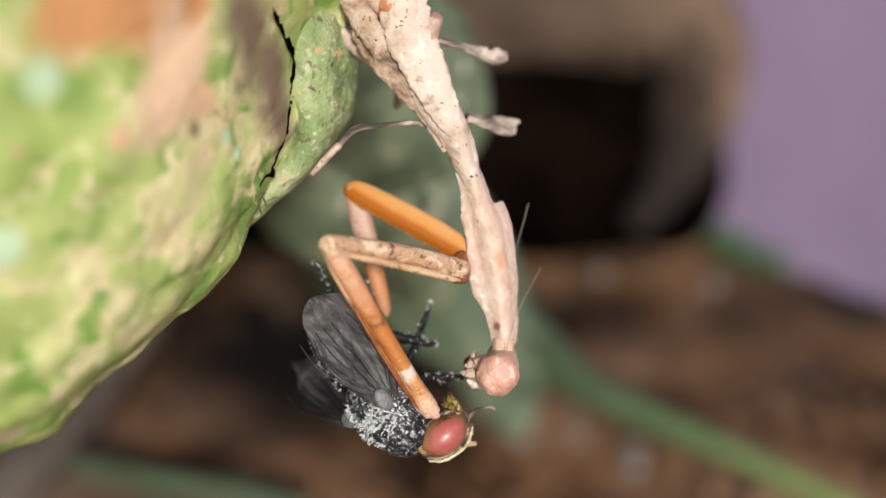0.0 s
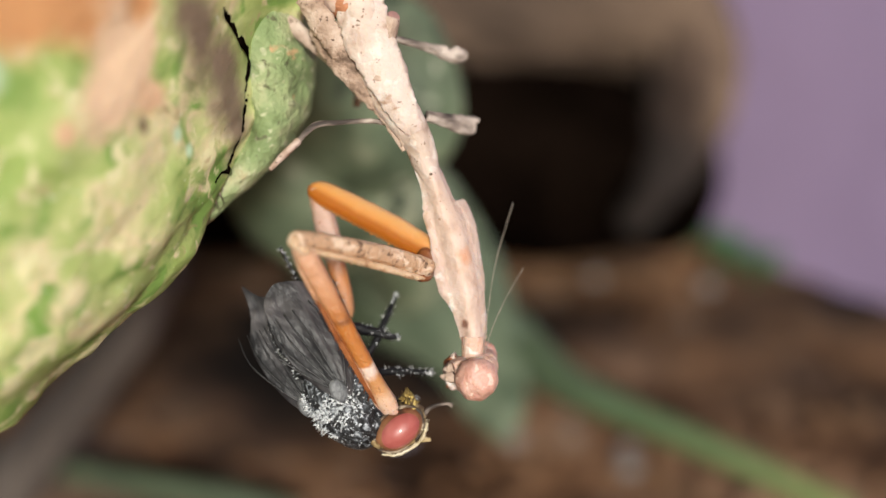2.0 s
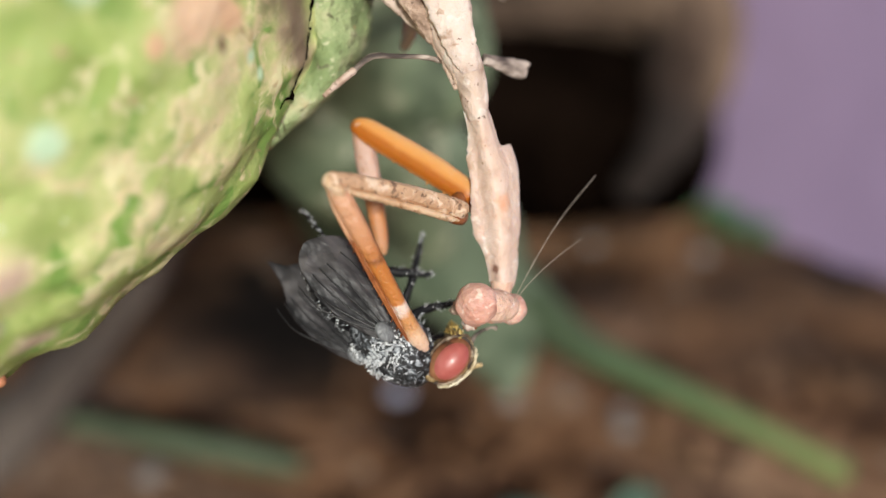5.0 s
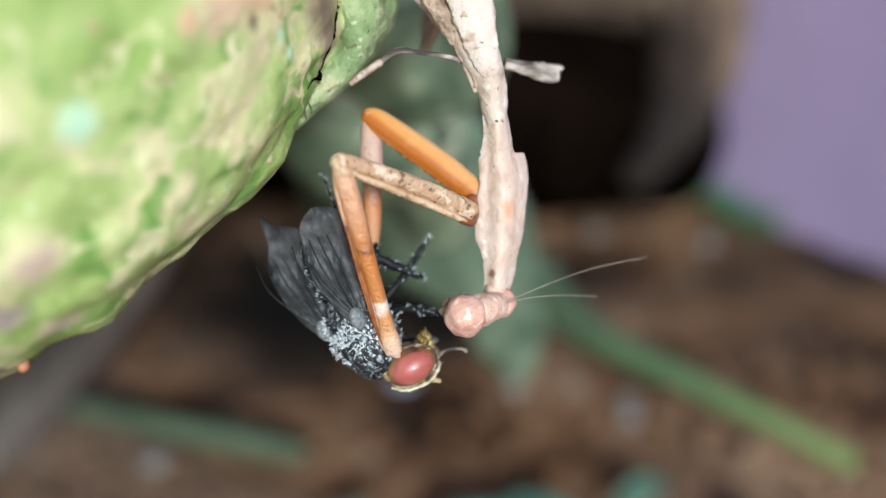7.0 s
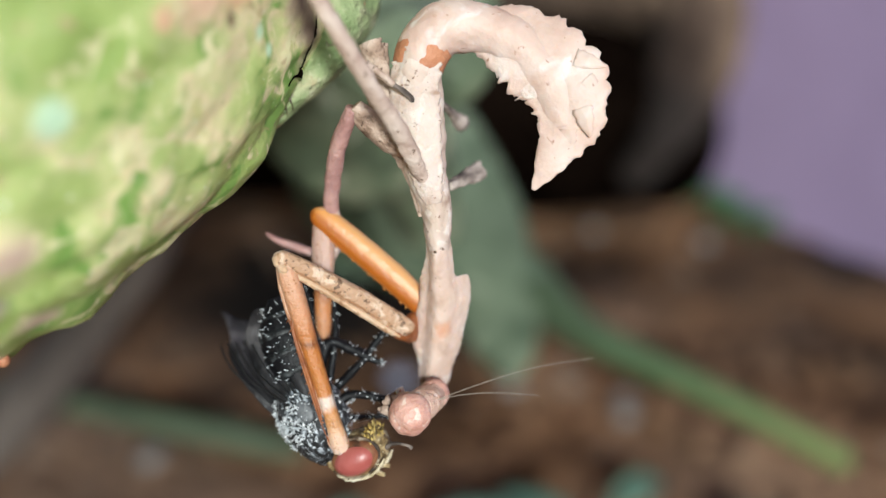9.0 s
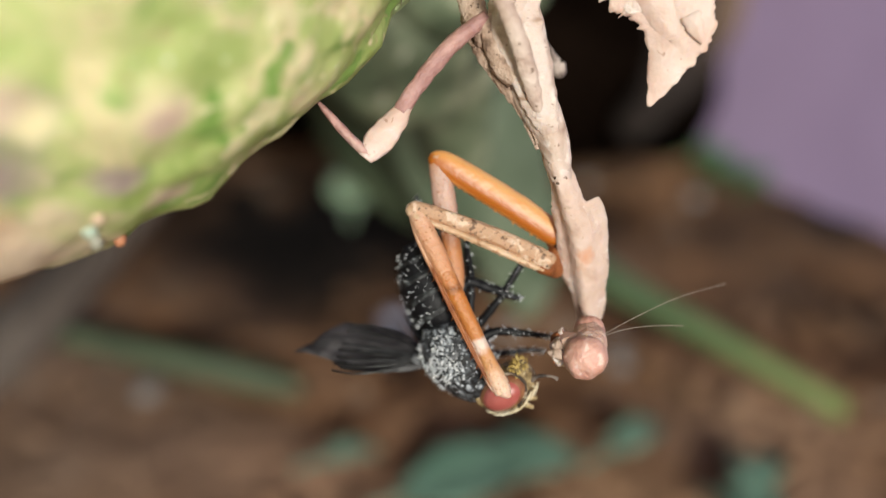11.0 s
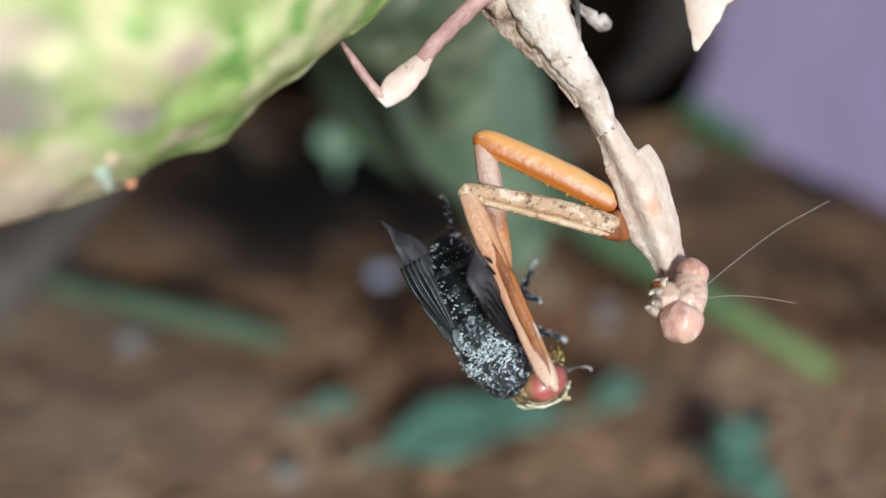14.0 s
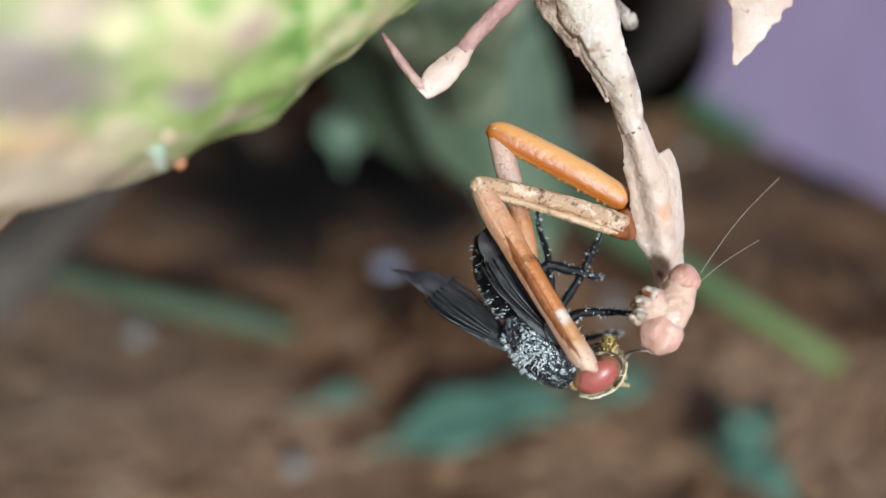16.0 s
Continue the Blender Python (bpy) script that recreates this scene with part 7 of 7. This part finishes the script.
    walk(fly_wing_folded, [
        (0.0, pose(0.0036, -0.0020, 0.0014, -28, 3, -4)),
        (7.5, pose(0.0036, -0.0020, 0.0014, -21, 8, -1)),
        (8.0, pose(0.0034, -0.0021, 0.0010, -45, 0, 3)),
        (8.2, pose(0.0034, -0.0021, 0.0009, -28, -4, 2)),
        (10.3, pose(0.0035, -0.0021, 0.0008, -24, 8, 44)),
        (11.7, pose(0.0035, -0.0021, 0.0008, -24, 8, 44)),
        (12.5, pose(0.0035, -0.0021, 0.0008, -26, -9, 17)),
        (13.0, pose(0.0035, -0.0021, 0.0008, -18, 4, 28)),
        (13.5, pose(0.0034, -0.0022, 0.0007, 34, -16, -30)),
        (14.0, pose(0.0034, -0.0022, 0.0007, 18, -40, -30)),
        (14.5, pose(0.0033, -0.0023, 0.0007, 26, -42, -30)),
        (15.1, pose(0.0032, -0.0023, 0.0007, 0, 0, -20)),
        (16.0, pose(0.0032, -0.0023, 0.0007, 15, 9, -1)),
    ])
    walk(fly_wing_out, [
    (0, pose(0.00400, 0.00120, 0.00170, -28.9, 24.7, 38.0)),
    (0.5, pose(0.00400, 0.00120, 0.00170, -26.3, 26.3, 21.1)),
    (1, pose(0.00400, 0.00120, 0.00170, -25.5, 26.9, 21.0)),
    (1.5, pose(0.00400, 0.00120, 0.00170, -48.3, 12.9, 63.8)),
    (2, pose(0.00400, 0.00120, 0.00170, -31.0, 12.4, -4.6)),
    (2.5, pose(0.00400, 0.00120, 0.00170, -23.8, 28.0, 41.6)),
    (3, pose(0.00400, 0.00120, 0.00170, -31.4, 11.1, 30.1)),
    (3.5, pose(0.00400, 0.00120, 0.00170, -19.8, 30.5, 34.5)),
    (4, pose(0.00400, 0.00120, 0.00170, -21.8, 29.1, 16.4)),
    (4.5, pose(0.00400, 0.00120, 0.00170, -27.8, 17.4, -1.5)),
    (7, pose(0.00400, 0.00120, 0.00170, -26.7, 5.9, 2.7)),
    (7.5, pose(0.00400, 0.00120, 0.00170, -13.7, 22.8, 36.2)),
    (8, pose(0.00400, 0.00120, 0.00170, -19.3, -17.5, 17.4)),
    (8.2, pose(0.00400, 0.00120, 0.00170, -3.4, 17.2, 30.0)),
    (10.3, pose(0.00400, 0.00120, 0.00170, 30.1, 1.7, 4.5)),
    (10.5, pose(0.00400, 0.00120, 0.00170, 23.5, -6.5, 31.5)),
    (11, pose(0.00400, 0.00120, 0.00170, 16.3, -41.8, 24.2)),
    (11.5, pose(0.00400, 0.00120, 0.00170, 3.1, -8.4, 61.1)),
    (12, pose(0.00400, 0.00120, 0.00170, 27.7, -2.2, 6.4)),
    (12.5, pose(0.00400, 0.00120, 0.00170, 28.1, 6.9, 3.1)),
    (13, pose(0.00400, 0.00120, 0.00170, 54.8, 28.6, 50.0)),
    (13.5, pose(0.00400, 0.00120, 0.00170, 19.7, 27.3, 36.1)),
    (14, pose(0.00450, 0.00120, 0.00170, 0.0, 0.0, -6.0)),
    (14.5, pose(0.00450, 0.00120, 0.00170, 0.0, -3.0, -4.0)),
    (15, pose(0.00400, 0.00120, 0.00170, 61.5, 23.6, 49.5)),
    (15.5, pose(0.00400, 0.00120, 0.00170, 50.6, 26.8, 30.1)),
    (16, pose(0.00400, 0.00120, 0.00170, 31.7, -7.5, 9.7)),
])


motions()
